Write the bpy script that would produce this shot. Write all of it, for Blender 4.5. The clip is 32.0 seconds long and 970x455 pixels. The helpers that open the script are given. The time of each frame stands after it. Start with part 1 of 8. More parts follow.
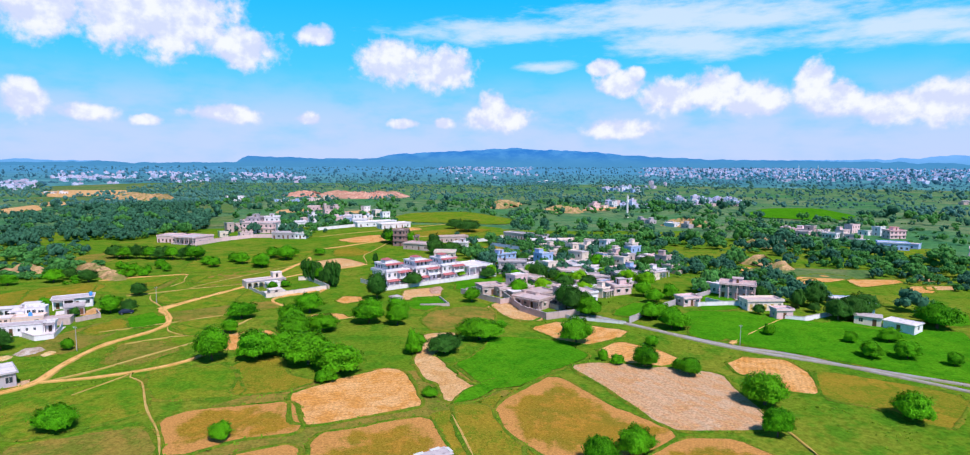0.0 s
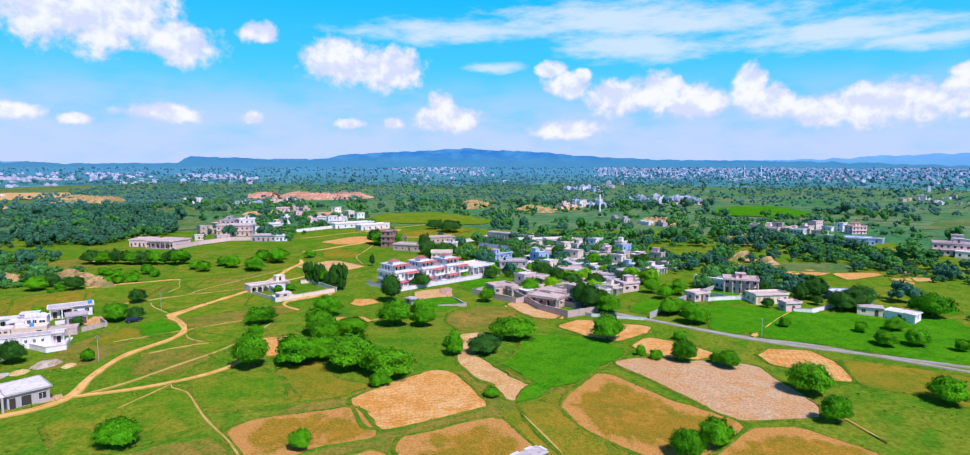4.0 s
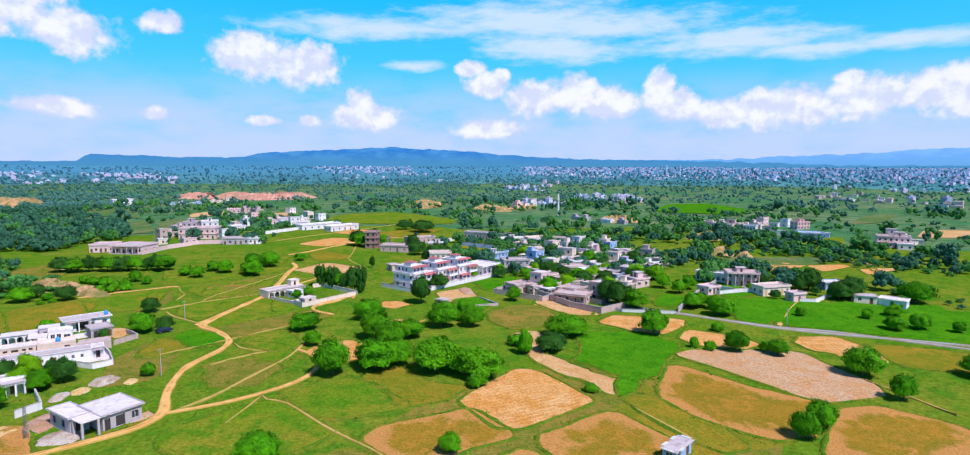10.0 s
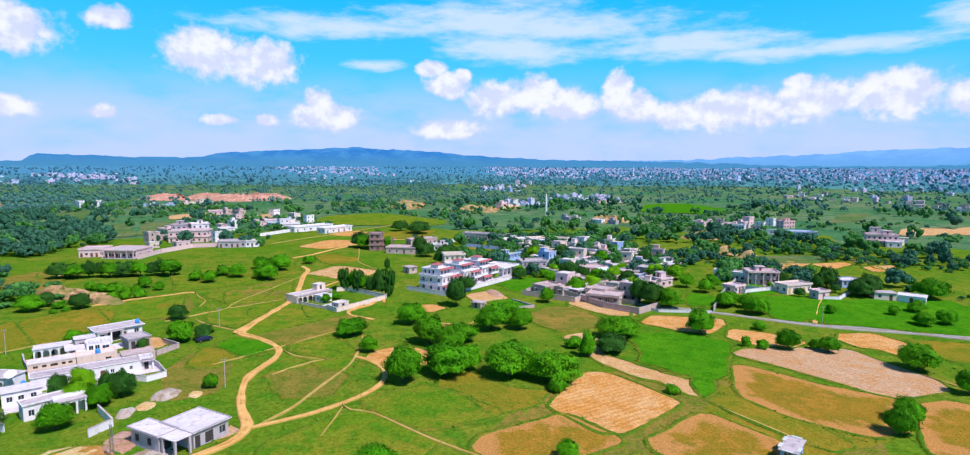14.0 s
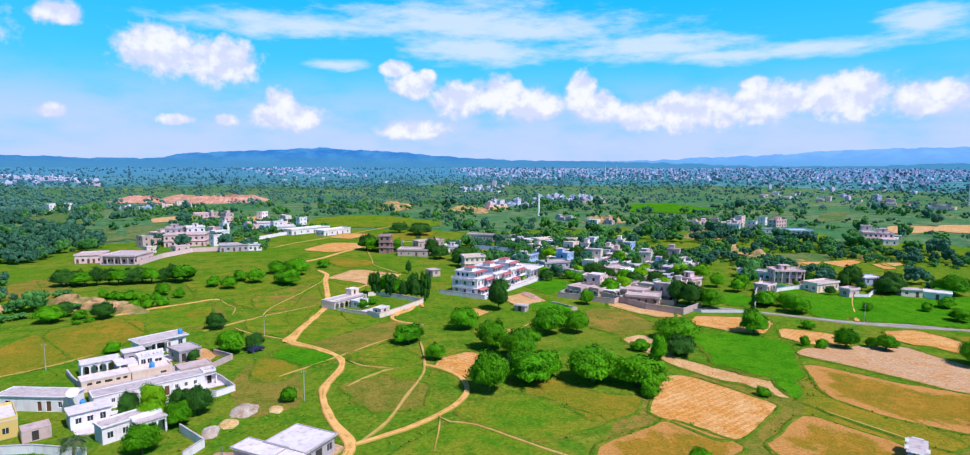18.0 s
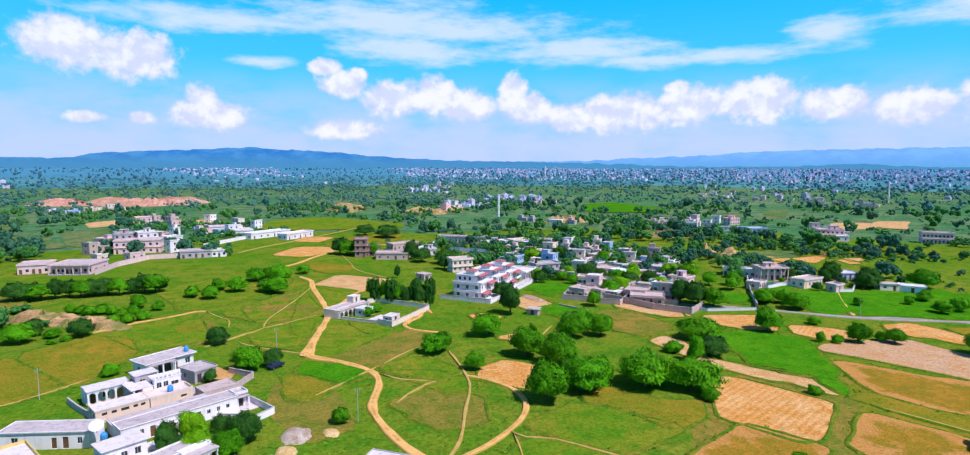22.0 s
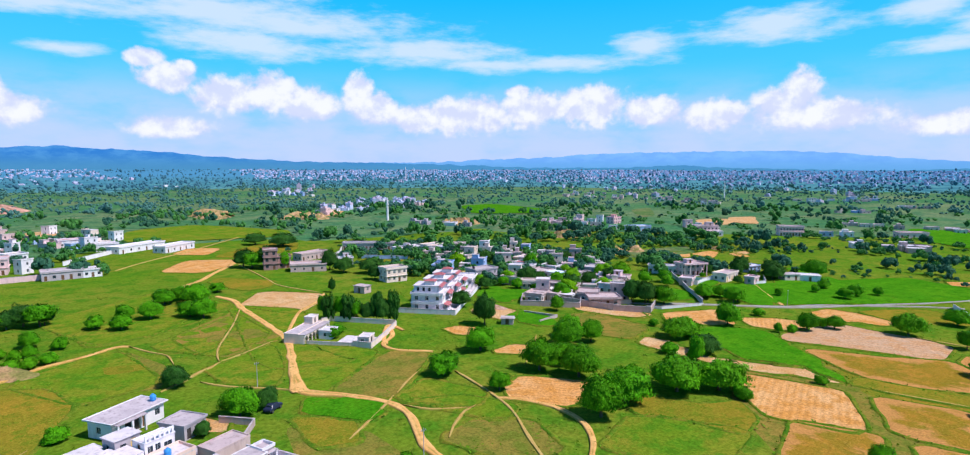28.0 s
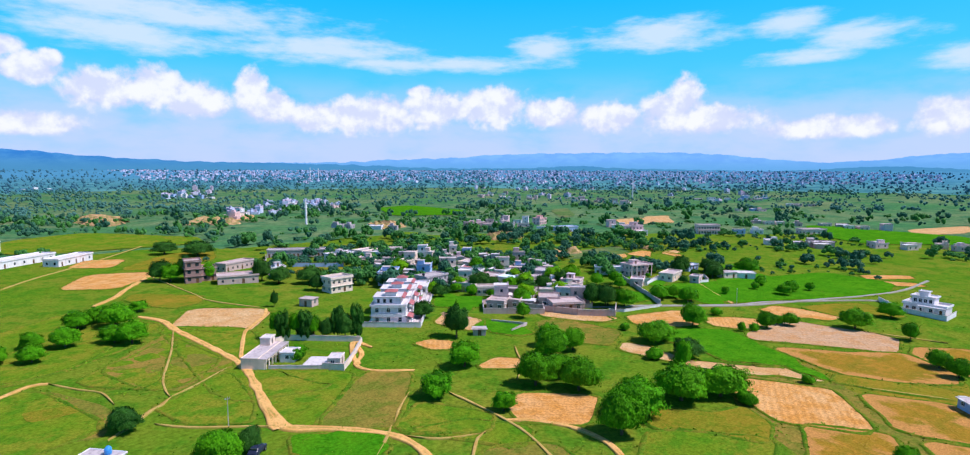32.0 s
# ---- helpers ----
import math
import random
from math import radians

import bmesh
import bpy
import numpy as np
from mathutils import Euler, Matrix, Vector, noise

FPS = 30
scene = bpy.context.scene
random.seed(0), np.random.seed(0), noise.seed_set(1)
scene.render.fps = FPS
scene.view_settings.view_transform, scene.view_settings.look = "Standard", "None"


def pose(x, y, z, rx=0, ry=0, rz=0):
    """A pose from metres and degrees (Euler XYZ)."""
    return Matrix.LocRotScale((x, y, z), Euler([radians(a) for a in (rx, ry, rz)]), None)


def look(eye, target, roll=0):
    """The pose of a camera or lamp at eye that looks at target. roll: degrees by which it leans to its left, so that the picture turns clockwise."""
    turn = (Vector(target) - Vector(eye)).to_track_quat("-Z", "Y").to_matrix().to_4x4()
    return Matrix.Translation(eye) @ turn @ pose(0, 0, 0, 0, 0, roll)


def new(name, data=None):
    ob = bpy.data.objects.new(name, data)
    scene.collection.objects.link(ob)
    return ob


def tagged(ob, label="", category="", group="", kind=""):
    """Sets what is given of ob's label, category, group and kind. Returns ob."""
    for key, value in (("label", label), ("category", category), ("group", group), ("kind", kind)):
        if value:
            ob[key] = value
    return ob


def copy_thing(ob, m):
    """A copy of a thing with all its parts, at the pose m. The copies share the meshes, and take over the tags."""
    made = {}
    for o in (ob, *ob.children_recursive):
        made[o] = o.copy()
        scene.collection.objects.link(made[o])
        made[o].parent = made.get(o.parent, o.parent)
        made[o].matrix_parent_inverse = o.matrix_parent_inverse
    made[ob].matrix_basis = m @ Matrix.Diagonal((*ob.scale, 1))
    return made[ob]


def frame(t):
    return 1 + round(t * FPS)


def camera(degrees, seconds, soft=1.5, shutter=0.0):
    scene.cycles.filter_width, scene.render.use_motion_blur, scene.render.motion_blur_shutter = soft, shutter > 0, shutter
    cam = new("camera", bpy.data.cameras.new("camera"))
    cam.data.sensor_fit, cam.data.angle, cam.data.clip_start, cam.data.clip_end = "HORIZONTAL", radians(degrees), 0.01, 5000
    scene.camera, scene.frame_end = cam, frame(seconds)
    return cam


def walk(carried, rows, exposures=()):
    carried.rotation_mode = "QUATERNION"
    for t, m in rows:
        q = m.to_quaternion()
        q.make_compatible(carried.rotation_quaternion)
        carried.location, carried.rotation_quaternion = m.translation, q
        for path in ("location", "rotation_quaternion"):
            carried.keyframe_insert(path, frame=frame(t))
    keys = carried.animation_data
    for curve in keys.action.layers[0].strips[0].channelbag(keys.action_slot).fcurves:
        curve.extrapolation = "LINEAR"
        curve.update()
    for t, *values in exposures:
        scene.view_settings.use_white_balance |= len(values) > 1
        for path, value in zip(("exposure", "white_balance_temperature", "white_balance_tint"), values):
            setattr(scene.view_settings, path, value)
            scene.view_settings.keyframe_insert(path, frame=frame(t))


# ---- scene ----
# ---- camera and its flight ----
# rows: seconds, x, y, z, yaw, pitch, roll
PATH = [
    (0, 0.00, 0.00, 48.00, 0.000, -5.886, 0.206),
    (0.5, -2.59, 0.02, 47.92, -0.284, -5.864, 0.179),
    (1, -5.26, 0.07, 47.86, -0.674, -5.847, 0.155),
    (1.5, -8.01, 0.16, 47.80, -1.270, -5.835, 0.134),
    (2, -10.85, 0.27, 47.76, -1.906, -5.827, 0.117),
    (2.5, -13.77, 0.41, 47.72, -2.613, -5.823, 0.103),
    (3, -16.77, 0.58, 47.70, -3.238, -5.824, 0.093),
    (3.5, -19.85, 0.78, 47.70, -3.981, -5.830, 0.086),
    (4, -23.01, 1.00, 47.70, -4.837, -5.840, 0.083),
    (4.5, -26.23, 1.25, 47.71, -5.716, -5.854, 0.083),
    (5, -29.50, 1.52, 47.73, -6.529, -5.871, 0.086),
    (5.5, -32.78, 1.80, 47.77, -7.186, -5.890, 0.091),
    (6, -36.05, 2.08, 47.80, -7.597, -5.909, 0.099),
    (6.5, -39.30, 2.36, 47.85, -7.839, -5.927, 0.109),
    (7, -42.51, 2.63, 47.90, -8.388, -5.941, 0.120),
    (7.5, -45.65, 2.89, 47.96, -8.977, -5.952, 0.132),
    (8, -48.74, 3.15, 48.02, -9.600, -5.957, 0.145),
    (8.5, -51.78, 3.45, 48.07, -10.325, -5.955, 0.157),
    (9, -54.79, 3.80, 48.13, -11.124, -5.947, 0.170),
    (9.5, -57.78, 4.22, 48.18, -11.873, -5.936, 0.182),
    (10, -60.76, 4.75, 48.22, -12.473, -5.922, 0.194),
    (10.5, -63.73, 5.40, 48.26, -13.119, -5.906, 0.204),
    (11, -66.72, 6.19, 48.28, -13.686, -5.892, 0.214),
    (11.5, -69.73, 7.14, 48.28, -14.189, -5.879, 0.222),
    (12, -72.75, 8.24, 48.28, -14.604, -5.870, 0.229),
    (12.5, -75.79, 9.45, 48.26, -14.965, -5.865, 0.234),
    (13, -78.83, 10.76, 48.24, -15.327, -5.864, 0.237),
    (13.5, -81.88, 12.14, 48.22, -15.736, -5.866, 0.238),
    (14, -84.91, 13.56, 48.20, -16.185, -5.868, 0.236),
    (14.5, -87.93, 15.01, 48.18, -16.659, -5.871, 0.232),
    (15, -90.94, 16.45, 48.16, -17.139, -5.872, 0.225),
    (15.5, -93.92, 17.90, 48.15, -17.608, -5.871, 0.215),
    (16, -96.87, 19.37, 48.14, -18.049, -5.866, 0.202),
    (16.5, -99.80, 20.87, 48.13, -18.445, -5.856, 0.186),
    (17, -102.68, 22.40, 48.12, -18.804, -5.842, 0.167),
    (17.5, -105.53, 23.98, 48.11, -19.187, -5.826, 0.148),
    (18, -108.32, 25.62, 48.09, -19.505, -5.808, 0.130),
    (18.5, -111.07, 27.33, 48.06, -19.829, -5.791, 0.113),
    (19, -113.78, 29.11, 48.03, -20.355, -5.775, 0.099),
    (19.5, -116.44, 30.95, 48.00, -20.986, -5.762, 0.090),
    (20, -119.07, 32.86, 47.98, -21.463, -5.753, 0.087),
    (20.5, -121.67, 34.84, 47.97, -22.550, -5.749, 0.090),
    (21, -124.24, 36.88, 47.97, -23.732, -5.750, 0.099),
    (21.5, -126.79, 38.98, 47.99, -24.702, -5.753, 0.111),
    (22, -129.32, 41.14, 48.03, -25.952, -5.758, 0.126),
    (22.5, -131.84, 43.36, 48.09, -27.524, -5.763, 0.140),
    (23, -134.33, 45.63, 48.16, -29.293, -5.767, 0.153),
    (23.5, -136.78, 47.96, 48.25, -30.950, -5.767, 0.163),
    (24, -139.21, 50.33, 48.33, -31.943, -5.764, 0.168),
    (24.5, -141.60, 52.74, 48.42, -33.081, -5.756, 0.167),
    (25, -143.94, 55.19, 48.50, -34.198, -5.743, 0.160),
    (25.5, -146.23, 57.68, 48.57, -35.404, -5.727, 0.149),
    (26, -148.46, 60.20, 48.63, -36.783, -5.709, 0.136),
    (26.5, -150.59, 62.75, 48.69, -38.135, -5.689, 0.120),
    (27, -152.62, 65.33, 48.75, -39.150, -5.669, 0.105),
    (27.5, -154.52, 67.92, 48.81, -39.889, -5.649, 0.090),
    (28, -156.27, 70.54, 48.87, -40.512, -5.631, 0.078),
    (28.5, -157.86, 73.17, 48.93, -41.180, -5.615, 0.069),
    (29, -159.26, 75.81, 49.00, -41.922, -5.602, 0.064),
    (29.5, -160.47, 78.45, 49.09, -42.787, -5.592, 0.062),
    (30, -161.50, 81.11, 49.18, -45.048, -5.585, 0.064),
    (30.5, -162.34, 83.78, 49.27, -47.218, -5.580, 0.069),
    (31, -162.98, 86.46, 49.38, -48.250, -5.577, 0.078),
    (31.5, -163.45, 89.15, 49.49, -49.132, -5.578, 0.090),
    (32, -163.72, 91.85, 49.61, -49.858, -5.581, 0.106),
]
cam = camera(78.86, 32.0, soft=1.15)
walk(cam, [(t, pose(x, y, z, 90 + pitch, 0, yaw) @ pose(0, 0, 0, 0, 0, roll)) for t, x, y, z, yaw, pitch, roll in PATH],
     [(0.0, 0.32, 6050, 10), (32.0, 0.32, 6050, 10)])

# ---- sky, sun, exposure ----
SUN_AZIMUTH, SUN_ELEVATION = 148.0, 54.0      # degrees, clockwise from +y
world = bpy.data.worlds.new("sky")
scene.world = world
world.use_nodes = True


class Nodes:
    """Short hand for building a node tree."""

    def __init__(self, tree):
        self.tree = tree
        tree.nodes.clear()

    def add(self, kind, **settings):
        node = self.tree.nodes.new(kind)
        if "sky_type" in settings:
            node.sky_type = settings["sky_type"]
        if "wave_type" in settings:
            node.wave_type, node.bands_direction = settings["wave_type"], settings["bands_direction"]
        return node

    def link(self, a, b):
        self.tree.links.new(a, b)

    def put(self, value, socket):
        if isinstance(value, bpy.types.NodeSocket):
            self.tree.links.new(value, socket)
        else:
            socket.default_value = value

    def math(self, operation, a, b=0.0, c=0.0, clamp=False):
        node = self.tree.nodes.new("ShaderNodeMath")
        node.operation, node.use_clamp = operation, clamp
        for value, socket in zip((a, b, c), node.inputs):
            self.put(value, socket)
        return node.outputs[0]

    def vec(self, operation, a, b=(0, 0, 0)):
        node = self.tree.nodes.new("ShaderNodeVectorMath")
        node.operation = operation
        self.put(a, node.inputs[0])
        if operation == "SCALE":
            self.put(b, node.inputs[3])
        else:
            self.put(b, node.inputs[1])
        return node.outputs["Value"] if operation in ("LENGTH", "DOT_PRODUCT") else node.outputs[0]

    def mix(self, factor, a, b, blend="MIX"):
        node = self.tree.nodes.new("ShaderNodeMix")
        node.data_type, node.blend_type = "RGBA", blend
        self.put(factor, node.inputs[0])
        for value, socket in ((a, node.inputs[6]), (b, node.inputs[7])):
            self.put(value if isinstance(value, bpy.types.NodeSocket) else (*value[:3], 1), socket)
        return node.outputs[2]

    def noise(self, vector, scale, detail=3.0, rough=0.55, dims="3D"):
        node = self.tree.nodes.new("ShaderNodeTexNoise")
        node.noise_dimensions = dims
        node.inputs["Scale"].default_value = scale
        node.inputs["Detail"].default_value = detail
        node.inputs["Roughness"].default_value = rough
        if vector is not None:
            self.link(vector, node.inputs["Vector"])
        return node.outputs[0]

    def ramp(self, value, low, high, a=0.0, b=1.0):
        node = self.tree.nodes.new("ShaderNodeMapRange")
        node.interpolation_type = "SMOOTHSTEP"
        self.put(value, node.inputs[0])
        for v, i in ((low, 1), (high, 2), (a, 3), (b, 4)):
            self.put(v, node.inputs[i])
        return node.outputs[0]


def blobs(n, where, places):
    """The smallest distance to a set of ellipses (azimuth, elevation, half width, half height, in degrees), 1 at their rims."""
    least = None
    for az, el, wide, high in places:
        node = n.tree.nodes.new("ShaderNodeMapping")
        node.vector_type = "TEXTURE"
        node.inputs["Location"].default_value = (az, el, 0)
        node.inputs["Scale"].default_value = (wide, high, 1)
        n.link(where, node.inputs["Vector"])
        far = n.vec("LENGTH", node.outputs[0])
        least = far if least is None else n.math("SMOOTH_MIN", least, far, 0.25)
    return least


CUMULUS = [(-36.6, 12.4, 3.4, 2.8), (-28.6, 12.6, 6.2, 3.5), (-21.7, 10.2, 2.8, 1.8), (-15.6, 11.6, 1.6, 0.9), (-9.0, 9.6, 2.9, 2.1), (-4.2, 9.0, 3.1, 1.9), (-37.6, 5.0, 1.4, 1.5), (-33.8, 4.2, 2.0, 0.7), (-23.3, 4.5, 2.9, 0.8), (-16.5, 4.3, 1.0, 0.6), (0.6, 5.5, 1.2, 1.6), (1.4, 4.6, 3.1, 1.2), (-7.7, 4.0, 1.4, 0.5), (-29.6, 3.8, 1.1, 0.5), (-4.0, 4.1, 1.0, 0.5), (43.6, 7.3, 1.3, 0.6), (14.0, 8.4, 0.8, 0.7)]
BANK = [(11.0, 9.1, 1.4, 0.8), (12.6, 7.6, 2.1, 1.2), (16.9, 6.3, 2.7, 1.5), (20.8, 6.9, 2.3, 1.9), (24.1, 5.9, 2.5, 1.6), (28.9, 7.2, 1.0, 1.5), (30.3, 5.6, 2.3, 1.5), (34.0, 4.6, 2.0, 1.3), (37.1, 5.0, 1.5, 1.6), (44.9, 5.7, 3.5, 1.6), (50.5, 6.0, 3.3, 1.9), (56.1, 5.3, 2.9, 1.4), (61.3, 4.9, 2.8, 1.4), (67.1, 5.5, 2.4, 1.5), (68.3, 6.6, 1.5, 1.9), (71.2, 4.3, 2.7, 1.0), (87.8, 4.2, 2.2, 1.4), (12.7, 3.5, 3.2, 0.9), (28.5, 7.0, 1.3, 1.9), (40.2, 5.1, 3.5, 1.7), (69.7, 4.5, 5.0, 1.2), (80.1, 3.6, 5.5, 0.9), (36.1, 5.0, 5.9, 1.2)]
STREAKS = [(1.4, 12.5, 11.0, 1.1), (22.6, 12.7, 15.9, 1.3), (19.8, 10.5, 7.5, 1.1), (18.1, 10.9, 6.9, 1.4), (34.9, 10.8, 10.0, 1.3), (45.1, 9.8, 11.5, 0.8), (55.4, 11.3, 3.5, 1.2), (66.2, 12.1, 6.2, 1.6), (76.6, 12.2, 3.3, 1.1), (81.6, 10.8, 4.4, 1.2), (78.2, 9.4, 3.9, 0.8), (5.6, 9.3, 2.9, 0.5), (89.2, 8.5, 3.8, 1.1), (16.7, 13.4, 11.8, 2.0), (99.9, 8.1, 7.0, 1.2)]

n = Nodes(world.node_tree)
ray_dir = n.add("ShaderNodeTexCoord").outputs["Generated"]
xyz = n.add("ShaderNodeSeparateXYZ")
n.link(ray_dir, xyz.inputs[0])
azimuth = n.math("MULTIPLY", n.math("ARCTAN2", xyz.outputs[0], xyz.outputs[1]), 57.2958)
elevation = n.math("MULTIPLY", n.math("ARCSINE", xyz.outputs[2]), 57.2958)
flat = n.add("ShaderNodeCombineXYZ")
n.link(azimuth, flat.inputs[0])
n.link(elevation, flat.inputs[1])
flat = flat.outputs[0]
sky = n.add("ShaderNodeTexSky", sky_type="NISHITA")
sky.sun_disc = False
sky.sun_elevation, sky.sun_rotation = radians(SUN_ELEVATION), radians(SUN_AZIMUTH)
sky.air_density, sky.dust_density, sky.ozone_density = 1.0, 0.6, 2.5
# the blue deepens quickly upwards, and pales to lilac low down
steps = n.mix(n.ramp(elevation, 0.0, 9.0), (4.0, 5.3, 8.2), (0.75, 5.3, 8.4))
steps = n.mix(n.ramp(elevation, 7.0, 19.0), steps, (0.02, 4.3, 8.2))
steps = n.mix(n.ramp(elevation, 19.0, 36.0), steps, (0.6, 1.3, 2.8))
tinted = n.mix(1.0, sky.outputs[0], (0.45, 1.1, 1.5), "MULTIPLY")
blue = n.mix(0.88, tinted, steps)
# puffy cumulus
lumps = n.noise(flat, 0.42, 5, 0.55)
fine = n.noise(flat, 1.2, 4, 0.55)
warp = n.math("ADD", n.math("MULTIPLY", n.math("SUBTRACT", lumps, 0.5), 1.45), n.math("MULTIPLY", n.math("SUBTRACT", fine, 0.5), 0.72))
reach = blobs(n, flat, CUMULUS + BANK)
puff = n.math("SUBTRACT", 1.22, n.math("ADD", reach, warp))
puff_mask = n.math("MULTIPLY", n.ramp(puff, -0.04, 0.50), 0.97)
# thin streaks
stretched = n.vec("MULTIPLY", flat, (0.28, 1.0, 1.0))
streak = n.noise(stretched, 0.75, 6, 0.62)
veil = n.math("SUBTRACT", 1.12, n.math("ADD", blobs(n, flat, STREAKS), n.math("MULTIPLY", n.math("SUBTRACT", streak, 0.5), 2.2)))
veil_mask = n.math("MULTIPLY", n.ramp(veil, -0.10, 0.95), 0.82)
# soft pale cloud low over the horizon
low_noise = n.noise(n.vec("MULTIPLY", flat, (0.4, 1.0, 1.0)), 0.35, 5, 0.55)
low_mask = n.math("MULTIPLY", n.math("MULTIPLY", n.ramp(elevation, 10.0, 3.0), n.ramp(low_noise, 0.24, 0.60)), 0.72)
# the upper side of each lump is brighter than its base
above = n.noise(n.vec("ADD", flat, (-0.3, 1.0, 0)), 0.42, 5, 0.55)
relief = n.ramp(n.math("SUBTRACT", lumps, above), -0.13, 0.13, 1.0, 0.0)
thick = n.ramp(puff, 0.15, 0.75)
lit = n.math("MULTIPLY", n.math("ADD", 0.25, n.math("MULTIPLY", relief, 0.75)), n.math("ADD", 0.45, n.math("MULTIPLY", thick, 0.55)))
white = n.mix(lit, (5.3, 5.7, 8.1), (8.4, 8.2, 8.7))
colour = n.mix(low_mask, blue, (5.3, 5.9, 8.5))
colour = n.mix(veil_mask, colour, (6.5, 7.1, 8.4))
colour = n.mix(puff_mask, colour, white)
back = n.add("ShaderNodeBackground")
n.link(colour, back.inputs[0])
back.inputs[1].default_value = 0.095
n.link(back.outputs[0], n.add("ShaderNodeOutputWorld").inputs[0])

sun = new("sun", bpy.data.lights.new("sun", "SUN"))
sun.data.energy, sun.data.angle, sun.data.color = 4.6, radians(0.6), (1.0, 0.94, 0.86)
_a, _e = radians(SUN_AZIMUTH), radians(SUN_ELEVATION)
sun.matrix_world = look((0, 0, 300), (-math.sin(_a) * math.cos(_e), -math.cos(_a) * math.cos(_e), 300 - math.sin(_e)))

# ---- materials ----
def finish(n, colour, rough, height=None, strength=0.3, distance=0.05, metal=0.0, spec=0.3, translucent=0.0):
    """Closes a material: colour, roughness and bump into a principled shader."""
    shader = n.add("ShaderNodeBsdfPrincipled")
    n.put(colour if isinstance(colour, bpy.types.NodeSocket) else (*colour, 1), shader.inputs["Base Color"])
    n.put(rough, shader.inputs["Roughness"])
    shader.inputs["Metallic"].default_value = metal
    shader.inputs["Specular IOR Level"].default_value = spec
    if height is not None:
        bump = n.add("ShaderNodeBump")
        bump.inputs["Strength"].default_value, bump.inputs["Distance"].default_value = strength, distance
        n.link(height, bump.inputs["Height"])
        n.link(bump.outputs[0], shader.inputs["Normal"])
    out = n.add("ShaderNodeOutputMaterial")
    if translucent:
        thin = n.add("ShaderNodeBsdfTranslucent")
        n.put(colour, thin.inputs[0])
        both = n.add("ShaderNodeMixShader")
        both.inputs[0].default_value = translucent
        n.link(shader.outputs[0], both.inputs[1])
        n.link(thin.outputs[0], both.inputs[2])
        n.link(both.outputs[0], out.inputs[0])
    else:
        n.link(shader.outputs[0], out.inputs[0])


def begin(name):
    material = bpy.data.materials.new(name)
    material.use_nodes = True
    return material, Nodes(material.node_tree)


def plaster(name, base, stain, rough=0.85, amount=0.5, per_object=0.12):
    """Painted or bare masonry: cloudy tone, weather streaks, fine grain."""
    material, n = begin(name)
    place = n.add("ShaderNodeNewGeometry").outputs["Position"]
    streaks = n.noise(n.vec("MULTIPLY", place, (1.0, 1.0, 0.22)), 1.1, 5, 0.6)
    cloudy = n.noise(place, 0.35, 4)
    grain = n.noise(place, 14, 3)
    colour = n.mix(n.math("MULTIPLY", n.ramp(streaks, 0.48, 0.72), amount), base, stain)
    colour = n.mix(n.math("MULTIPLY", n.ramp(cloudy, 0.35, 0.75), amount * 0.45), colour, stain)
    info = n.add("ShaderNodeObjectInfo").outputs["Random"]
    colour = n.mix(1.0, colour, n.add_grey(n.math("ADD", 1.0 - per_object, n.math("MULTIPLY", info, per_object))), "MULTIPLY")
    finish(n, colour, rough, grain, 0.25, 0.03)
    return material


def add_grey(self, value):
    node = self.tree.nodes.new("ShaderNodeCombineXYZ")
    for i in range(3):
        self.link(value, node.inputs[i])
    return node.outputs[0]


Nodes.add_grey = add_grey


def foliage(name, dark, light, rough=0.6):
    material, n = begin(name)
    info = n.add("ShaderNodeObjectInfo").outputs["Random"]
    island = n.add("ShaderNodeNewGeometry").outputs["Random Per Island"]
    place = n.add("ShaderNodeNewGeometry").outputs["Position"]
    clump, stand = n.noise(place, 0.55, 3), n.noise(place, 0.085, 3)
    mixed = n.math("ADD", n.math("MULTIPLY", island, 0.36), n.math("MULTIPLY", n.ramp(clump, 0.3, 0.7), 0.34))
    mixed = n.math("ADD", mixed, n.math("MULTIPLY", n.ramp(stand, 0.38, 0.62), 0.30))
    colour = n.mix(mixed, dark, light)
    colour = n.mix(n.math("MULTIPLY", info, 0.30), colour, (light[0] * 1.25, light[1] * 0.92, light[2] * 1.2))
    finish(n, colour, rough, translucent=0.05, spec=0.04)
    return material


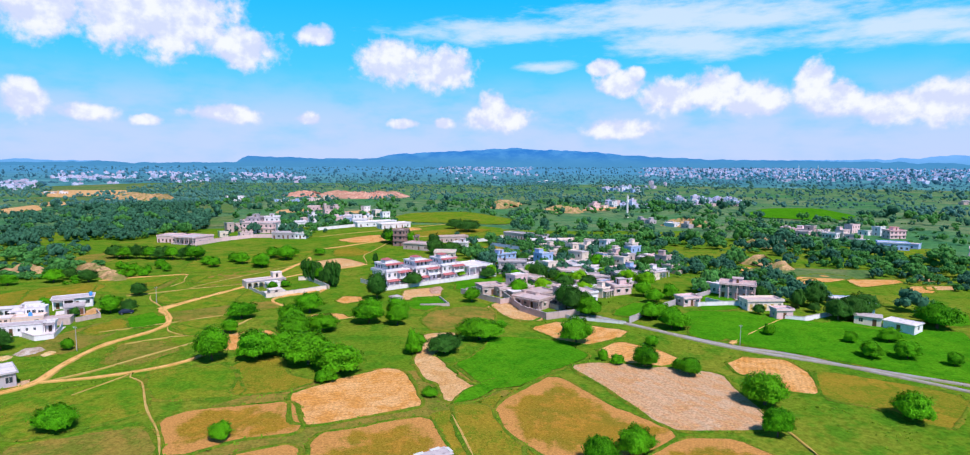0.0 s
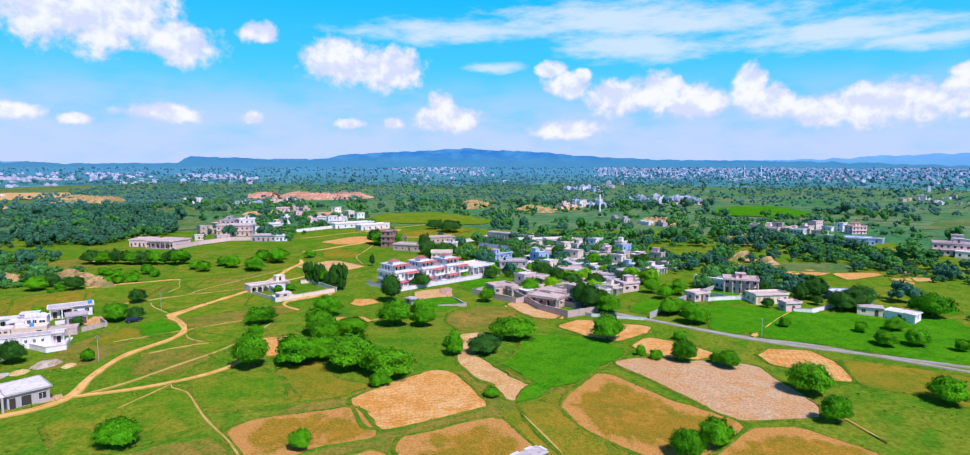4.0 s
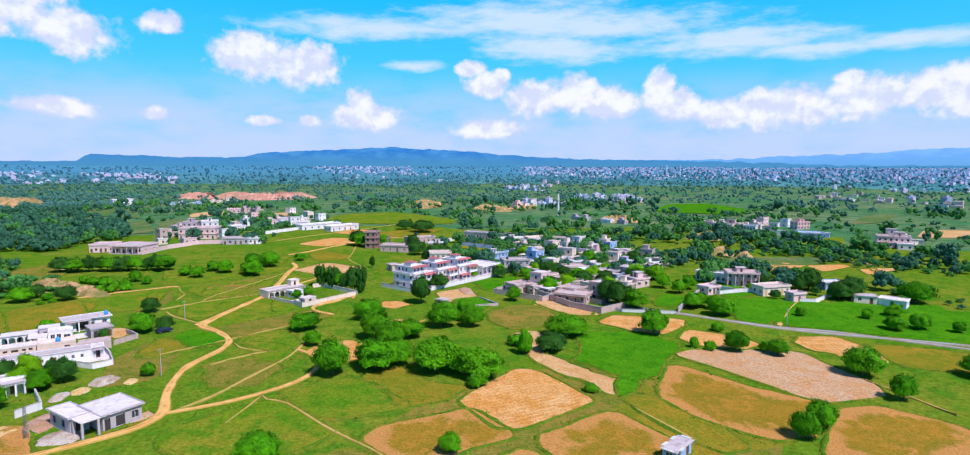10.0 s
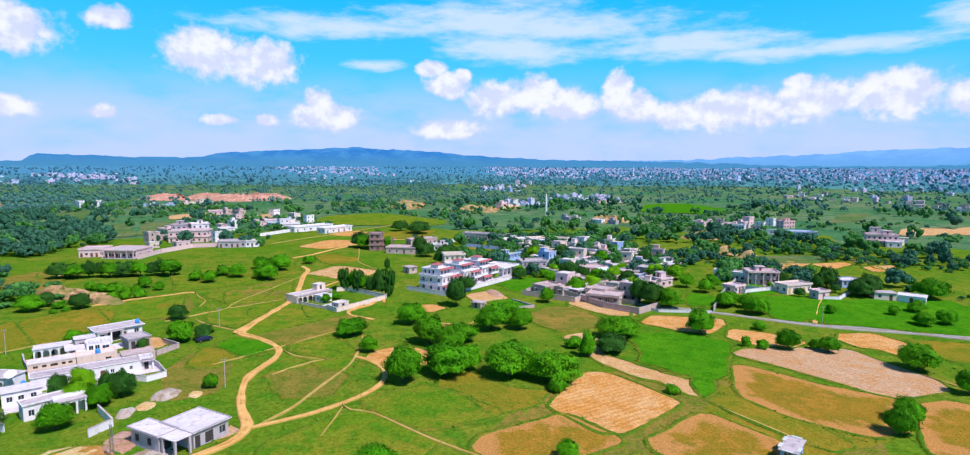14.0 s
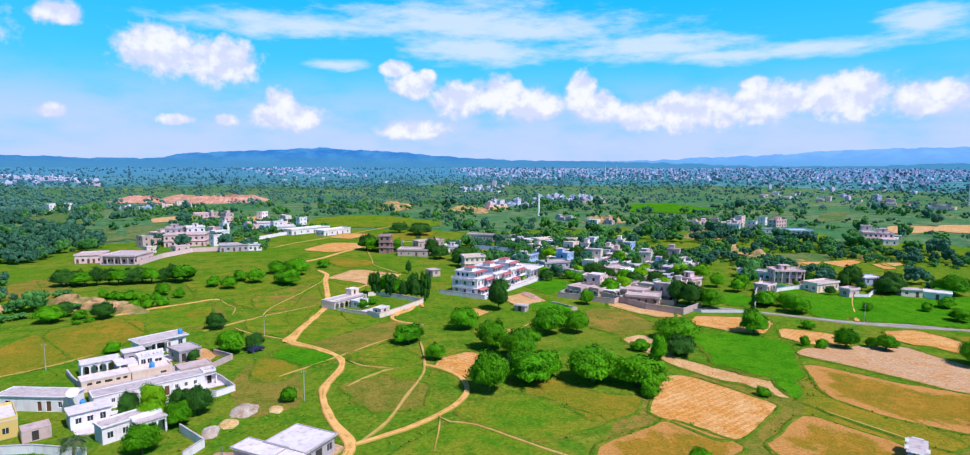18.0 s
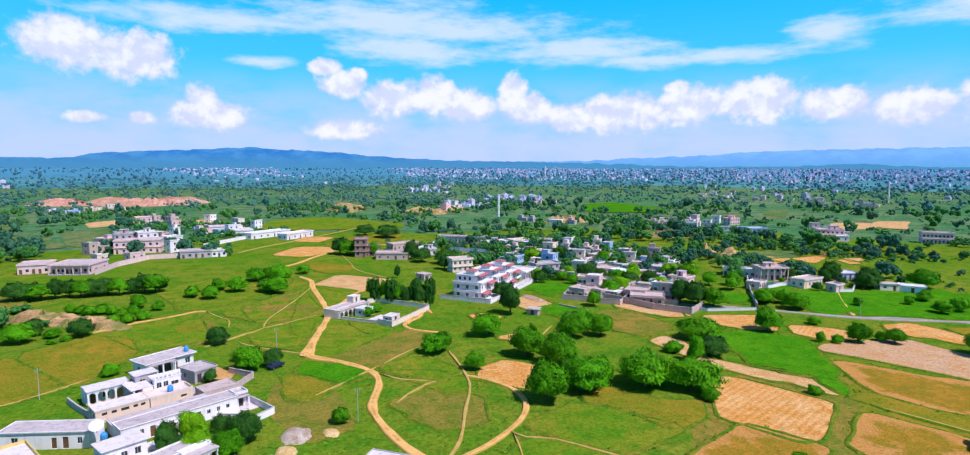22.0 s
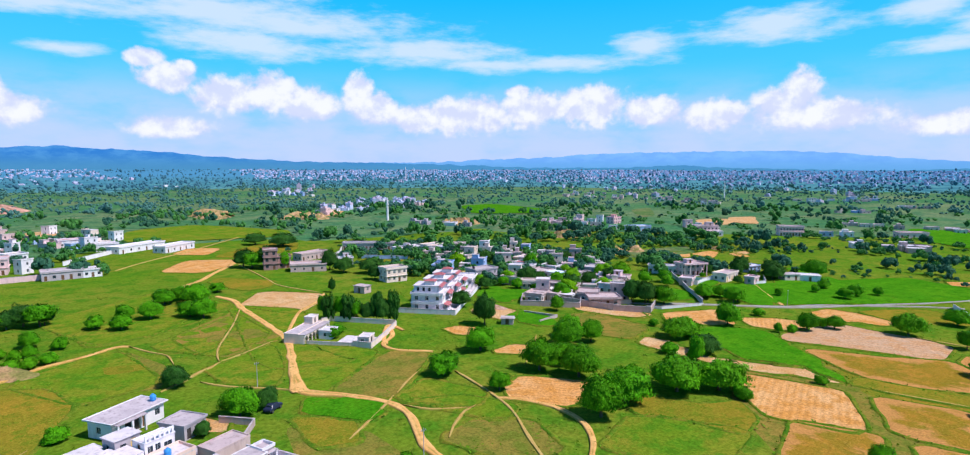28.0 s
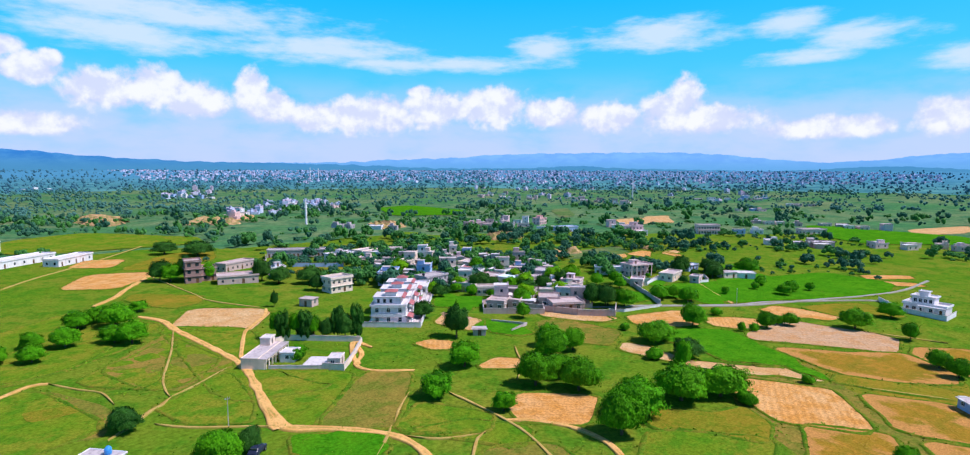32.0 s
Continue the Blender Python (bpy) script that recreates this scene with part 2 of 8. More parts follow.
def soil(name, a, b, c, patch=0.05, fine=0.9, rows=0.0, row_scale=1.0, row_colour=None, speck=None, bump=0.25, trodden=None):
    """Field surface: broad patches, finer mottling, furrows along the object's own x, and scattered specks."""
    material, n = begin(name)
    place = n.add("ShaderNodeNewGeometry").outputs["Position"]
    own = n.add("ShaderNodeTexCoord").outputs["Object"]
    big = n.noise(place, patch, 5, 0.6)
    mid = n.noise(place, fine * 0.28, 5, 0.65)
    small = n.noise(place, fine * 2.2, 4, 0.7)
    colour = n.mix(n.ramp(big, 0.36, 0.66), a, b)
    colour = n.mix(n.math("MULTIPLY", n.ramp(mid, 0.45, 0.62), 0.8), colour, c)
    if trodden:
        # bare ragged margins
        worn = n.add("ShaderNodeAttribute")
        worn.attribute_name = "bare"
        bare = worn.outputs["Fac"]
        ragged = n.math("ADD", bare, n.math("ADD", n.math("MULTIPLY", n.math("SUBTRACT", mid, 0.5), 1.5), n.math("MULTIPLY", n.math("SUBTRACT", big, 0.5), 2.6)))
        colour = n.mix(n.math("MULTIPLY", n.ramp(ragged, 0.30, 0.80), 0.9), colour, trodden)
    height = small
    if rows:
        wave = n.add("ShaderNodeTexWave", wave_type="BANDS", bands_direction="Y")
        wave.inputs["Scale"].default_value = row_scale
        wave.inputs["Distortion"].default_value = 0.9
        wave.inputs["Detail"].default_value = 3
        wave.inputs["Detail Scale"].default_value = 0.6
        n.link(own, wave.inputs["Vector"])
        broken = n.math("MULTIPLY", n.ramp(wave.outputs[1], 0.35, 0.95), n.ramp(mid, 0.25, 0.6, 0.25, 1.0))
        colour = n.mix(n.math("MULTIPLY", broken, rows), colour, row_colour)
        height = n.math("ADD", small, n.math("MULTIPLY", wave.outputs[1], 1.2))
    tone = n.ramp(small, 0.25, 0.75, 0.62, 1.32)
    colour = n.mix(1.0, colour, n.add_grey(tone), "MULTIPLY")
    if speck:
        dots = n.noise(place, 3.2, 2, 0.5)
        colour = n.mix(n.math("MULTIPLY", n.ramp(dots, 0.62, 0.70), 0.7), colour, speck)
    finish(n, colour, 1.0, height, bump, 0.12, spec=0.0)
    return material


def plain(name, colour, rough=0.5, metal=0.0, vary=0.10, scale=6.0):
    material, n = begin(name)
    place = n.add("ShaderNodeTexCoord").outputs["Object"]
    worn = n.noise(place, scale, 4)
    shade = n.mix(1.0, colour, n.add_grey(n.ramp(worn, 0.25, 0.75, 1.0 - vary, 1.0 + vary)), "MULTIPLY")
    finish(n, shade, rough, worn, 0.1, 0.01, metal)
    return material


M = {}
M["grass"] = soil("meadow_grass", (0.096, 0.172, 0.010), (0.162, 0.178, 0.018), (0.051, 0.152, 0.008), 0.022, 0.5, speck=(0.055, 0.110, 0.011))
FIELD = {
    "lush": soil("lush_crop", (0.050, 0.180, 0.005), (0.072, 0.205, 0.006), (0.034, 0.150, 0.004), 0.05, 0.7, bump=0.35),
    "green": soil("green_meadow", (0.112, 0.180, 0.010), (0.195, 0.184, 0.018), (0.060, 0.162, 0.008), 0.06, 0.8, speck=(0.060, 0.115, 0.011)),
    "olive": soil("grazed_meadow", (0.172, 0.152, 0.026), (0.265, 0.165, 0.036), (0.108, 0.140, 0.016), 0.05, 0.9, speck=(0.090, 0.110, 0.017)),
    "yellow": soil("yellowing_grass", (0.170, 0.160, 0.014), (0.270, 0.170, 0.019), (0.105, 0.150, 0.010), 0.07, 1.0, speck=(0.430, 0.205, 0.040)),
    "dry": soil("dry_stubble", (0.255, 0.150, 0.017), (0.175, 0.140, 0.015), (0.340, 0.165, 0.024), 0.09, 1.3, speck=(0.440, 0.235, 0.060), bump=0.6, trodden=(0.450, 0.205, 0.066)),
    "stubble": soil("pale_stubble", (0.560, 0.265, 0.088), (0.590, 0.325, 0.145), (0.500, 0.215, 0.050), 0.07, 0.9, rows=0.26, row_scale=0.22,
                    row_colour=(0.420, 0.170, 0.034), bump=0.5),
    "plough": soil("ploughed_soil", (0.450, 0.262, 0.150), (0.470, 0.310, 0.210), (0.440, 0.220, 0.092), 0.05, 0.9, rows=0.40, row_scale=0.12,
                   row_colour=(0.528, 0.245, 0.125), bump=0.4),
    "fallow": soil("bare_fallow", (0.520, 0.290, 0.135), (0.550, 0.345, 0.185), (0.470, 0.235, 0.085), 0.08, 1.0, speck=(0.363, 0.170, 0.079)),
}
# greyer and bluer than the near meadows
FIELD["pasture"] = soil("muted_far_pasture", (0.088, 0.150, 0.042), (0.165, 0.165, 0.078), (0.056, 0.128, 0.036), 0.016, 0.20, speck=(0.050, 0.095, 0.035))
# scrub greens carry extra blue, painted in for the distance haze
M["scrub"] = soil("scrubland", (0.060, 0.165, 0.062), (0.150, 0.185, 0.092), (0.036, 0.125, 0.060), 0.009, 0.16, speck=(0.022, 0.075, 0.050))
M["bund"] = soil("rank_grass", (0.060, 0.140, 0.009), (0.115, 0.152, 0.014), (0.190, 0.160, 0.020), 0.08, 1.2, bump=0.3)


def track_material(name, tan, edge, centre):
    """Beaten earth with two wheel lines and a weedy middle, by the strip's own width."""
    material, n = begin(name)
    place = n.add("ShaderNodeNewGeometry").outputs["Position"]
    uv = n.add("ShaderNodeSeparateXYZ")
    n.link(n.add("ShaderNodeUVMap").outputs[0], uv.inputs[0])
    off = n.math("ABSOLUTE", n.math("SUBTRACT", uv.outputs[0], 0.5))
    mid = n.noise(place, 0.35, 5, 0.65)
    small = n.noise(place, 2.6, 4, 0.7)
    colour = n.mix(n.ramp(mid, 0.35, 0.7), tan, (tan[0] * 0.86, tan[1] * 0.76, tan[2] * 0.62))
    weedy = n.math("MULTIPLY", n.ramp(off, 0.14, 0.03), n.ramp(mid, 0.42, 0.60))
    colour = n.mix(n.math("MULTIPLY", weedy, centre), colour, (0.12, 0.16, 0.02))
    rim = n.ramp(n.math("ADD", off, n.math("MULTIPLY", n.math("SUBTRACT", small, 0.5), 0.35)), 0.34, 0.52)
    colour = n.mix(n.math("MULTIPLY", rim, 0.85), colour, edge)
    colour = n.mix(1.0, colour, n.add_grey(n.ramp(small, 0.25, 0.75, 0.85, 1.15)), "MULTIPLY")
    finish(n, colour, 1.0, small, 0.35, 0.06, spec=0.0)
    return material


TRACK = {
    "dirt": track_material("beaten_earth", (0.660, 0.365, 0.140), (0.22, 0.17, 0.03), 0.5),
    "trail": track_material("footpath_earth", (0.470, 0.310, 0.110), (0.14, 0.17, 0.02), 0.15),
    "road": track_material("grey_road", (0.330, 0.300, 0.310), (0.23, 0.20, 0.13), 0.0),
}
M["leaf_round"] = foliage("broad_leaves", (0.004, 0.050, 0.001), (0.108, 0.385, 0.004))
M["leaf_dark"] = foliage("dark_leaves", (0.003, 0.022, 0.004), (0.052, 0.170, 0.020))
M["leaf_bright"] = foliage("young_leaves", (0.040, 0.180, 0.002), (0.230, 0.500, 0.006))
# a little blue in the green stands in for haze at middle distance
M["leaf_far_hazed"] = foliage("hazed_woodland_leaves", (0.012, 0.072, 0.016), (0.092, 0.255, 0.054))
M["blades"] = foliage("grass_blades", (0.075, 0.190, 0.006), (0.170, 0.270, 0.012))
# farther leaves are bluer still: distance haze painted into the leaf colour
M["leaf_dark_hazed"] = foliage("dark_hazed_woodland_leaves", (0.012, 0.060, 0.036), (0.054, 0.155, 0.084))
M["leaf_blue_hazed"] = foliage("distant_hazed_woodland_leaves", (0.038, 0.120, 0.108), (0.085, 0.200, 0.165))
M["leaf_haze"] = foliage("hazed_far_plain_leaves", (0.034, 0.115, 0.165), (0.075, 0.180, 0.235))
M["palm_leaf"] = foliage("palm_leaves", (0.045, 0.085, 0.030), (0.130, 0.170, 0.075))
M["bark"] = plain("bark", (0.12, 0.075, 0.045), 0.9, vary=0.35, scale=3)
M["earth_bank"] = soil("eroded_earth", (0.46, 0.27, 0.15), (0.32, 0.20, 0.10), (0.15, 0.16, 0.04), 0.06, 0.8, bump=0.9)
M["clay"] = soil("red_clay", (0.46, 0.20, 0.155), (0.34, 0.19, 0.14), (0.54, 0.30, 0.24), 0.02, 0.25, bump=0.8)
M["brick_heap"] = soil("broken_brick", (0.44, 0.22, 0.17), (0.50, 0.30, 0.26), (0.30, 0.20, 0.10), 0.3, 2.5, bump=0.9)
M["rubble"] = soil("rubble", (0.42, 0.32, 0.28), (0.50, 0.42, 0.40), (0.30, 0.20, 0.14), 0.3, 2.0, bump=0.9)
M["sand"] = soil("sand_heap", (0.55, 0.36, 0.17), (0.50, 0.30, 0.12), (0.58, 0.42, 0.24), 0.3, 1.6, bump=0.6)
M["white"] = plaster("white_paint", (0.82, 0.74, 0.80), (0.50, 0.42, 0.46))
M["cream"] = plaster("cream_paint", (0.82, 0.64, 0.57), (0.50, 0.38, 0.33))
M["peach"] = plaster("peach_paint", (0.80, 0.56, 0.49), (0.56, 0.38, 0.33), amount=0.35)
M["pinkish"] = plaster("faded_pink_paint", (0.78, 0.52, 0.54), (0.48, 0.31, 0.33))
M["blue"] = plaster("pale_blue_paint", (0.34, 0.46, 0.76), (0.24, 0.30, 0.48))
M["yellow_wall"] = plaster("yellow_paint", (0.70, 0.48, 0.16), (0.45, 0.30, 0.14))
M["grey_wall"] = plaster("bare_cement", (0.46, 0.39, 0.44), (0.28, 0.23, 0.26))
M["mud_wall"] = plaster("mud_brick", (0.56, 0.40, 0.39), (0.32, 0.21, 0.205))
M["brick_wall"] = plaster("raw_brick", (0.34, 0.20, 0.19), (0.22, 0.125, 0.115))
M["roof"] = plaster("roof_cement", (0.52, 0.42, 0.46), (0.27, 0.21, 0.235), amount=0.9)
M["roof_white"] = plaster("pale_roof", (0.70, 0.60, 0.66), (0.42, 0.34, 0.38), amount=0.8)
M["roof_mud"] = plaster("mud_roof", (0.54, 0.40, 0.42), (0.32, 0.23, 0.24), amount=0.9)
M["red_tile"] = plaster("red_tiles", (0.40, 0.115, 0.130), (0.26, 0.065, 0.075), amount=0.6)
M["pink_dome"] = plaster("pink_dome_paint", (0.72, 0.26, 0.30), (0.45, 0.14, 0.17))
M["glass"] = plain("dark_glass", (0.035, 0.045, 0.06), 0.12)
# near-black colour that stands in for the shade inside a room
M["room_shade"] = plain("painted_room_shade", (0.05, 0.04, 0.04), 0.9)
M["door_wood"] = plain("door_wood", (0.14, 0.065, 0.035), 0.6)
M["door_blue"] = plain("blue_door", (0.12, 0.22, 0.45), 0.5)
M["frame"] = plain("window_frame_paint", (0.55, 0.52, 0.52), 0.5)
M["tank_blue"] = plain("blue_tank", (0.05, 0.25, 0.62), 0.4)
M["tank_black"] = plain("black_tank", (0.02, 0.02, 0.03), 0.4)
M["steel"] = plain("galvanised_steel", (0.25, 0.25, 0.26), 0.45, 0.7)
M["sheet"] = plain("pale_sheet_roof", (0.66, 0.70, 0.82), 0.5)
M["car_paint"] = plain("dark_blue_car_paint", (0.02, 0.025, 0.06), 0.25)
M["rubber"] = plain("rubber", (0.02, 0.02, 0.02), 0.8)

# ---- ground, fields, tracks ----
def ease(u):
    u = min(1.0, max(0.0, u))
    return u * u * (3 - 2 * u)


def far_lift(x, y):
    """How far the scrub cover, and the fields laid in it, rise over the bare land in the distance."""
    return 0.9 * ease((math.hypot(x + 60, y - 60) - 330) / 200)


def ground(x, y):
    """Height of the land: level fields that fall slightly to the east, a slow rise and low swells far out."""
    z = -0.9 - 1.75 * math.tanh((x - 5) / 55) + 2.4 * ease((y - 150) / 50) * ease((x - 15) / 55)
    r = math.hypot(x + 60, y - 60)
    if r > 430:
        out = r - 430
        z += 0.0115 * max(0.0, r - 900) + min(1.0, out / 500) * 7.0 * (noise.noise((x / 420, y / 420, 0.3)) * 0.8 + 0.1)
    return z


def part(name, bm, material, parent=None, label="", smooth=False):
    """Links a bmesh as one mesh object under a thing or a part."""
    mesh = bpy.data.meshes.new(name)
    bm.to_mesh(mesh)
    bm.free()
    mesh.materials.append(material)
    if smooth:
        mesh.shade_smooth()
    ob = new(name, mesh)
    if parent is not None:
        ob.parent = parent
    if label:
        tagged(ob, label)
    return ob


def thing(name, label, category, m=None, group="", kind=""):
    ob = new(name)
    ob.empty_display_size = 0.5
    if m is not None:
        ob.matrix_basis = m
    return tagged(ob, label, category, group, kind)


def raw(name, verts, faces, material, parent=None, smooth=False):
    """A mesh straight from arrays of corners and faces of one size."""
    mesh = bpy.data.meshes.new(name)
    verts, faces = np.asarray(verts, np.float32), np.asarray(faces, np.int32)
    k = faces.shape[1]
    mesh.vertices.add(len(verts))
    mesh.vertices.foreach_set("co", verts.ravel())
    mesh.loops.add(faces.size)
    mesh.loops.foreach_set("vertex_index", faces.ravel())
    mesh.polygons.add(len(faces))
    mesh.polygons.foreach_set("loop_start", np.arange(0, faces.size, k, dtype=np.int32))
    mesh.update(calc_edges=True)
    mesh.materials.append(material)
    if smooth:
        mesh.shade_smooth()
    else:
        mesh.shade_flat()
    ob = new(name, mesh)
    if parent is not None:
        ob.parent = parent
    return ob


def axis_steps(low, near_low, near_high, high, fine):
    steps = list(np.arange(near_low, near_high + 0.1, fine))
    gap, v = fine, near_high
    while v < high:
        gap *= 1.13
        v += gap
        steps.append(v)
    gap, v = fine, near_low
    while v > low:
        gap *= 1.13
        v -= gap
        steps.insert(0, v)
    return steps


xs, ys = axis_steps(-4700, -330, 330, 4700, 5.0), axis_steps(-3000, -40, 520, 4700, 5.0)
verts = [(x, y, ground(x, y)) for y in ys for x in xs]
w = len(xs)
faces = [(j * w + i, j * w + i + 1, (j + 1) * w + i + 1, (j + 1) * w + i) for j in range(len(ys) - 1) for i in range(w - 1)]
land = tagged(raw("ground", verts, faces, M["grass"], smooth=True), "wide green farmland with grazed meadows reaching the hills", "ground", kind="structure")

FIELD_WORDS = {
    "lush": "level field of lush bright green crop", "green": "green meadow with low grass and weeds", "olive": "grazed olive green meadow",
    "yellow": "meadow of yellowing grass", "dry": "dry yellow-brown stubble field with green weeds", "stubble": "pale tan stubble field with harvest lines",
    "plough": "freshly ploughed pinkish tan field", "pasture": "muted grazed pasture among the far trees", "fallow": "bare tan fallow field"}
FIELD_HIGH = {"lush": 0.30, "green": 0.12, "olive": 0.10, "yellow": 0.16, "dry": 0.12, "stubble": 0.07, "plough": 0.09, "fallow": 0.05, "pasture": 0.08}
all_fields, all_tracks, house_spots = [], [], []


def rounded(points, rounds=2, keep=0.13):
    """Corner cutting on a closed outline."""
    for _ in range(rounds):
        out = []
        for (ax, ay), (bx, by) in zip(points, points[1:] + points[:1]):
            out += [(ax + (bx - ax) * keep, ay + (by - ay) * keep), (bx + (ax - bx) * keep, by + (ay - by) * keep)]
        points = out
    return points


def field(kind, *corners, rim=True, across=0.0, under=False):
    outline = rounded(list(corners))
    shaken = []
    for x, y in outline:
        shaken.append((x + 0.8 * noise.noise((x * 0.35, y * 0.35, 3.0)), y + 0.8 * noise.noise((x * 0.35, y * 0.35, 9.0))))
    # furrows follow the longest side
    ends = max(zip(corners, corners[1:] + corners[:1]), key=lambda e: math.dist(*e))
    turn = math.atan2(ends[1][1] - ends[0][1], ends[1][0] - ends[0][0])
    turn += radians(across)
    cx, cy = (sum(p[i] for p in corners) / len(corners) for i in (0, 1))
    c, s = math.cos(-turn), math.sin(-turn)
    lift = FIELD_HIGH[kind] + 0.004 * (len(all_fields) % 9)
    if under:
        lift = 0.02 + 0.004 * (len(all_fields) % 5)
    base = ground(cx, cy)
    bm = bmesh.new()
    face = bm.faces.new([bm.verts.new((x, y, 0)) for x, y in shaken])
    if face.normal.z < 0 or sum(a[0] * b[1] - a[1] * b[0] for a, b in zip(shaken, shaken[1:] + shaken[:1])) < 0:
        face.normal_flip()
    for axis in (0, 1):
        low, high = min(p[axis] for p in shaken), max(p[axis] for p in shaken)
        gap = max(5.0, (high - low) / 14)
        v = low + gap * 0.8
        while v < high:
            point, normal = (Vector((v, 0, 0)), Vector((1, 0, 0))) if axis == 0 else (Vector((0, v, 0)), Vector((0, 1, 0)))
            bmesh.ops.bisect_plane(bm, geom=bm.verts[:] + bm.edges[:] + bm.faces[:], plane_co=point, plane_no=normal)
            v += gap
    rim_edges = [e for e in bm.edges if e.is_boundary]
    down = bmesh.ops.extrude_edge_only(bm, edges=rim_edges)["geom"]
    low_verts = {v for v in down if isinstance(v, bmesh.types.BMVert)}
    bare = bm.verts.layers.float.new("bare")
    sides = [(Vector((*a, 0)), Vector((*b, 0))) for a, b in zip(shaken, shaken[1:] + shaken[:1])]
    for v in bm.verts:
        x, y = v.co.x, v.co.y
        here = Vector((x, y, 0))
        edge = min((here - a - (b - a) * min(1.0, max(0.0, (here - a).dot(b - a) / max(1e-6, (b - a).length_squared)))).length for a, b in sides)
        v[bare] = max(0.0, 1.0 - edge / 6.0)
        h = ground(x, y) + (-0.15 if v in low_verts else far_lift(x, y) + lift + 0.05 * noise.noise((x * 0.5, y * 0.5, 1.0)) * lift / 0.1)
        v.co = ((x - cx) * c - (y - cy) * s, (x - cx) * s + (y - cy) * c, h - base)
    bmesh.ops.recalc_face_normals(bm, faces=bm.faces[:])
    ob = part("field", bm, FIELD[kind])
    ob.matrix_basis = Matrix.Translation((cx, cy, base)) @ Matrix.Rotation(turn, 4, "Z")
    tagged(ob, FIELD_WORDS[kind], "field", kind="structure")
    all_fields.append(("under" if under else kind, shaken, rim and not under))
    return ob


def spline(points, step=2.0):
    """Points along a smooth line through the given ones."""
    pts = [Vector((*p, 0)) for p in points]
    pts = [pts[0] * 2 - pts[1]] + pts + [pts[-1] * 2 - pts[-2]]
    out = []
    for i in range(1, len(pts) - 2):
        a, b, c, d = pts[i - 1 : i + 3]
        k = max(2, int((c - b).length / step))
        for j in range(k):
            t = j / k
            out.append(0.5 * (2 * b + (c - a) * t + (2 * a - 5 * b + 4 * c - d) * t * t + (3 * b - a - 3 * c + d) * t**3))
    out.append(pts[-2])
    return out


TRACK_WORDS = {"dirt": ("dirt_track", "winding tan dirt track with wheel marks", "dirt track"), "trail": ("footpath", "narrow trodden footpath through the grass", "footpath"),
               "road": ("road", "narrow grey road between the fields", "road")}


def track(kind, width, *points):
    line = spline(points)
    ob_name, words, category = TRACK_WORDS[kind]
    bm = bmesh.new()
    uv = bm.loops.layers.uv.new("UVMap")
    rows = []
    lift = 0.40 if kind == "road" else 0.34
    profile = ((-0.5, -0.42), (-0.42, 0.0), (-0.25, -0.03), (0.0, 0.03), (0.25, -0.03), (0.42, 0.0), (0.5, -0.42))
    for i, p in enumerate(line):
        way = (line[min(i + 1, len(line) - 1)] - line[max(i - 1, 0)]).normalized()
        side = Vector((way.y, -way.x, 0))
        wide = width * (1.0 + (0.05 if kind == "road" else 0.45) * noise.noise((p.x * 0.22, p.y * 0.22, 5.0)))
        wide *= {"road": 1.0, "dirt": 0.85, "trail": 0.5}[kind]
        if kind != "road":
            # the ends run out into the grass
            wide *= min(1.0, (0.12 if kind == "trail" else 0.6) + 0.22 * min((p - line[0]).length, (p - line[-1]).length))
        row = []
        for u, dz in profile:
            q = p + side * (u * wide * 1.12 + 0.12 * noise.noise((p.x * 0.9, p.y * 0.9, u * 7)))
            row.append((bm.verts.new((q.x, q.y, ground(q.x, q.y) + lift + dz + far_lift(q.x, q.y))), u + 0.5))
        rows.append(row)
    for r, s in zip(rows, rows[1:]):
        for (a, ua), (b, ub), (c, uc), (d, ud) in zip(r, r[1:], s[1:], s):
            f = bm.faces.new((a, b, c, d))
            for loop, u in zip(f.loops, (ua, ub, uc, ud)):
                loop[uv].uv = (u, 0)
    bmesh.ops.recalc_face_normals(bm, faces=bm.faces[:])
    tagged(part(ob_name, bm, TRACK[kind], smooth=True), words, category, kind="structure")
    all_tracks.append((width, line))


field("olive", (-38.1, 129.3), (-10.7, 137.5), (11.7, 136.3), (25.7, 107.1), (4.4, 81.1), (-64.1, 103.4), under=True)
field("yellow", (-21.5, 87.6), (-18.7, 105.4), (2.3, 122.0), (17.6, 138.9), (22.1, 92.2), under=True)
field("olive", (-61.3, 103.4), (-46.8, 118.6), (-20.9, 135.2), (-10.3, 114.5), (-17.3, 86.0), (-49.7, 82.9), under=True)
field("olive", (-151.7, 236.6), (-129.8, 248.6), (-123.6, 225.0), (-129.6, 210.7), (-145.6, 221.9), under=True)
field("green", (-112.4, 256.4), (-93.5, 270.8), (-94.0, 238.3), (-111.6, 226.0), (-125.0, 247.6))
field("yellow", (-136.7, 236.4), (-128.0, 232.5), (-129.0, 227.4), (-136.9, 229.4), rim=False)
field("green", (-118.6, 219.6), (-112.0, 221.4), (-97.0, 229.4), (-104.0, 205.0), (-109.0, 197.0), (-117.0, 205.4))
field("olive", (-115.6, 176.2), (-104.6, 165.6), (-104.2, 143.9), (-115.3, 141.2), (-119.6, 162.0), under=True)
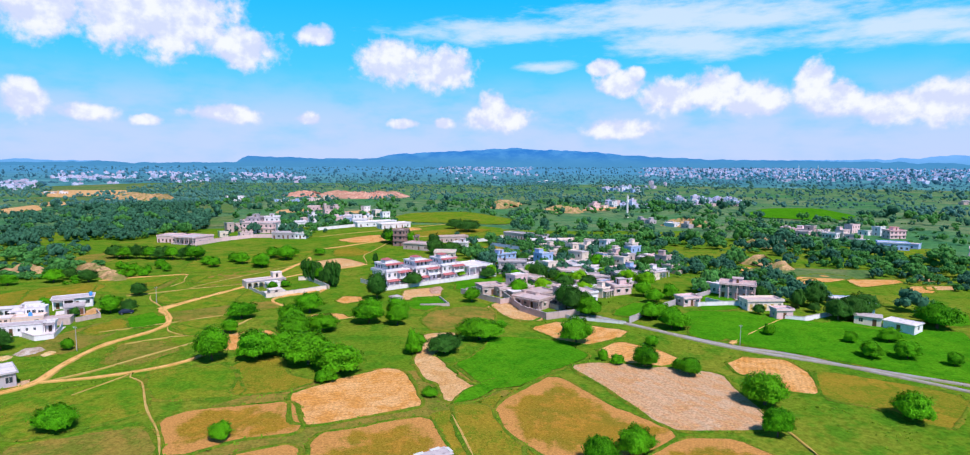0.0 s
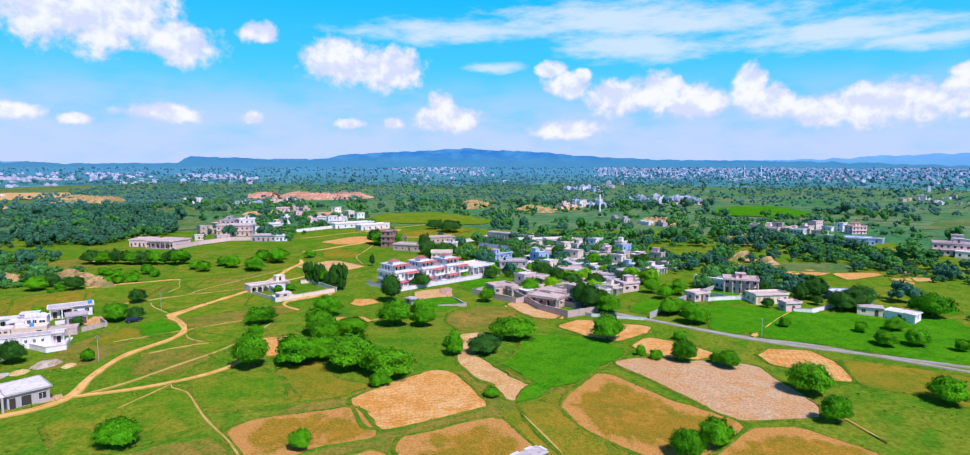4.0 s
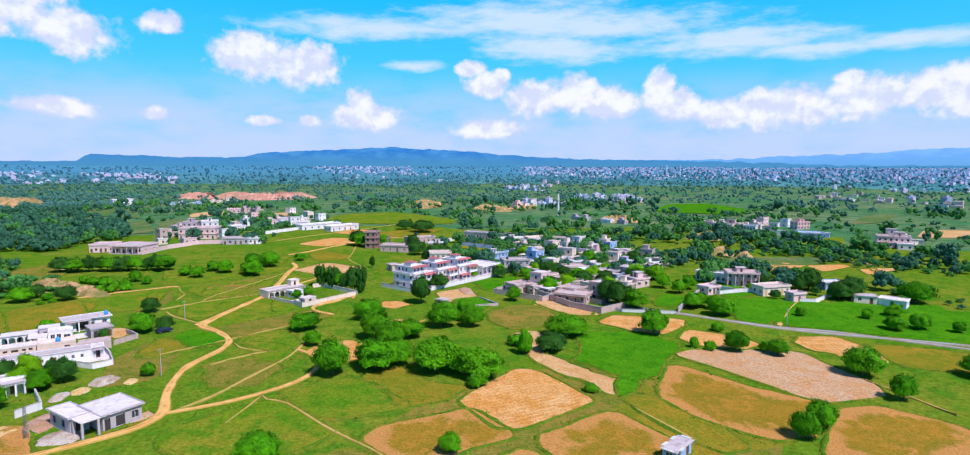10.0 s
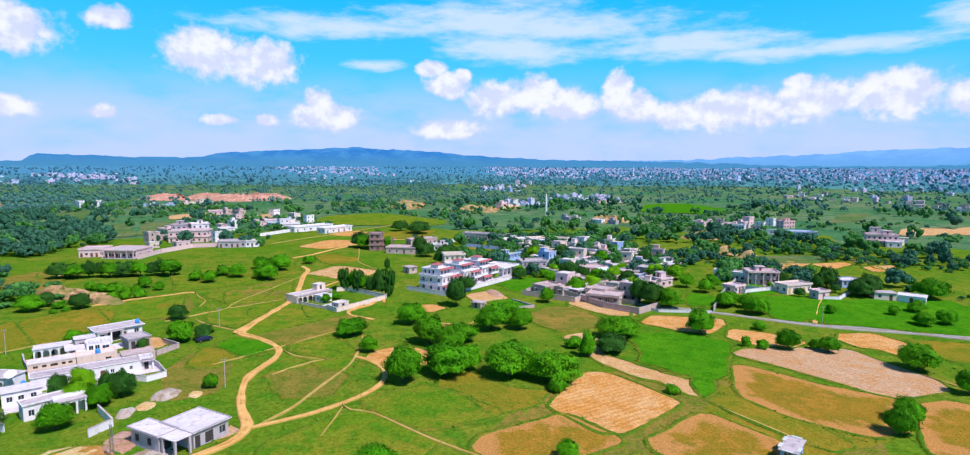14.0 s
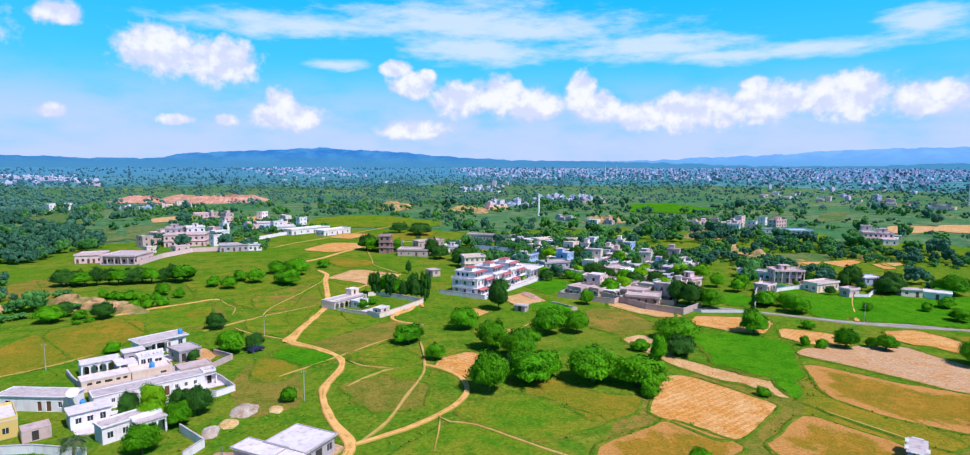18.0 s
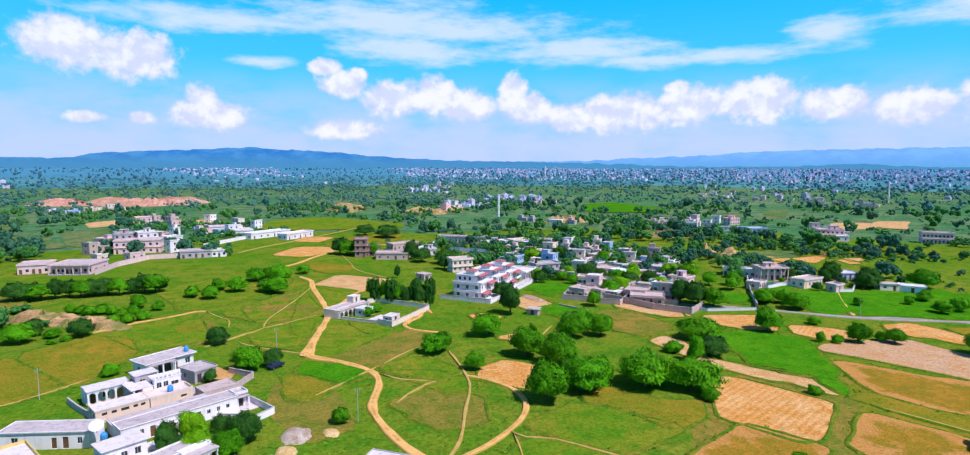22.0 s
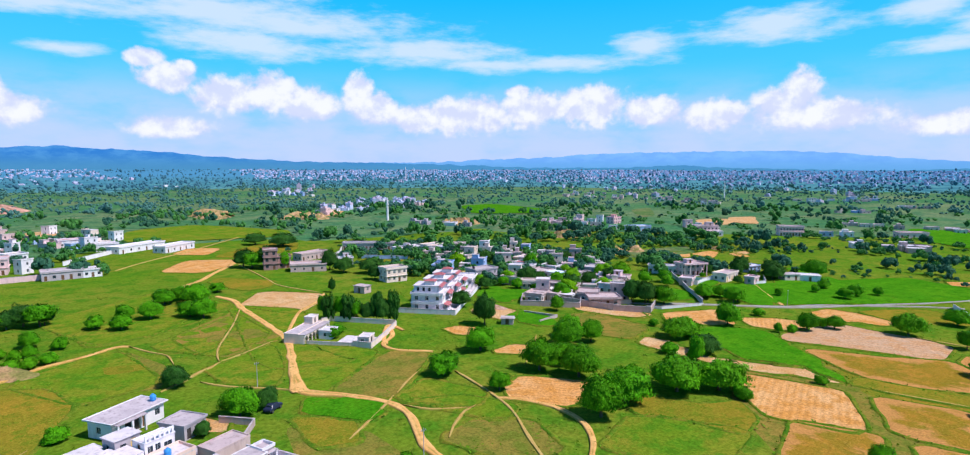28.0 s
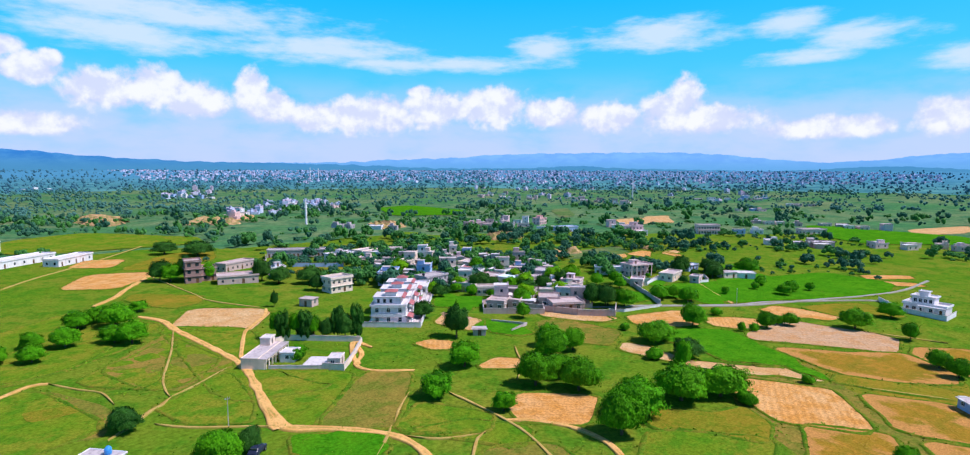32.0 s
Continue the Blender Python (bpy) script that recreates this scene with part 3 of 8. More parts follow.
field("lush", (3.0, 165.9), (21.4, 163.8), (27.8, 150.2), (17.7, 139.8), (8.6, 128.0), (2.3, 124.8), (-3.3, 132.7), (-7.3, 140.9), (-2.1, 148.6))
field("stubble", (-24.4, 137.0), (-35.4, 126.7), (-40.4, 120.6), (-40.2, 116.9), (-36.3, 106.9), (-32.3, 104.6), (-27.2, 107.2), (-13.1, 114.8), (-13.3, 118.9), (-19.2, 136.3), across=90)
field("fallow", (-17.6, 166.7), (-8.8, 169.6), (-7.5, 160.5), (-12.5, 147.5), (-8.7, 138.5), (0.5, 123.2), (-1.7, 119.3), (-8.1, 117.8), (-10.8, 128.1), (-13.1, 129.8), (-17.1, 140.0), (-17.9, 149.5))
field("dry", (16.3, 136.9), (1.4, 115.5), (4.7, 103.7), (12.6, 93.3), (21.7, 92.9), (37.4, 105.7), (26.6, 118.1))
field("plough", (20.8, 142.8), (29.3, 124.3), (34.9, 107.4), (53.5, 108.3), (56.6, 113.2), (58.0, 117.7), (57.2, 129.6), (57.9, 140.1), (40.3, 145.4), (27.9, 146.3))
field("dry", (35.9, 104.0), (46.5, 105.0), (55.5, 90.6), (44.9, 79.6), (14.3, 83.9))
field("stubble", (63.1, 149.2), (68.7, 152.8), (79.5, 151.3), (80.1, 140.6), (74.5, 126.6), (66.9, 129.3), (65.2, 137.9), (61.6, 139.9))
field("yellow", (82.9, 142.9), (97.4, 134.8), (107.1, 125.6), (91.6, 110.0), (86.9, 112.7), (84.8, 118.6), (74.2, 124.9))
field("dry", (-60.7, 106.0), (-58.0, 110.3), (-39.4, 115.7), (-33.8, 105.8), (-33.8, 101.9), (-43.5, 98.6), (-49.3, 93.0), (-53.1, 92.9))
field("dry", (-30.9, 100.8), (-21.1, 105.7), (-11.2, 110.8), (-6.2, 97.7), (-6.2, 90.4), (-26.7, 85.5))
field("dry", (-42.1, 92.9), (-33.5, 97.6), (-31.1, 95.1), (-29.1, 87.2), (-39.8, 83.2))
field("yellow", (-6.7, 116.3), (0.9, 117.0), (2.0, 109.6), (6.3, 99.7), (6.8, 91.2), (-0.3, 90.8), (-5.0, 106.3))
field("yellow", (-52.2, 145.6), (-45.7, 131.7), (-37.3, 127.3), (-42.9, 120.8), (-53.0, 118.3), (-56.0, 131.7), (-60.5, 136.7))
field("green", (-77.1, 132.4), (-61.2, 137.2), (-51.3, 121.8), (-50.9, 117.7), (-66.4, 114.6), (-72.6, 122.8))
field("green", (-97.0, 113.9), (-78.2, 128.3), (-70.1, 117.7), (-64.3, 108.7), (-82.1, 95.7))
field("olive", (-81.2, 94.6), (-72.1, 99.4), (-61.3, 103.4), (-54.3, 92.9), (-48.8, 81.2), (-66.2, 76.2))
field("lush", (-111.0, 179.0), (-106.7, 186.9), (-98.2, 175.6), (-98.4, 168.7), (-103.0, 167.2))
field("lush", (60.2, 171.6), (72.3, 189.5), (84.2, 193.6), (93.0, 190.2), (85.5, 180.6), (66.5, 164.1))
field("lush", (71.9, 164.2), (88.5, 180.7), (98.7, 178.1), (111.8, 184.2), (131.5, 175.9), (146.1, 173.4), (114.9, 135.1), (104.9, 139.0), (90.0, 152.6), (76.7, 159.5))
field("lush", (46.1, 198.9), (54.4, 206.8), (58.5, 201.6), (57.2, 193.4), (51.3, 186.8), (42.3, 191.4))
field("fallow", (1.4, 206.5), (10.5, 211.7), (19.9, 193.0), (15.1, 184.6), (7.3, 187.4))
field("stubble", (14.0, 177.2), (23.1, 185.2), (43.4, 174.7), (41.1, 168.9), (28.9, 160.9), (20.7, 164.9))
field("stubble", (30.8, 157.2), (38.4, 164.8), (47.2, 158.3), (52.4, 148.6), (41.3, 143.1), (32.6, 149.6))
field("olive", (-19.2, 192.0), (-5.1, 202.7), (3.5, 199.4), (3.1, 175.8), (-15.2, 170.2), (-19.4, 178.7))
field("lush", (-28.1, 204.4), (-19.0, 213.4), (-15.4, 201.3), (-19.4, 193.7), (-24.8, 195.7))
field("stubble", (-51.9, 212.7), (-46.2, 213.0), (-41.9, 206.4), (-48.4, 199.9), (-52.4, 204.3))
field("stubble", (-53.8, 186.8), (-46.2, 187.5), (-42.1, 181.4), (-49.0, 177.2), (-55.6, 183.8))
field("stubble", (-70.8, 164.1), (-62.6, 167.9), (-51.5, 153.6), (-67.7, 146.9), (-74.5, 158.2))
field("fallow", (4.5, 209.6), (14.2, 210.4), (20.1, 186.0), (11.1, 183.6), (-0.0, 200.8))
field("fallow", (-90.5, 282.5), (-74.6, 303.5), (-57.6, 284.6), (-58.7, 276.0), (-78.3, 256.8))
field("stubble", (-96.1, 375.6), (-76.3, 407.2), (-54.0, 395.7), (-57.7, 382.0), (-78.9, 359.9))
field("stubble", (-77.6, 434.9), (-62.0, 457.4), (-45.9, 447.4), (-61.9, 420.6))
field("yellow", (-61.9, 412.2), (-22.4, 454.1), (6.8, 458.4), (-11.7, 415.4), (-48.8, 398.4))
field("yellow", (-84.6, 336.2), (-78.5, 344.6), (-61.1, 321.8), (-67.9, 309.4), (-78.8, 306.8), (-84.3, 324.8))
field("olive", (-101.7, 186.3), (-75.6, 204.4), (-68.3, 194.7), (-91.7, 174.7), (-95.7, 177.2))
field("green", (-93.8, 225.4), (-82.5, 212.4), (-78.5, 204.3), (-102.1, 186.8), (-105.9, 191.3), (-101.5, 204.7))
field("olive", (-91.0, 272.4), (-93.0, 231.5), (-113.6, 224.1), (-107.5, 241.3))
field("green", (-91.7, 174.7), (-80.2, 180.0), (-74.9, 164.1), (-82.2, 159.6), (-92.0, 170.9))
field("yellow", (-177.9, 206.9), (-173.4, 222.6), (-156.9, 191.7), (-163.6, 185.2), (-169.8, 183.4))
field("yellow", (-172.6, 222.3), (-157.9, 234.7), (-148.3, 227.5), (-144.3, 212.1), (-154.1, 190.7), (-156.5, 192.5))
field("green", (-155.7, 236.3), (-131.3, 251.8), (-127.1, 216.1), (-144.3, 212.1))
field("lush", (72.0, 195.6), (123.0, 175.6), (179.1, 152.5), (164.0, 119.5), (130.9, 120.7), (101.8, 145.0), (74.9, 161.1), (58.0, 184.2))
field("stubble", (181.2, 136.5), (195.4, 117.3), (185.0, 114.1), (169.3, 132.3))
field("stubble", (168.5, 126.0), (173.4, 113.2), (164.3, 108.1), (156.7, 123.5))
field("lush", (0.5, 255.8), (14.1, 243.0), (-1.4, 228.4), (-14.4, 242.5))
field("olive", (-117.7, 253.2), (-93.4, 275.1), (-93.8, 267.7), (-110.4, 234.9), (-116.1, 232.6))
field("stubble", (156.4, 253.0), (178.6, 252.0), (177.0, 245.2), (151.5, 234.5))
field("stubble", (129.8, 248.2), (143.0, 255.5), (141.6, 245.8), (126.9, 237.6))
field("stubble", (174.4, 238.6), (183.8, 237.6), (174.3, 224.4), (166.1, 225.4))
field("lush", (71.6, 193.0), (86.5, 227.8), (91.8, 217.0), (88.0, 197.6))
field("green", (-108.2, 209.7), (-92.3, 286.3), (-73.3, 261.5), (-90.4, 220.9), (-86.5, 200.5))
field("green", (-146.4, 299.3), (-94.7, 332.5), (-95.1, 288.5), (-121.5, 258.9), (-135.8, 258.6))
field("lush", (15.2, 144.8), (18.6, 145.1), (7.4, 132.6), (-2.2, 118.6), (-7.1, 116.4), (-3.0, 125.8))
field("green", (-138.5, 277.8), (-98.4, 306.9), (-89.7, 286.9), (-108.9, 265.9), (-136.9, 255.5))
field("yellow", (-113.5, 179.4), (-104.1, 170.2), (-107.3, 161.1), (-115.1, 163.6))
field("lush", (-108.0, 182.5), (-99.7, 180.8), (-95.5, 171.1), (-103.1, 171.0))
field("olive", (-96.8, 153.7), (-87.3, 155.8), (-77.4, 148.9), (-82.6, 134.7), (-92.5, 137.2))
field("green", (-91.6, 171.9), (-79.4, 165.8), (-74.8, 154.4), (-83.0, 151.0))
field("lush", (145.3, 195.0), (160.8, 191.5), (150.6, 178.9), (139.6, 181.6))
field("fallow", (-724.5, 954.4), (-668.7, 1092.6), (-551.0, 915.0), (-603.9, 817.3))
field("fallow", (-508.3, 616.5), (-528.8, 695.2), (-452.1, 602.0), (-447.1, 541.8))
field("fallow", (-148.8, 591.9), (-119.7, 618.4), (-107.7, 571.4), (-127.9, 542.2))
field("green", (-75.6, 580.8), (-18.2, 611.0), (31.6, 535.4), (18.3, 496.4), (-57.3, 495.6), (-88.7, 510.7))
field("yellow", (2.8, 364.2), (23.4, 344.8), (16.0, 329.7), (-9.4, 339.1))
field("lush", (430.6, 214.0), (445.5, 150.2), (430.3, 97.4), (366.4, 96.4), (330.4, 153.2), (349.2, 192.6))
field("fallow", (418.8, 364.3), (452.4, 351.5), (394.4, 323.7), (359.1, 333.2))
field("fallow", (473.7, 141.7), (565.0, 99.4), (471.4, 98.0), (418.1, 131.0))
field("stubble", (153.9, 268.0), (163.9, 256.5), (143.9, 244.5), (132.5, 254.0))
field("stubble", (122.4, 287.4), (131.4, 280.6), (125.1, 268.7), (118.0, 273.4))
field("fallow", (181.8, 240.1), (194.1, 237.8), (186.9, 230.4), (175.7, 230.2))
field("fallow", (129.4, 691.1), (156.9, 685.3), (127.8, 625.8), (100.2, 625.9))
field("fallow", (31.4, 784.7), (57.7, 770.4), (33.4, 689.5), (9.0, 698.1))
field("fallow", (-213.9, 615.9), (-170.7, 657.1), (-164.2, 611.7), (-203.3, 565.5))
field("pasture", (-217.7, 540.4), (-189.3, 560.6), (-176.3, 453.5), (-199.1, 454.8))
field("olive", (-210.7, 302.6), (-204.1, 320.0), (-184.1, 293.0), (-185.9, 271.5), (-202.1, 277.3))
field("fallow", (-201.8, 312.2), (-193.4, 320.5), (-188.8, 304.9), (-195.2, 297.0))
field("plough", (-106.0, 117.3), (-102.8, 120.0), (-99.4, 121.7), (-98.4, 123.6), (-100.4, 126.3), (-101.7, 125.0), (-103.6, 123.3), (-105.4, 121.6))
field("dry", (-128.0, 121.4), (-123.7, 124.1), (-120.1, 123.2), (-116.3, 117.6), (-112.9, 109.6), (-123.9, 112.3))
field("fallow", (-130.0, 192.3), (-126.8, 192.0), (-122.8, 183.1), (-125.4, 180.1), (-129.8, 184.6))
field("lush", (-11.3, 244.8), (9.0, 259.4), (5.0, 238.2), (-11.6, 227.1))
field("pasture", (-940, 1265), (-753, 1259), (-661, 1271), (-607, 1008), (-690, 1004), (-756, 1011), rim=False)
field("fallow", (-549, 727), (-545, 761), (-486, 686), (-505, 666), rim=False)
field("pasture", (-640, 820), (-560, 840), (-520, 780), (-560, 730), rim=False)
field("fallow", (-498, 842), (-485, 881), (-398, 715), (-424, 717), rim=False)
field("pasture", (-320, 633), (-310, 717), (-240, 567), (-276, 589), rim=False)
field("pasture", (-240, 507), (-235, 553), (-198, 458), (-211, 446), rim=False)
field("lush", (326, 688), (394, 699), (362, 568), (309, 517), (240, 559), rim=False)
field("fallow", (364, 370), (402, 357), (356, 324), (313, 332), rim=False)
field("fallow", (419, 362), (435, 346), (372, 310), (363, 326), rim=False)
field("green", (229, 347), (270, 348), (238, 313), (209, 317), rim=False)
field("pasture", (129, 283), (190, 275), (163, 251), (115, 265), rim=False)
field("pasture", (433, 493), (480, 497), (381, 424), (338, 414), rim=False)
field("fallow", (-31.6, 225.7), (-17.3, 233.5), (-16.0, 216.4), (-29.6, 206.9))
field("lush", (-27.0, 212.0), (-16.4, 216.0), (-13.0, 203.0), (-22.4, 201.5))

track("dirt", 2.0, (-114.8, 109.6), (-110.5, 111.8), (-105.2, 114.8), (-99.8, 118.9), (-97.7, 125.0), (-99.9, 135.8), (-100.3, 150.9), (-95.3, 164.1), (-94.9, 172.5), (-99.4, 181.4), (-106.3, 190.8))
track("dirt", 2.4, (-107.6, 190.3), (-102.5, 203.4), (-96.8, 219.0), (-93.0, 231.5), (-91.3, 251.9), (-90.1, 276.6), (-88.4, 291.6), (-91.0, 303.2))
track("dirt", 2.2, (-96.2, 331.0), (-85.7, 342.4), (-76.4, 357.1), (-56.4, 385.5))
track("trail", 1.2, (-96.1, 124.5), (-90.2, 131.3), (-83.9, 143.0), (-78.1, 153.6), (-75.4, 162.5), (-73.6, 172.1), (-72.5, 179.7))
track("dirt", 1.25, (-96.9, 124.1), (-87.1, 127.5), (-79.6, 131.9), (-74.5, 136.3), (-71.0, 142.1), (-70.3, 149.6), (-73.1, 157.0), (-76.0, 160.4))
track("trail", 0.6, (-80.1, 130.5), (-82.1, 124.4), (-84.9, 117.0))
track("trail", 0.8, (-80.6, 131.0), (-79.0, 127.4), (-74.8, 124.6), (-66.4, 111.5), (-58.3, 100.9), (-53.1, 92.1))
track("road", 1.25, (36.0, 190.7), (51.8, 174.5), (68.7, 161.7), (82.9, 154.8), (95.5, 143.2), (110.1, 129.2), (118.1, 118.2))
track("road", 1.25, (24.6, 203.5), (33.0, 192.7), (50.1, 176.0), (67.5, 161.2), (96.6, 143.9), (124.3, 126.4), (148.6, 115.8), (182.9, 109.2))
track("dirt", 2.0, (69.7, 163.2), (76.8, 169.5), (87.9, 179.5), (97.5, 187.0))
track("trail", 1.0, (-59.0, 378.6), (-62.8, 328.9), (-64.2, 310.1), (-57.7, 286.1))
track("trail", 1.0, (-90.4, 277.9), (-100.1, 255.4), (-109.8, 235.7), (-112.9, 226.4), (-113.6, 222.1))
track("trail", 1.5, (-113.6, 222.1), (-116.7, 219.0), (-119.1, 217.8), (-124.3, 213.2), (-129.5, 209.4))
track("trail", 0.7, (-113.4, 222.4), (-106.3, 225.7), (-96.6, 231.5))
track("trail", 0.9, (-121.3, 210.5), (-117.6, 203.8), (-110.1, 195.7), (-106.6, 191.4))
track("dirt", 1.5, (-158.0, 238.0), (-152.5, 240.9), (-147.7, 245.4), (-138.9, 248.2), (-131.5, 252.9), (-128.3, 251.4))
track("trail", 0.8, (-128.3, 251.4), (-125.2, 242.5), (-122.4, 236.1), (-122.9, 226.9))
track("dirt", 1.3, (-90.8, 236.0), (-81.0, 253.3), (-75.4, 261.5), (-63.2, 273.5), (-57.2, 282.6))
track("dirt", 2.6, (-101.2, 184.0), (-105.6, 189.4), (-104.4, 196.2), (-102.5, 203.4))
track("trail", 1.3, (-92.2, 175.4), (-97.1, 171.4), (-109.1, 162.8))
track("trail", 0.9, (-90.7, 176.3), (-85.1, 180.9), (-78.1, 185.7))
track("trail", 1.1, (-95.1, 151.9), (-91.5, 155.3), (-85.7, 159.3), (-82.0, 160.2))
track("trail", 0.8, (-93.5, 170.2), (-90.1, 164.4), (-82.9, 159.7))
track("trail", 0.8, (-169.5, 182.5), (-163.6, 185.2), (-156.7, 190.7), (-153.0, 194.2))
track("dirt", 1.4, (-63.9, 222.4), (-68.4, 214.8), (-74.2, 209.9), (-74.6, 203.3), (-67.7, 195.3))
track("trail", 0.9, (-34.4, 189.9), (-40.7, 183.9), (-46.2, 178.3), (-56.3, 172.6))
track("dirt", 1.6, (-62.3, 218.2), (-62.4, 226.0), (-70.2, 216.2), (-73.9, 208.9))
track("trail", 1.6, (-110.7, 392.3), (-93.5, 414.4), (-62.0, 447.6), (-18.6, 501.5))
track("trail", 1.0, (-6.4, 111.2), (-4.3, 103.8), (-1.8, 94.7))
track("trail", 0.8, (56.9, 118.3), (58.0, 107.7), (58.4, 97.0))
track("dirt", 1.5, (-53.0, 394.7), (-37.5, 401.1), (-7.8, 395.2))


def tufts(name, spots, material, label, category, high=(0.3, 0.8), blades=4):
    """Clumps of upright leaves in one mesh."""
    rng = np.random.default_rng(5)
    spots = np.asarray(spots)
    k = len(spots)
    base = np.repeat(spots, blades, axis=0) + np.c_[rng.normal(0, 0.22, (k * blades, 2)), np.zeros(k * blades)]
    a = rng.uniform(0, 2 * np.pi, k * blades)
    h, wd = rng.uniform(*high, k * blades), rng.uniform(0.22, 0.5, k * blades)
    along = np.c_[np.cos(a), np.sin(a), 0 * a] * wd[:, None] / 2
    lean = np.c_[rng.normal(0, 1.1, (k * blades, 2)), np.ones(k * blades)] * h[:, None]
    verts = np.stack([base - along, base + along, base + along * 0.5 + lean, base - along * 0.5 + lean], 1).reshape(-1, 3)
    faces = np.arange(len(verts)).reshape(-1, 4)
    return tagged(raw(name, verts, faces, material), label, category, kind="stuff")


# raised rims between the fields, grown over with rank grass
rim_spots = []
rng = random.Random(4)
for kind, outline, rim in all_fields:
    if not rim:
        continue
    line = [Vector((*p, 0)) for p in outline]
    bm = bmesh.new()
    rows = []
    mid = sum(line, Vector()) / len(line)
    dense = []
    for a, b in zip(line, line[1:] + line[:1]):
        k = max(1, int((b - a).length / 1.5))
        dense += [a.lerp(b, j / k) for j in range(k)]
    for i, p in enumerate(dense):
        way = (dense[(i + 1) % len(dense)] - dense[i - 1]).normalized()
        side = Vector((way.y, -way.x, 0))
        if side.dot(p - mid) < 0:
            side = -side
        grow = 0.5 + 0.5 * noise.noise((p.x * 0.15, p.y * 0.15, 2.0)) + 0.35 * noise.noise((p.x * 0.8, p.y * 0.8, 4.0))
        grow = max(0.12, grow)
        row = []
        for u, dz in ((-0.25, 0.0), (0.1, 0.8), (0.65, 1.0), (1.15, 0.45), (1.5, -0.2)):
            q = p + side * (u * (0.25 + 0.65 * grow) + 0.25 * noise.noise((p.x * 0.6, p.y * 0.6, u)))
            row.append(bm.verts.new((q.x, q.y, ground(q.x, q.y) + 0.10 + dz * (0.08 + 0.20 * grow))))
        rows.append(row)
        if rng.random() < 0.35 + 0.5 * grow:
            q = p + side * rng.uniform(0.0, 1.1)
            rim_spots.append((q.x, q.y, ground(q.x, q.y) + 0.15))
    for r, s in zip(rows, rows[1:] + rows[:1]):
        for a, b, c, d in zip(r, r[1:], s[1:], s):
            bm.faces.new((a, b, c, d))
    bmesh.ops.recalc_face_normals(bm, faces=bm.faces[:])
    tagged(part("field_rim", bm, M["bund"], smooth=True), "low grassy earth rim round a field", "earth bund", kind="structure")
tufts("rank_grass", rim_spots, M["blades"], "tufts of rank grass along the field rims", "grass", (0.10, 0.32))

# ---- buildings ----
def box(bm, x0, y0, z0, x1, y1, z1):
    v = [bm.verts.new((x, y, z)) for z in (z0, z1) for x, y in ((x0, y0), (x1, y0), (x1, y1), (x0, y1))]
    for f in ((3, 2, 1, 0), (4, 5, 6, 7), (0, 1, 5, 4), (1, 2, 6, 5), (2, 3, 7, 6), (3, 0, 4, 7)):
        bm.faces.new([v[i] for i in f])


def boxes(name, list_of_boxes, material, parent, label="", bevel=0.0):
    bm = bmesh.new()
    for b in list_of_boxes:
        box(bm, *b)
    if bevel:
        bmesh.ops.bevel(bm, geom=bm.edges[:], offset=bevel, segments=1, affect="EDGES")
    return part(name, bm, material, parent, label)


def pierced(bm, origin, along, length, z0, z1, openings, depth):
    """One outer wall face with recessed openings (u0, z0, u1, z1); outward is to the right of along."""
    out = Vector((along.y, -along.x, 0))
    us = sorted({0.0, length, *(o[i] for o in openings for i in (0, 2))})
    zs = sorted({z0, z1, *(o[i] for o in openings for i in (1, 3))})
    at = lambda u, z, back=0.0: origin + along * u + Vector((0, 0, z)) - out * back  # noqa: E731
    for u0, u1 in zip(us, us[1:]):
        for a, b in zip(zs, zs[1:]):
            if any(o[0] <= u0 and u1 <= o[2] and o[1] <= a and b <= o[3] for o in openings):
                continue
            bm.faces.new([bm.verts.new(at(*p)) for p in ((u0, a), (u1, a), (u1, b), (u0, b))])
    for a0, b0, a1, b1 in openings:
        ring = ((a0, b0), (a1, b0), (a1, b1), (a0, b1))
        for p, q in zip(ring, ring[1:] + ring[:1]):
            bm.faces.new([bm.verts.new(v) for v in (at(*q), at(*p), at(*p, depth), at(*q, depth))])
        bm.faces.new([bm.verts.new(at(*p, depth)) for p in ring])


def frame_mesh(bm, w, h, t=0.07, deep=0.08):
    """A window frame with one upright and one cross bar, in one piece, centred on the foot, in the x-z plane."""
    us = (-w / 2, -w / 2 + t, -t / 2, t / 2, w / 2 - t, w / 2)
    zs = (0, t, h * 0.62, h * 0.62 + t, h - t, h)
    grid = [[bm.verts.new((u, -deep, z)) for u in us] for z in zs]
    solid = [bm.faces.new((grid[j][i], grid[j][i + 1], grid[j + 1][i + 1], grid[j + 1][i])) for j in range(5) for i in range(5) if i % 2 == 0 or j % 2 == 0]
    moved = bmesh.ops.extrude_face_region(bm, geom=solid)["geom"]
    for v in moved:
        if isinstance(v, bmesh.types.BMVert):
            v.co.y = 0.0
    bmesh.ops.recalc_face_normals(bm, faces=bm.faces[:])


window_cache = {}


def cached(key, build, material):
    if key not in window_cache:
        bm = bmesh.new()
        build(bm)
        mesh = bpy.data.meshes.new(key[0])
        bm.to_mesh(mesh)
        bm.free()
        mesh.materials.append(material)
        window_cache[key] = mesh
    return window_cache[key]


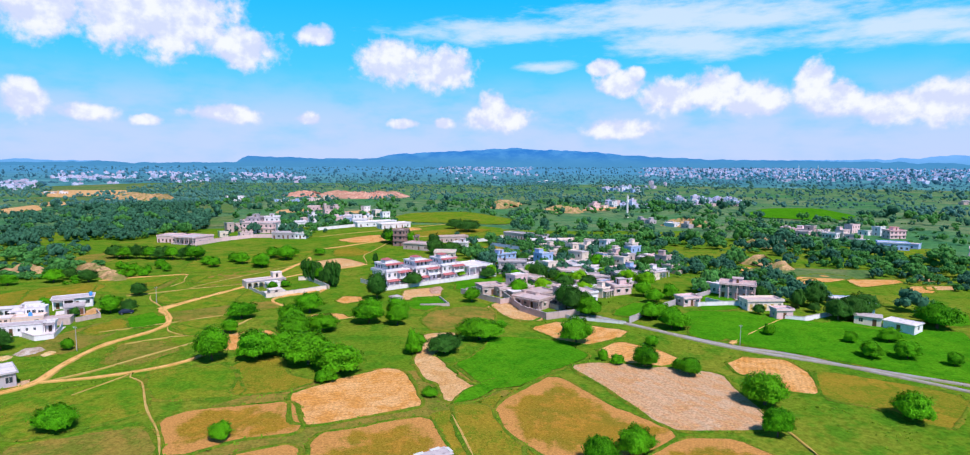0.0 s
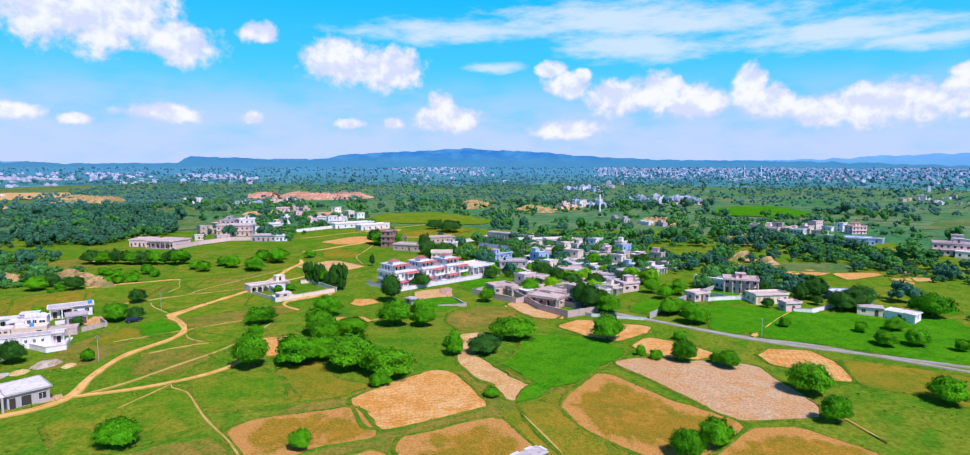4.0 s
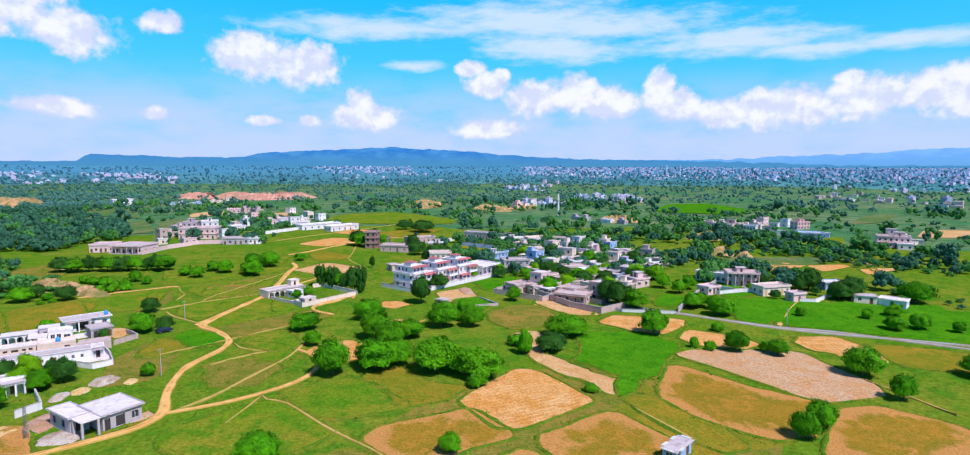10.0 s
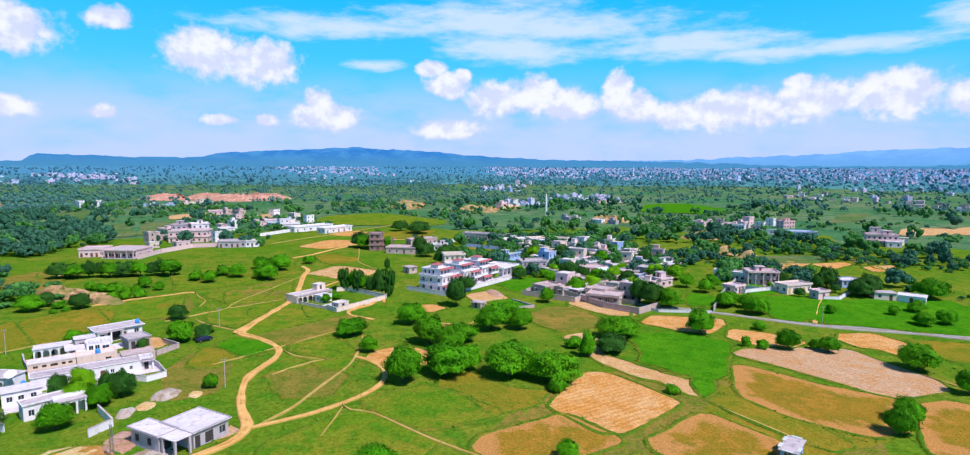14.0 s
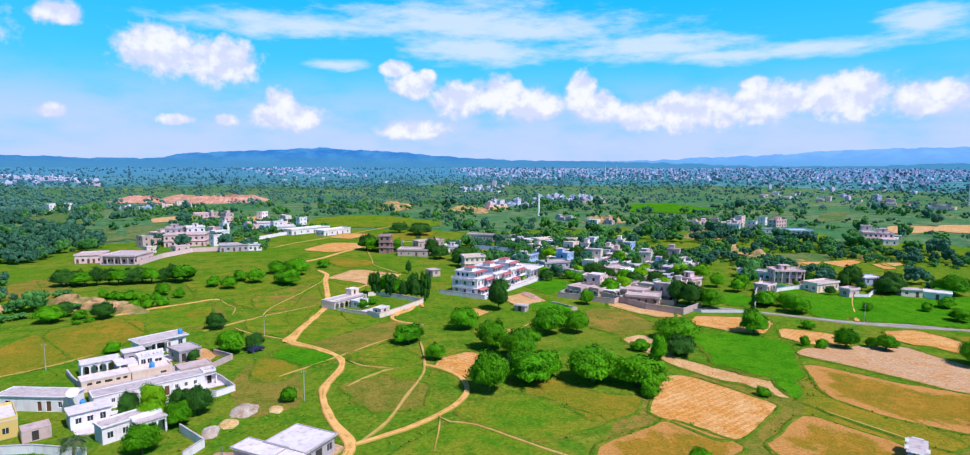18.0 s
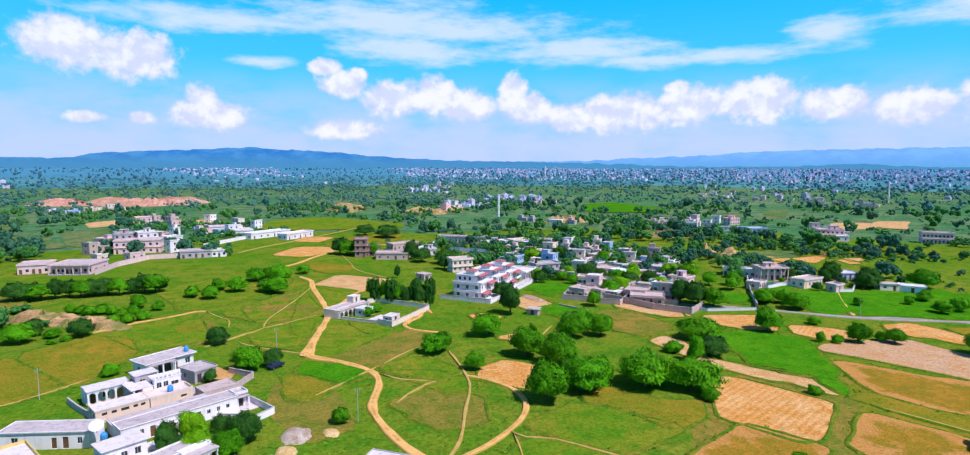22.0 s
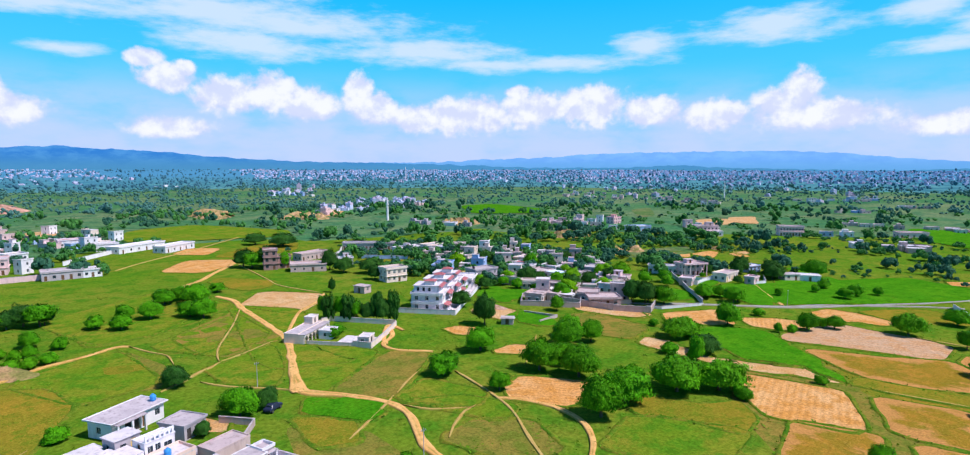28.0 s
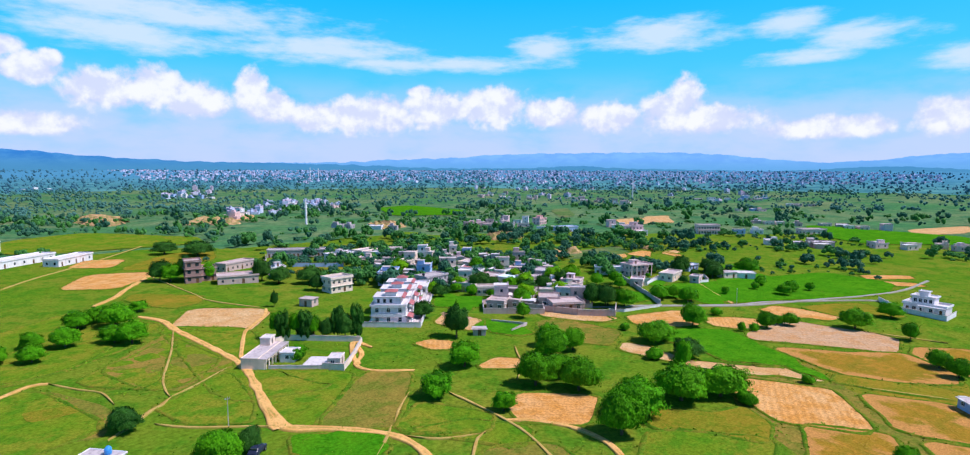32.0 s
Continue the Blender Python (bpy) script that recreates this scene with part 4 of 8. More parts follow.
def window_set(parent, m, w, h, paint="frame", shade=True, near=2):
    """Frame with a pane, a sill and a thin concrete sunshade, standing in a recess; far houses have plainer ones."""
    w, h = round(w, 1), round(h, 1)
    if near == 0:
        win = new("window", cached(("window", w, h, 0), lambda bm: box(bm, -w / 2 + 0.03, -0.03, 0.03, w / 2 - 0.03, -0.015, h - 0.03), M["glass"]))
        win.parent, win.matrix_basis = parent, m
        return
    win = new("window", cached(("window", w, h, paint), lambda bm: frame_mesh(bm, w, h), M[paint]))
    win.parent, win.matrix_basis = parent, m
    pane = new("pane", cached(("pane", w, h), lambda bm: box(bm, -w / 2 + 0.03, -0.03, 0.03, w / 2 - 0.03, -0.015, h - 0.03), M["glass"]))
    pane.parent = win
    if near == 1:
        return
    sill = new("sill", cached(("sill", w), lambda bm: box(bm, -w / 2 - 0.12, -0.32, -0.1, w / 2 + 0.12, 0.02, -0.003), M["frame"]))
    sill.parent = win
    if shade:
        top = new("sunshade", cached(("sunshade", w, h), lambda bm: box(bm, -w / 2 - 0.25, -0.75, h + 0.06, w / 2 + 0.25, -0.2, h + 0.16), M["frame"]))
        top.parent = win


def door_set(parent, m, w, h, look_of="door_wood"):
    def leaf(bm):
        box(bm, -w / 2, -0.06, 0, w / 2, -0.01, h)
        for x in (-w / 4, w / 4):
            for z0, z1 in ((0.15, h * 0.45), (h * 0.52, h - 0.15)):
                box(bm, x - w * 0.18, -0.085, z0, x + w * 0.18, -0.06, z1)
    door = new("door", cached(("door", round(w, 1), round(h, 1), look_of), leaf, M[look_of]))
    door.parent, door.matrix_basis = parent, m


def bays(length, n, w):
    gap = length / n
    return [gap * (i + 0.5) for i in range(n)]


def house(words, x, y, turn, w, d, floors=1, fh=3.3, paint="white", roof="roof", parapet=0.6, bays_front=3, bays_side=2, porch=0.0, tower=None,
          tank="", band=True, win=(1.2, 1.3), door="door_wood", sink=0.3, arches=False, category="house", stair=False, name="house", shade=True, keep_out=True, doors=True):
    """A flat-roofed masonry house; its front looks along its own -y. x, y: its middle."""
    z = min(ground(x + a, y + b) for a in (-w / 2, w / 2) for b in (-d / 2, d / 2))
    away = math.hypot(x + 60, y - 60)
    near = 2 if away < 205 else 1 if away < 270 else 0
    z = ground(x, y) if abs(z - ground(x, y)) < 0.3 else z
    top = new(name)
    top.matrix_basis = Matrix.Translation((x, y, z)) @ Matrix.Rotation(radians(turn), 4, "Z")
    tagged(top, words, category)
    if keep_out:
        house_spots.append((x, y, 0.46 * math.hypot(w, d)))
    mat, h = M[paint], floors * fh
    bm = bmesh.new()
    sides = ((Vector((-w / 2, -d / 2, 0)), Vector((1, 0, 0)), w, bays_front), (Vector((w / 2, -d / 2, 0)), Vector((0, 1, 0)), d, bays_side),
             (Vector((w / 2, d / 2, 0)), Vector((-1, 0, 0)), w, bays_front), (Vector((-w / 2, d / 2, 0)), Vector((0, -1, 0)), d, bays_side))
    fits = []
    ww, wh = win
    for k, (origin, along, length, n) in enumerate(sides):
        holes = []
        for f in range(floors):
            for i, u in enumerate(bays(length, n, ww) if n else ()):
                is_door = doors and f == 0 and k == 0 and (i == n // 2 or n >= 5 and i % 3 == 0)
                half, low, tall = (0.55, 0.06, 2.15) if is_door else (min(ww, length / n * 0.7) / 2, 1.0, wh)
                low += f * fh
                holes.append((u - half, low, u + half, low + tall))
                out = Vector((along.y, -along.x, 0))
                m = Matrix.Translation(origin + along * u + Vector((0, 0, low)) - out * 0.16) @ Matrix.Rotation(math.atan2(along.y, along.x), 4, "Z")
                fits.append((is_door, m, half * 2, tall))
        pierced(bm, origin, along, length, -sink, h, holes, 0.18)
    part("wall", bm, mat, top)
    for is_door, m, a, b in fits:
        if is_door:
            door_set(top, m, a, b, door)
        else:
            window_set(top, m, a, b, shade=shade, near=near)
    slab = [(-w / 2 - 0.35, -d / 2 - 0.35 - porch, h, w / 2 + 0.35, d / 2 + 0.35, h + 0.16)]
    boxes("roof", slab, M[roof], top, bevel=0.03)
    if band:
        for f in range(1, floors):
            boxes("floor_band", [(-w / 2 - 0.45, -d / 2 - 0.45, f * fh - 0.14, w / 2 + 0.45, d / 2 + 0.45, f * fh + 0.02)], M["frame" if paint == "white" else paint], top, bevel=0.02)
    if parapet:
        t, e = 0.14, 0.30
        a, b0, b1 = w / 2 + e, -d / 2 - e - porch, d / 2 + e
        zz = h + 0.163
        for bx in ((-a, b0, zz, a, b0 + t, zz + parapet), (-a, b1 - t, zz, a, b1, zz + parapet), (-a, b0 + t, zz, -a + t, b1 - t, zz + parapet), (a - t, b0 + t, zz, a, b1 - t, zz + parapet)):
            boxes("parapet", [bx], mat, top)
    if porch:
        n = max(2, int(w / 3.0))
        boxes("porch_floor", [(-w / 2 - 0.2, -d / 2 - porch - 0.2, -sink, w / 2 + 0.2, -d / 2 - 0.003, 0.2)], M["roof"], top)
        for i in range(n + 1):
            u = -w / 2 + 0.1 + (w - 0.2) * i / n
            boxes("column", [(u - 0.16, -d / 2 - porch, 0.2, u + 0.16, -d / 2 - porch + 0.32, h), (u - 0.24, -d / 2 - porch - 0.08, h - 0.3, u + 0.24, -d / 2 - porch + 0.40, h - 0.003)], mat, top)
        if arches:
            for i in range(n):
                u0, u1 = -w / 2 + 0.26 + (w - 0.2) * i / n, -w / 2 - 0.06 + (w - 0.2) * (i + 1) / n
                bm = bmesh.new()
                r, mid = (u1 - u0) / 2, (u0 + u1) / 2
                steps = [(mid - r * math.cos(math.pi * j / 10), h - 0.35 - r * 0.95 + r * 0.85 * math.sin(math.pi * j / 10)) for j in range(11)]
                for (xa, za), (xb, zb) in zip(steps, steps[1:]):
                    for yy, flip in ((-d / 2 - porch + 0.06, 1), (-d / 2 - porch + 0.26, 0)):
                        q = [bm.verts.new(v) for v in ((xa, yy, za), (xb, yy, zb), (xb, yy, h - 0.3), (xa, yy, h - 0.3))]
                        bm.faces.new(q if flip else q[::-1])
                    bm.faces.new([bm.verts.new(v) for v in ((xa, -d / 2 - porch + 0.06, za), (xa, -d / 2 - porch + 0.26, za), (xb, -d / 2 - porch + 0.26, zb), (xb, -d / 2 - porch + 0.06, zb))])
                part("arch", bm, mat, top)
    if tower:
        u, v, tw, td, th = tower
        zz = h + 0.164
        bm = bmesh.new()
        box(bm, u - tw / 2, v - td / 2, zz, u + tw / 2, v + td / 2, zz + th)
        room = part("roof_room", bm, mat, top)
        boxes("roof_room_slab", [(u - tw / 2 - 0.3, v - td / 2 - 0.3, zz + th, u + tw / 2 + 0.3, v + td / 2 + 0.3, zz + th + 0.14)], M[roof], top)
        door_set(top, Matrix.Translation((u, v - td / 2, zz)), 0.9, min(2.0, th - 0.2), door)
    if tank:
        water_tank(x, y, z + h + 0.16, tank, turn, -w * 0.28, d * 0.2)
    return top


def water_tank(x, y, z, look_of, turn=0.0, u=0.0, v=0.0):
    """A ribbed round plastic tank on a roof."""
    a = radians(turn)
    top = thing("water_tank", "ribbed blue plastic water tank on a flat roof" if look_of == "tank_blue" else "dark plastic water tank on a flat roof", "water tank",
                Matrix.Translation((x + u * math.cos(a) - v * math.sin(a), y + u * math.sin(a) + v * math.cos(a), z)))
    bm = bmesh.new()
    rings = ((0.0, 0.50), (0.05, 0.55), (0.3, 0.55), (0.34, 0.58), (0.38, 0.55), (0.7, 0.55), (0.74, 0.58), (0.78, 0.55), (1.0, 0.54), (1.18, 0.36), (1.24, 0.2))
    loops = [[bm.verts.new((r * math.cos(t * math.tau / 14), r * math.sin(t * math.tau / 14), hz)) for t in range(14)] for hz, r in rings]
    for p, q in zip(loops, loops[1:]):
        for i in range(14):
            bm.faces.new((p[i], p[(i + 1) % 14], q[(i + 1) % 14], q[i]))
    bm.faces.new(loops[0][::-1])
    bm.faces.new(loops[-1])
    part("barrel", bm, M[look_of], top, smooth=True)
    bm = bmesh.new()
    bmesh.ops.create_cone(bm, cap_ends=True, segments=12, radius1=0.24, radius2=0.22, depth=0.08, matrix=Matrix.Translation((0, 0, 1.285)))
    part("lid", bm, M[look_of], top)
    return top


def yard_wall(words, points, high=1.8, thick=0.23, paint="white", closed=False, coping=True):
    """A free-standing wall along a line, in straight pieces with a coping."""
    top = thing("yard_wall", words, "boundary wall")
    pts = [Vector((*p, 0)) for p in points]
    for a, b in zip(pts, pts[1:] + (pts[:1] if closed else [])):
        way = b - a
        length = way.length
        turn = Matrix.Translation((a.x, a.y, 0)) @ Matrix.Rotation(math.atan2(way.y, way.x), 4, "Z")
        n = max(1, int(length / 8))
        bm, cap = bmesh.new(), bmesh.new()
        for i in range(n):
            u0, u1 = length * i / n, length * (i + 1) / n
            q = a + way * ((i + 0.5) / n)
            z = ground(q.x, q.y)
            box(bm, u0 + (thick * 0.5 if i == 0 else 0.002), -thick / 2, z - 0.4, u1 - 0.002 + (thick * 0.5 if i == n - 1 else 0), thick / 2, z + high)
            box(cap, u0 + (thick * 0.5 if i == 0 else 0.002), -thick / 2 - 0.05, z + high + 0.002, u1 - 0.002 + (thick * 0.5 if i == n - 1 else 0), thick / 2 + 0.05, z + high + 0.09)
        bm.transform(turn)
        cap.transform(turn)
        part("wall_length", bm, M[paint], top)
        if coping:
            part("coping", cap, M["roof"], top)
        else:
            cap.free()
    return top


def sloped(bm, x0, x1, y0, y1, z0, z1, thick=0.12):
    """A lean-to slab that falls from y1 (z1) to y0 (z0)."""
    p = [(x0, y0, z0), (x1, y0, z0), (x1, y1, z1), (x0, y1, z1)]
    v = [bm.verts.new(q) for q in p] + [bm.verts.new((a, b, c - thick)) for a, b, c in p]
    for f in ((0, 1, 2, 3), (7, 6, 5, 4), (0, 4, 5, 1), (1, 5, 6, 2), (2, 6, 7, 3), (3, 7, 4, 0)):
        bm.faces.new([v[i] for i in f])


def villa(x, y, turn, w, d, floors):
    """A white house of stepped storeys with balconies under red tiled lean-tos."""
    top = house("white three-storey villa with red tiled balcony roofs", x, y, turn, w, d, floors=2, fh=3.0, paint="white", roof="roof_white", bays_front=4, bays_side=3,
                win=(1.15, 1.45), parapet=0.5, shade=False)
    z = 2 * 3.0 + 0.164
    u0, u1, v0, v1 = -w / 2 + 0.6, w / 2 - 2.4, -d / 2 + 1.6, d / 2 - 0.8
    bm = bmesh.new()
    holes = [(1.0, 0.8, 1.9, 2.1), (3.0, 0.8, 3.9, 2.1), (5.0, 0.8, 5.9, 2.1)]
    pierced(bm, Vector((u0, v0, z)), Vector((1, 0, 0)), u1 - u0, 0, 2.7, holes, 0.18)
    pierced(bm, Vector((u1, v0, z)), Vector((0, 1, 0)), v1 - v0, 0, 2.7, holes, 0.18)
    pierced(bm, Vector((u1, v1, z)), Vector((-1, 0, 0)), u1 - u0, 0, 2.7, holes, 0.18)
    pierced(bm, Vector((u0, v1, z)), Vector((0, -1, 0)), v1 - v0, 0, 2.7, holes, 0.18)
    part("upper_storey", bm, M["white"], top)
    for a, b, c, dd in holes:
        m = Matrix.Translation((u0 + (a + c) / 2, v0 + 0.16, z + b))
        window_set(top, m, c - a, dd - b, shade=False, near=0)
        window_set(top, Matrix.Translation((u0 + 0.16, v1 - (a + c) / 2, z + b)) @ Matrix.Rotation(-math.pi / 2, 4, "Z"), c - a, dd - b, shade=False, near=0)
    boxes("upper_roof", [(u0 - 0.3, v0 - 0.3, z + 2.7, u1 + 0.3, v1 + 0.3, z + 2.85)], M["roof_white"], top)
    for x0, x1, y0, y1, low, high in ((u0 - 0.5, u1 + 0.5, v0 - 1.3, v0 - 0.305, z + 2.45, z + 3.0), (-0.6, w / 2 + 0.5, -d / 2 - 2.0, -d / 2 - 0.47, 5.45, 6.05),
                                      (-w / 2 - 0.3, 0.2, -d / 2 - 2.2, -d / 2 - 0.47, 2.45, 3.0)):
        bm = bmesh.new()
        sloped(bm, x0, x1, y0, y1, low, high)
        part("tiled_canopy", bm, M["red_tile"], top, "red tiled lean-to roof")
    for f, a, b in ((1, -w / 2, 0.0), (2, -0.3, w / 2)):
        zz = f * 3.0 - 0.6
        boxes("balcony_floor", [(a, -d / 2 - 1.9, zz - 2.4, b, -d / 2 - 0.46, zz - 2.22)], M["white"], top)
        for i in range(3):
            u = a + 0.2 + (b - a - 0.4) * i / 2
            boxes("column", [(u - 0.15, -d / 2 - 1.85, zz - 2.2, u + 0.15, -d / 2 - 1.55, zz + 0.2)], M["white"], top)
        boxes("balustrade", [(a + 0.36, -d / 2 - 1.8, zz - 2.2, b - 0.36, -d / 2 - 1.68, zz - 1.45)], M["white"], top)
    bm = bmesh.new()
    zt = z + 2.852
    boxes("stair_room", [(u0 + 0.8, v0 + 1.5, zt, u0 + 4.2, v0 + 5.0, zt + 1.4)], M["white"], top)
    ring = [(u0 + 0.4, v0 + 1.1, zt + 1.4), (u0 + 4.6, v0 + 1.1, zt + 1.4), (u0 + 4.6, v0 + 5.4, zt + 1.4), (u0 + 0.4, v0 + 5.4, zt + 1.4)]
    v = [bm.verts.new(p) for p in ring] + [bm.verts.new((u0 + 2.5, v0 + 3.2, zt + 2.1))]
    for i in range(4):
        bm.faces.new((v[i], v[(i + 1) % 4], v[4]))
    bm.faces.new(v[3::-1])
    part("hipped_roof", bm, M["red_tile"], top, "small hipped red roof")
    # balconies along the end wall, one to a storey
    for f in (1, 2):
        boxes("balcony_floor", [(-w / 2 - 1.25, -d / 2 + 0.8, f * 3.0 - 0.14, -w / 2 - 0.46, d / 2 - 0.8, f * 3.0 + 0.02)], M["white"], top)
        boxes("balustrade", [(-w / 2 - 1.25, -d / 2 + 0.8, f * 3.0 + 0.022, -w / 2 - 1.13, d / 2 - 0.8, f * 3.0 + 0.75)], M["white"], top)
    boxes("entrance_stair", [(-1.6, -d / 2 - 3.0 + 0.35 * k, -0.3, 1.6, -d / 2 - 2.66 + 0.35 * k, 0.15 + 0.15 * k) for k in range(3)], M["roof_white"], top)


def paving(x, y, turn, w, d, paint="roof_white", words="pale paved forecourt of the villas", lift=0.45):
    bm = bmesh.new()
    z = ground(x, y)
    box(bm, -w / 2, -d / 2, z - 0.5, w / 2, d / 2, z + lift)
    bm.transform(Matrix.Translation((x, y, 0)) @ Matrix.Rotation(radians(turn), 4, "Z"))
    tagged(part("courtyard_paving", bm, M[paint]), words, "paving", kind="structure")


def hamlet_house(x, y, turn, w, d, floors, paint, roof, yard=0.0):
    """A village house: walls with openings, verandah, roof, parapet, roof room, dark panes, and sometimes a walled yard."""
    house_spots.append((x, y, 0.46 * math.hypot(w, d)))
    far = math.hypot(x + 60, y - 60) > 330
    top = thing("house", {"white": "white village house with a flat roof", "cream": "cream village house with a flat roof", "pinkish": "pinkish village house with a flat roof",
                          "mud_wall": "mud-walled village house with a flat roof", "blue": "pale blue village house with a flat roof", "grey_wall": "grey cement village house with a flat roof"}[paint], "house",
                Matrix.Translation((x, y, ground(x, y))) @ Matrix.Rotation(radians(turn), 4, "Z"), "houses of the far hamlets" if far else "houses of the village")
    h = floors * 3.2
    bm = bmesh.new()
    panes = []
    for origin, along, length in ((Vector((-w / 2, -d / 2, 0)), Vector((1, 0, 0)), w), (Vector((w / 2, -d / 2, 0)), Vector((0, 1, 0)), d),
                                  (Vector((w / 2, d / 2, 0)), Vector((-1, 0, 0)), w), (Vector((-w / 2, d / 2, 0)), Vector((0, -1, 0)), d)):
        holes = []
        for f in range(floors):
            for u in bays(length, max(1, int(length / 3.4)), 1.2):
                holes.append((u - 0.5, f * 3.2 + 0.9, u + 0.5, f * 3.2 + 2.2))
                if along.x > 0 or along.y < 0:
                    out = Vector((along.y, -along.x, 0))
                    panes.append(Matrix.Translation(origin + along * u + Vector((0, 0, f * 3.2 + 0.9)) - out * 0.16) @ Matrix.Rotation(math.atan2(along.y, along.x), 4, "Z"))
        pierced(bm, origin, along, length, -1.0, h, holes, 0.18)
    part("wall", bm, M[paint], top)
    for m in panes[:6]:
        window_set(top, m, 1.0, 1.3, near=0)
    boxes("roof", [(-w / 2 - 0.2, -d / 2 - 0.2, h, w / 2 + 0.2, d / 2 + 0.2, h + 0.14)], M[roof], top)
    pick = int(abs(x * 7 + y * 3)) % 4
    if pick == 0:
        side = -1 if int(x) % 2 else 1
        a, b = sorted((side * 0.1, side * w * 0.42))
        boxes("roof_room", [(a, -0.2, h + 0.143, b, d * 0.45, h + 2.1)], M[paint], top)
        boxes("roof_room_slab", [(a - 0.2, -0.4, h + 2.1, b + 0.2, d * 0.45 + 0.2, h + 2.2)], M[roof], top)
    for bx in ((-w / 2 - 0.2, -d / 2 - 0.2, w / 2 + 0.2, -d / 2 - 0.06), (-w / 2 - 0.2, -d / 2 - 0.06, -w / 2 - 0.06, d / 2 + 0.2)):
        boxes("parapet", [(bx[0], bx[1], h + 0.143, bx[2], bx[3], h + 0.6)], M[paint], top)
    if not far:
        # a shaded verandah before the front
        boxes("verandah_roof", [(-w / 2, -d / 2 - 1.9, 2.5, w / 2, -d / 2 - 0.203, 2.66)], M[roof], top)
        for k in range(4):
            u = -w / 2 + 0.15 + (w - 0.3) * k / 3
            boxes("post", [(u - 0.13, -d / 2 - 1.85, -0.2, u + 0.13, -d / 2 - 1.6, 2.497)], M[paint], top)
    if yard:
        a, b0, b1 = w / 2 + 0.8, -d / 2 - yard, -d / 2 - 0.3
        for bx in ((-a, b0, a, b0 + 0.25), (-a, b0 + 0.25, -a + 0.25, b1), (a - 0.25, b0 + 0.25, a, b1)):
            boxes("yard_wall", [(bx[0], bx[1], -0.8, bx[2], bx[3], 1.7)], M["mud_wall" if pick % 2 else paint], top)
        boxes("yard_floor", [(-a + 0.25, b0 + 0.25, -0.8, a - 0.25, b1, 0.12)], M["roof_mud"], top)


def hamlet(count, *outline, low=False):
    rng = random.Random(count * 13)
    outline = list(outline)
    x0, x1, y0, y1 = min(p[0] for p in outline), max(p[0] for p in outline), min(p[1] for p in outline), max(p[1] for p in outline)
    made = tries = 0
    while made < count and tries < 3000:
        tries += 1
        x, y = rng.uniform(x0, x1), rng.uniform(y0, y1)
        w, d = rng.uniform(4.5, 8.5), rng.uniform(4, 6.5)
        if not inside(x, y, outline) or any((x - a) ** 2 + (y - b) ** 2 < (c + 0.46 * math.hypot(w, d)) ** 2 for a, b, c in house_spots):
            continue
        paint = rng.choice(("white", "cream", "pinkish", "cream", "pinkish", "mud_wall", "cream", "blue") if low else ("white", "white", "cream", "pinkish", "pinkish", "grey_wall", "mud_wall", "blue"))
        hamlet_house(x, y, rng.choice((41, 41, -49)) + rng.uniform(-7, 7), w, d, rng.choice((1, 1, 1, 2)) if low else rng.choice((1, 1, 2)), paint, rng.choice(("roof_white", "roof", "roof_mud")), rng.choice((0, 4.0, 5.5)) if low else 0)
        made += 1


def inside(x, y, outline):
    hit = False
    for (ax, ay), (bx, by) in zip(outline, outline[1:] + outline[:1]):
        if (ay > y) != (by > y) and x < (bx - ax) * (y - ay) / (by - ay) + ax:
            hit = not hit
    return hit


def plot(x, y, turn):
    """A local frame on the ground: u along turn (degrees), v to its left."""
    return Matrix.Translation((x, y, ground(x, y))) @ Matrix.Rotation(radians(turn), 4, "Z")


# o: open hole closed by a dark panel, painted as the shade within
OPENING = {"w": ("window", "glass"), "d": ("door", "door_wood"), "y": ("door", "yellow_wall"), "b": ("door", "door_blue"), "o": ("opening", "room_shade")}


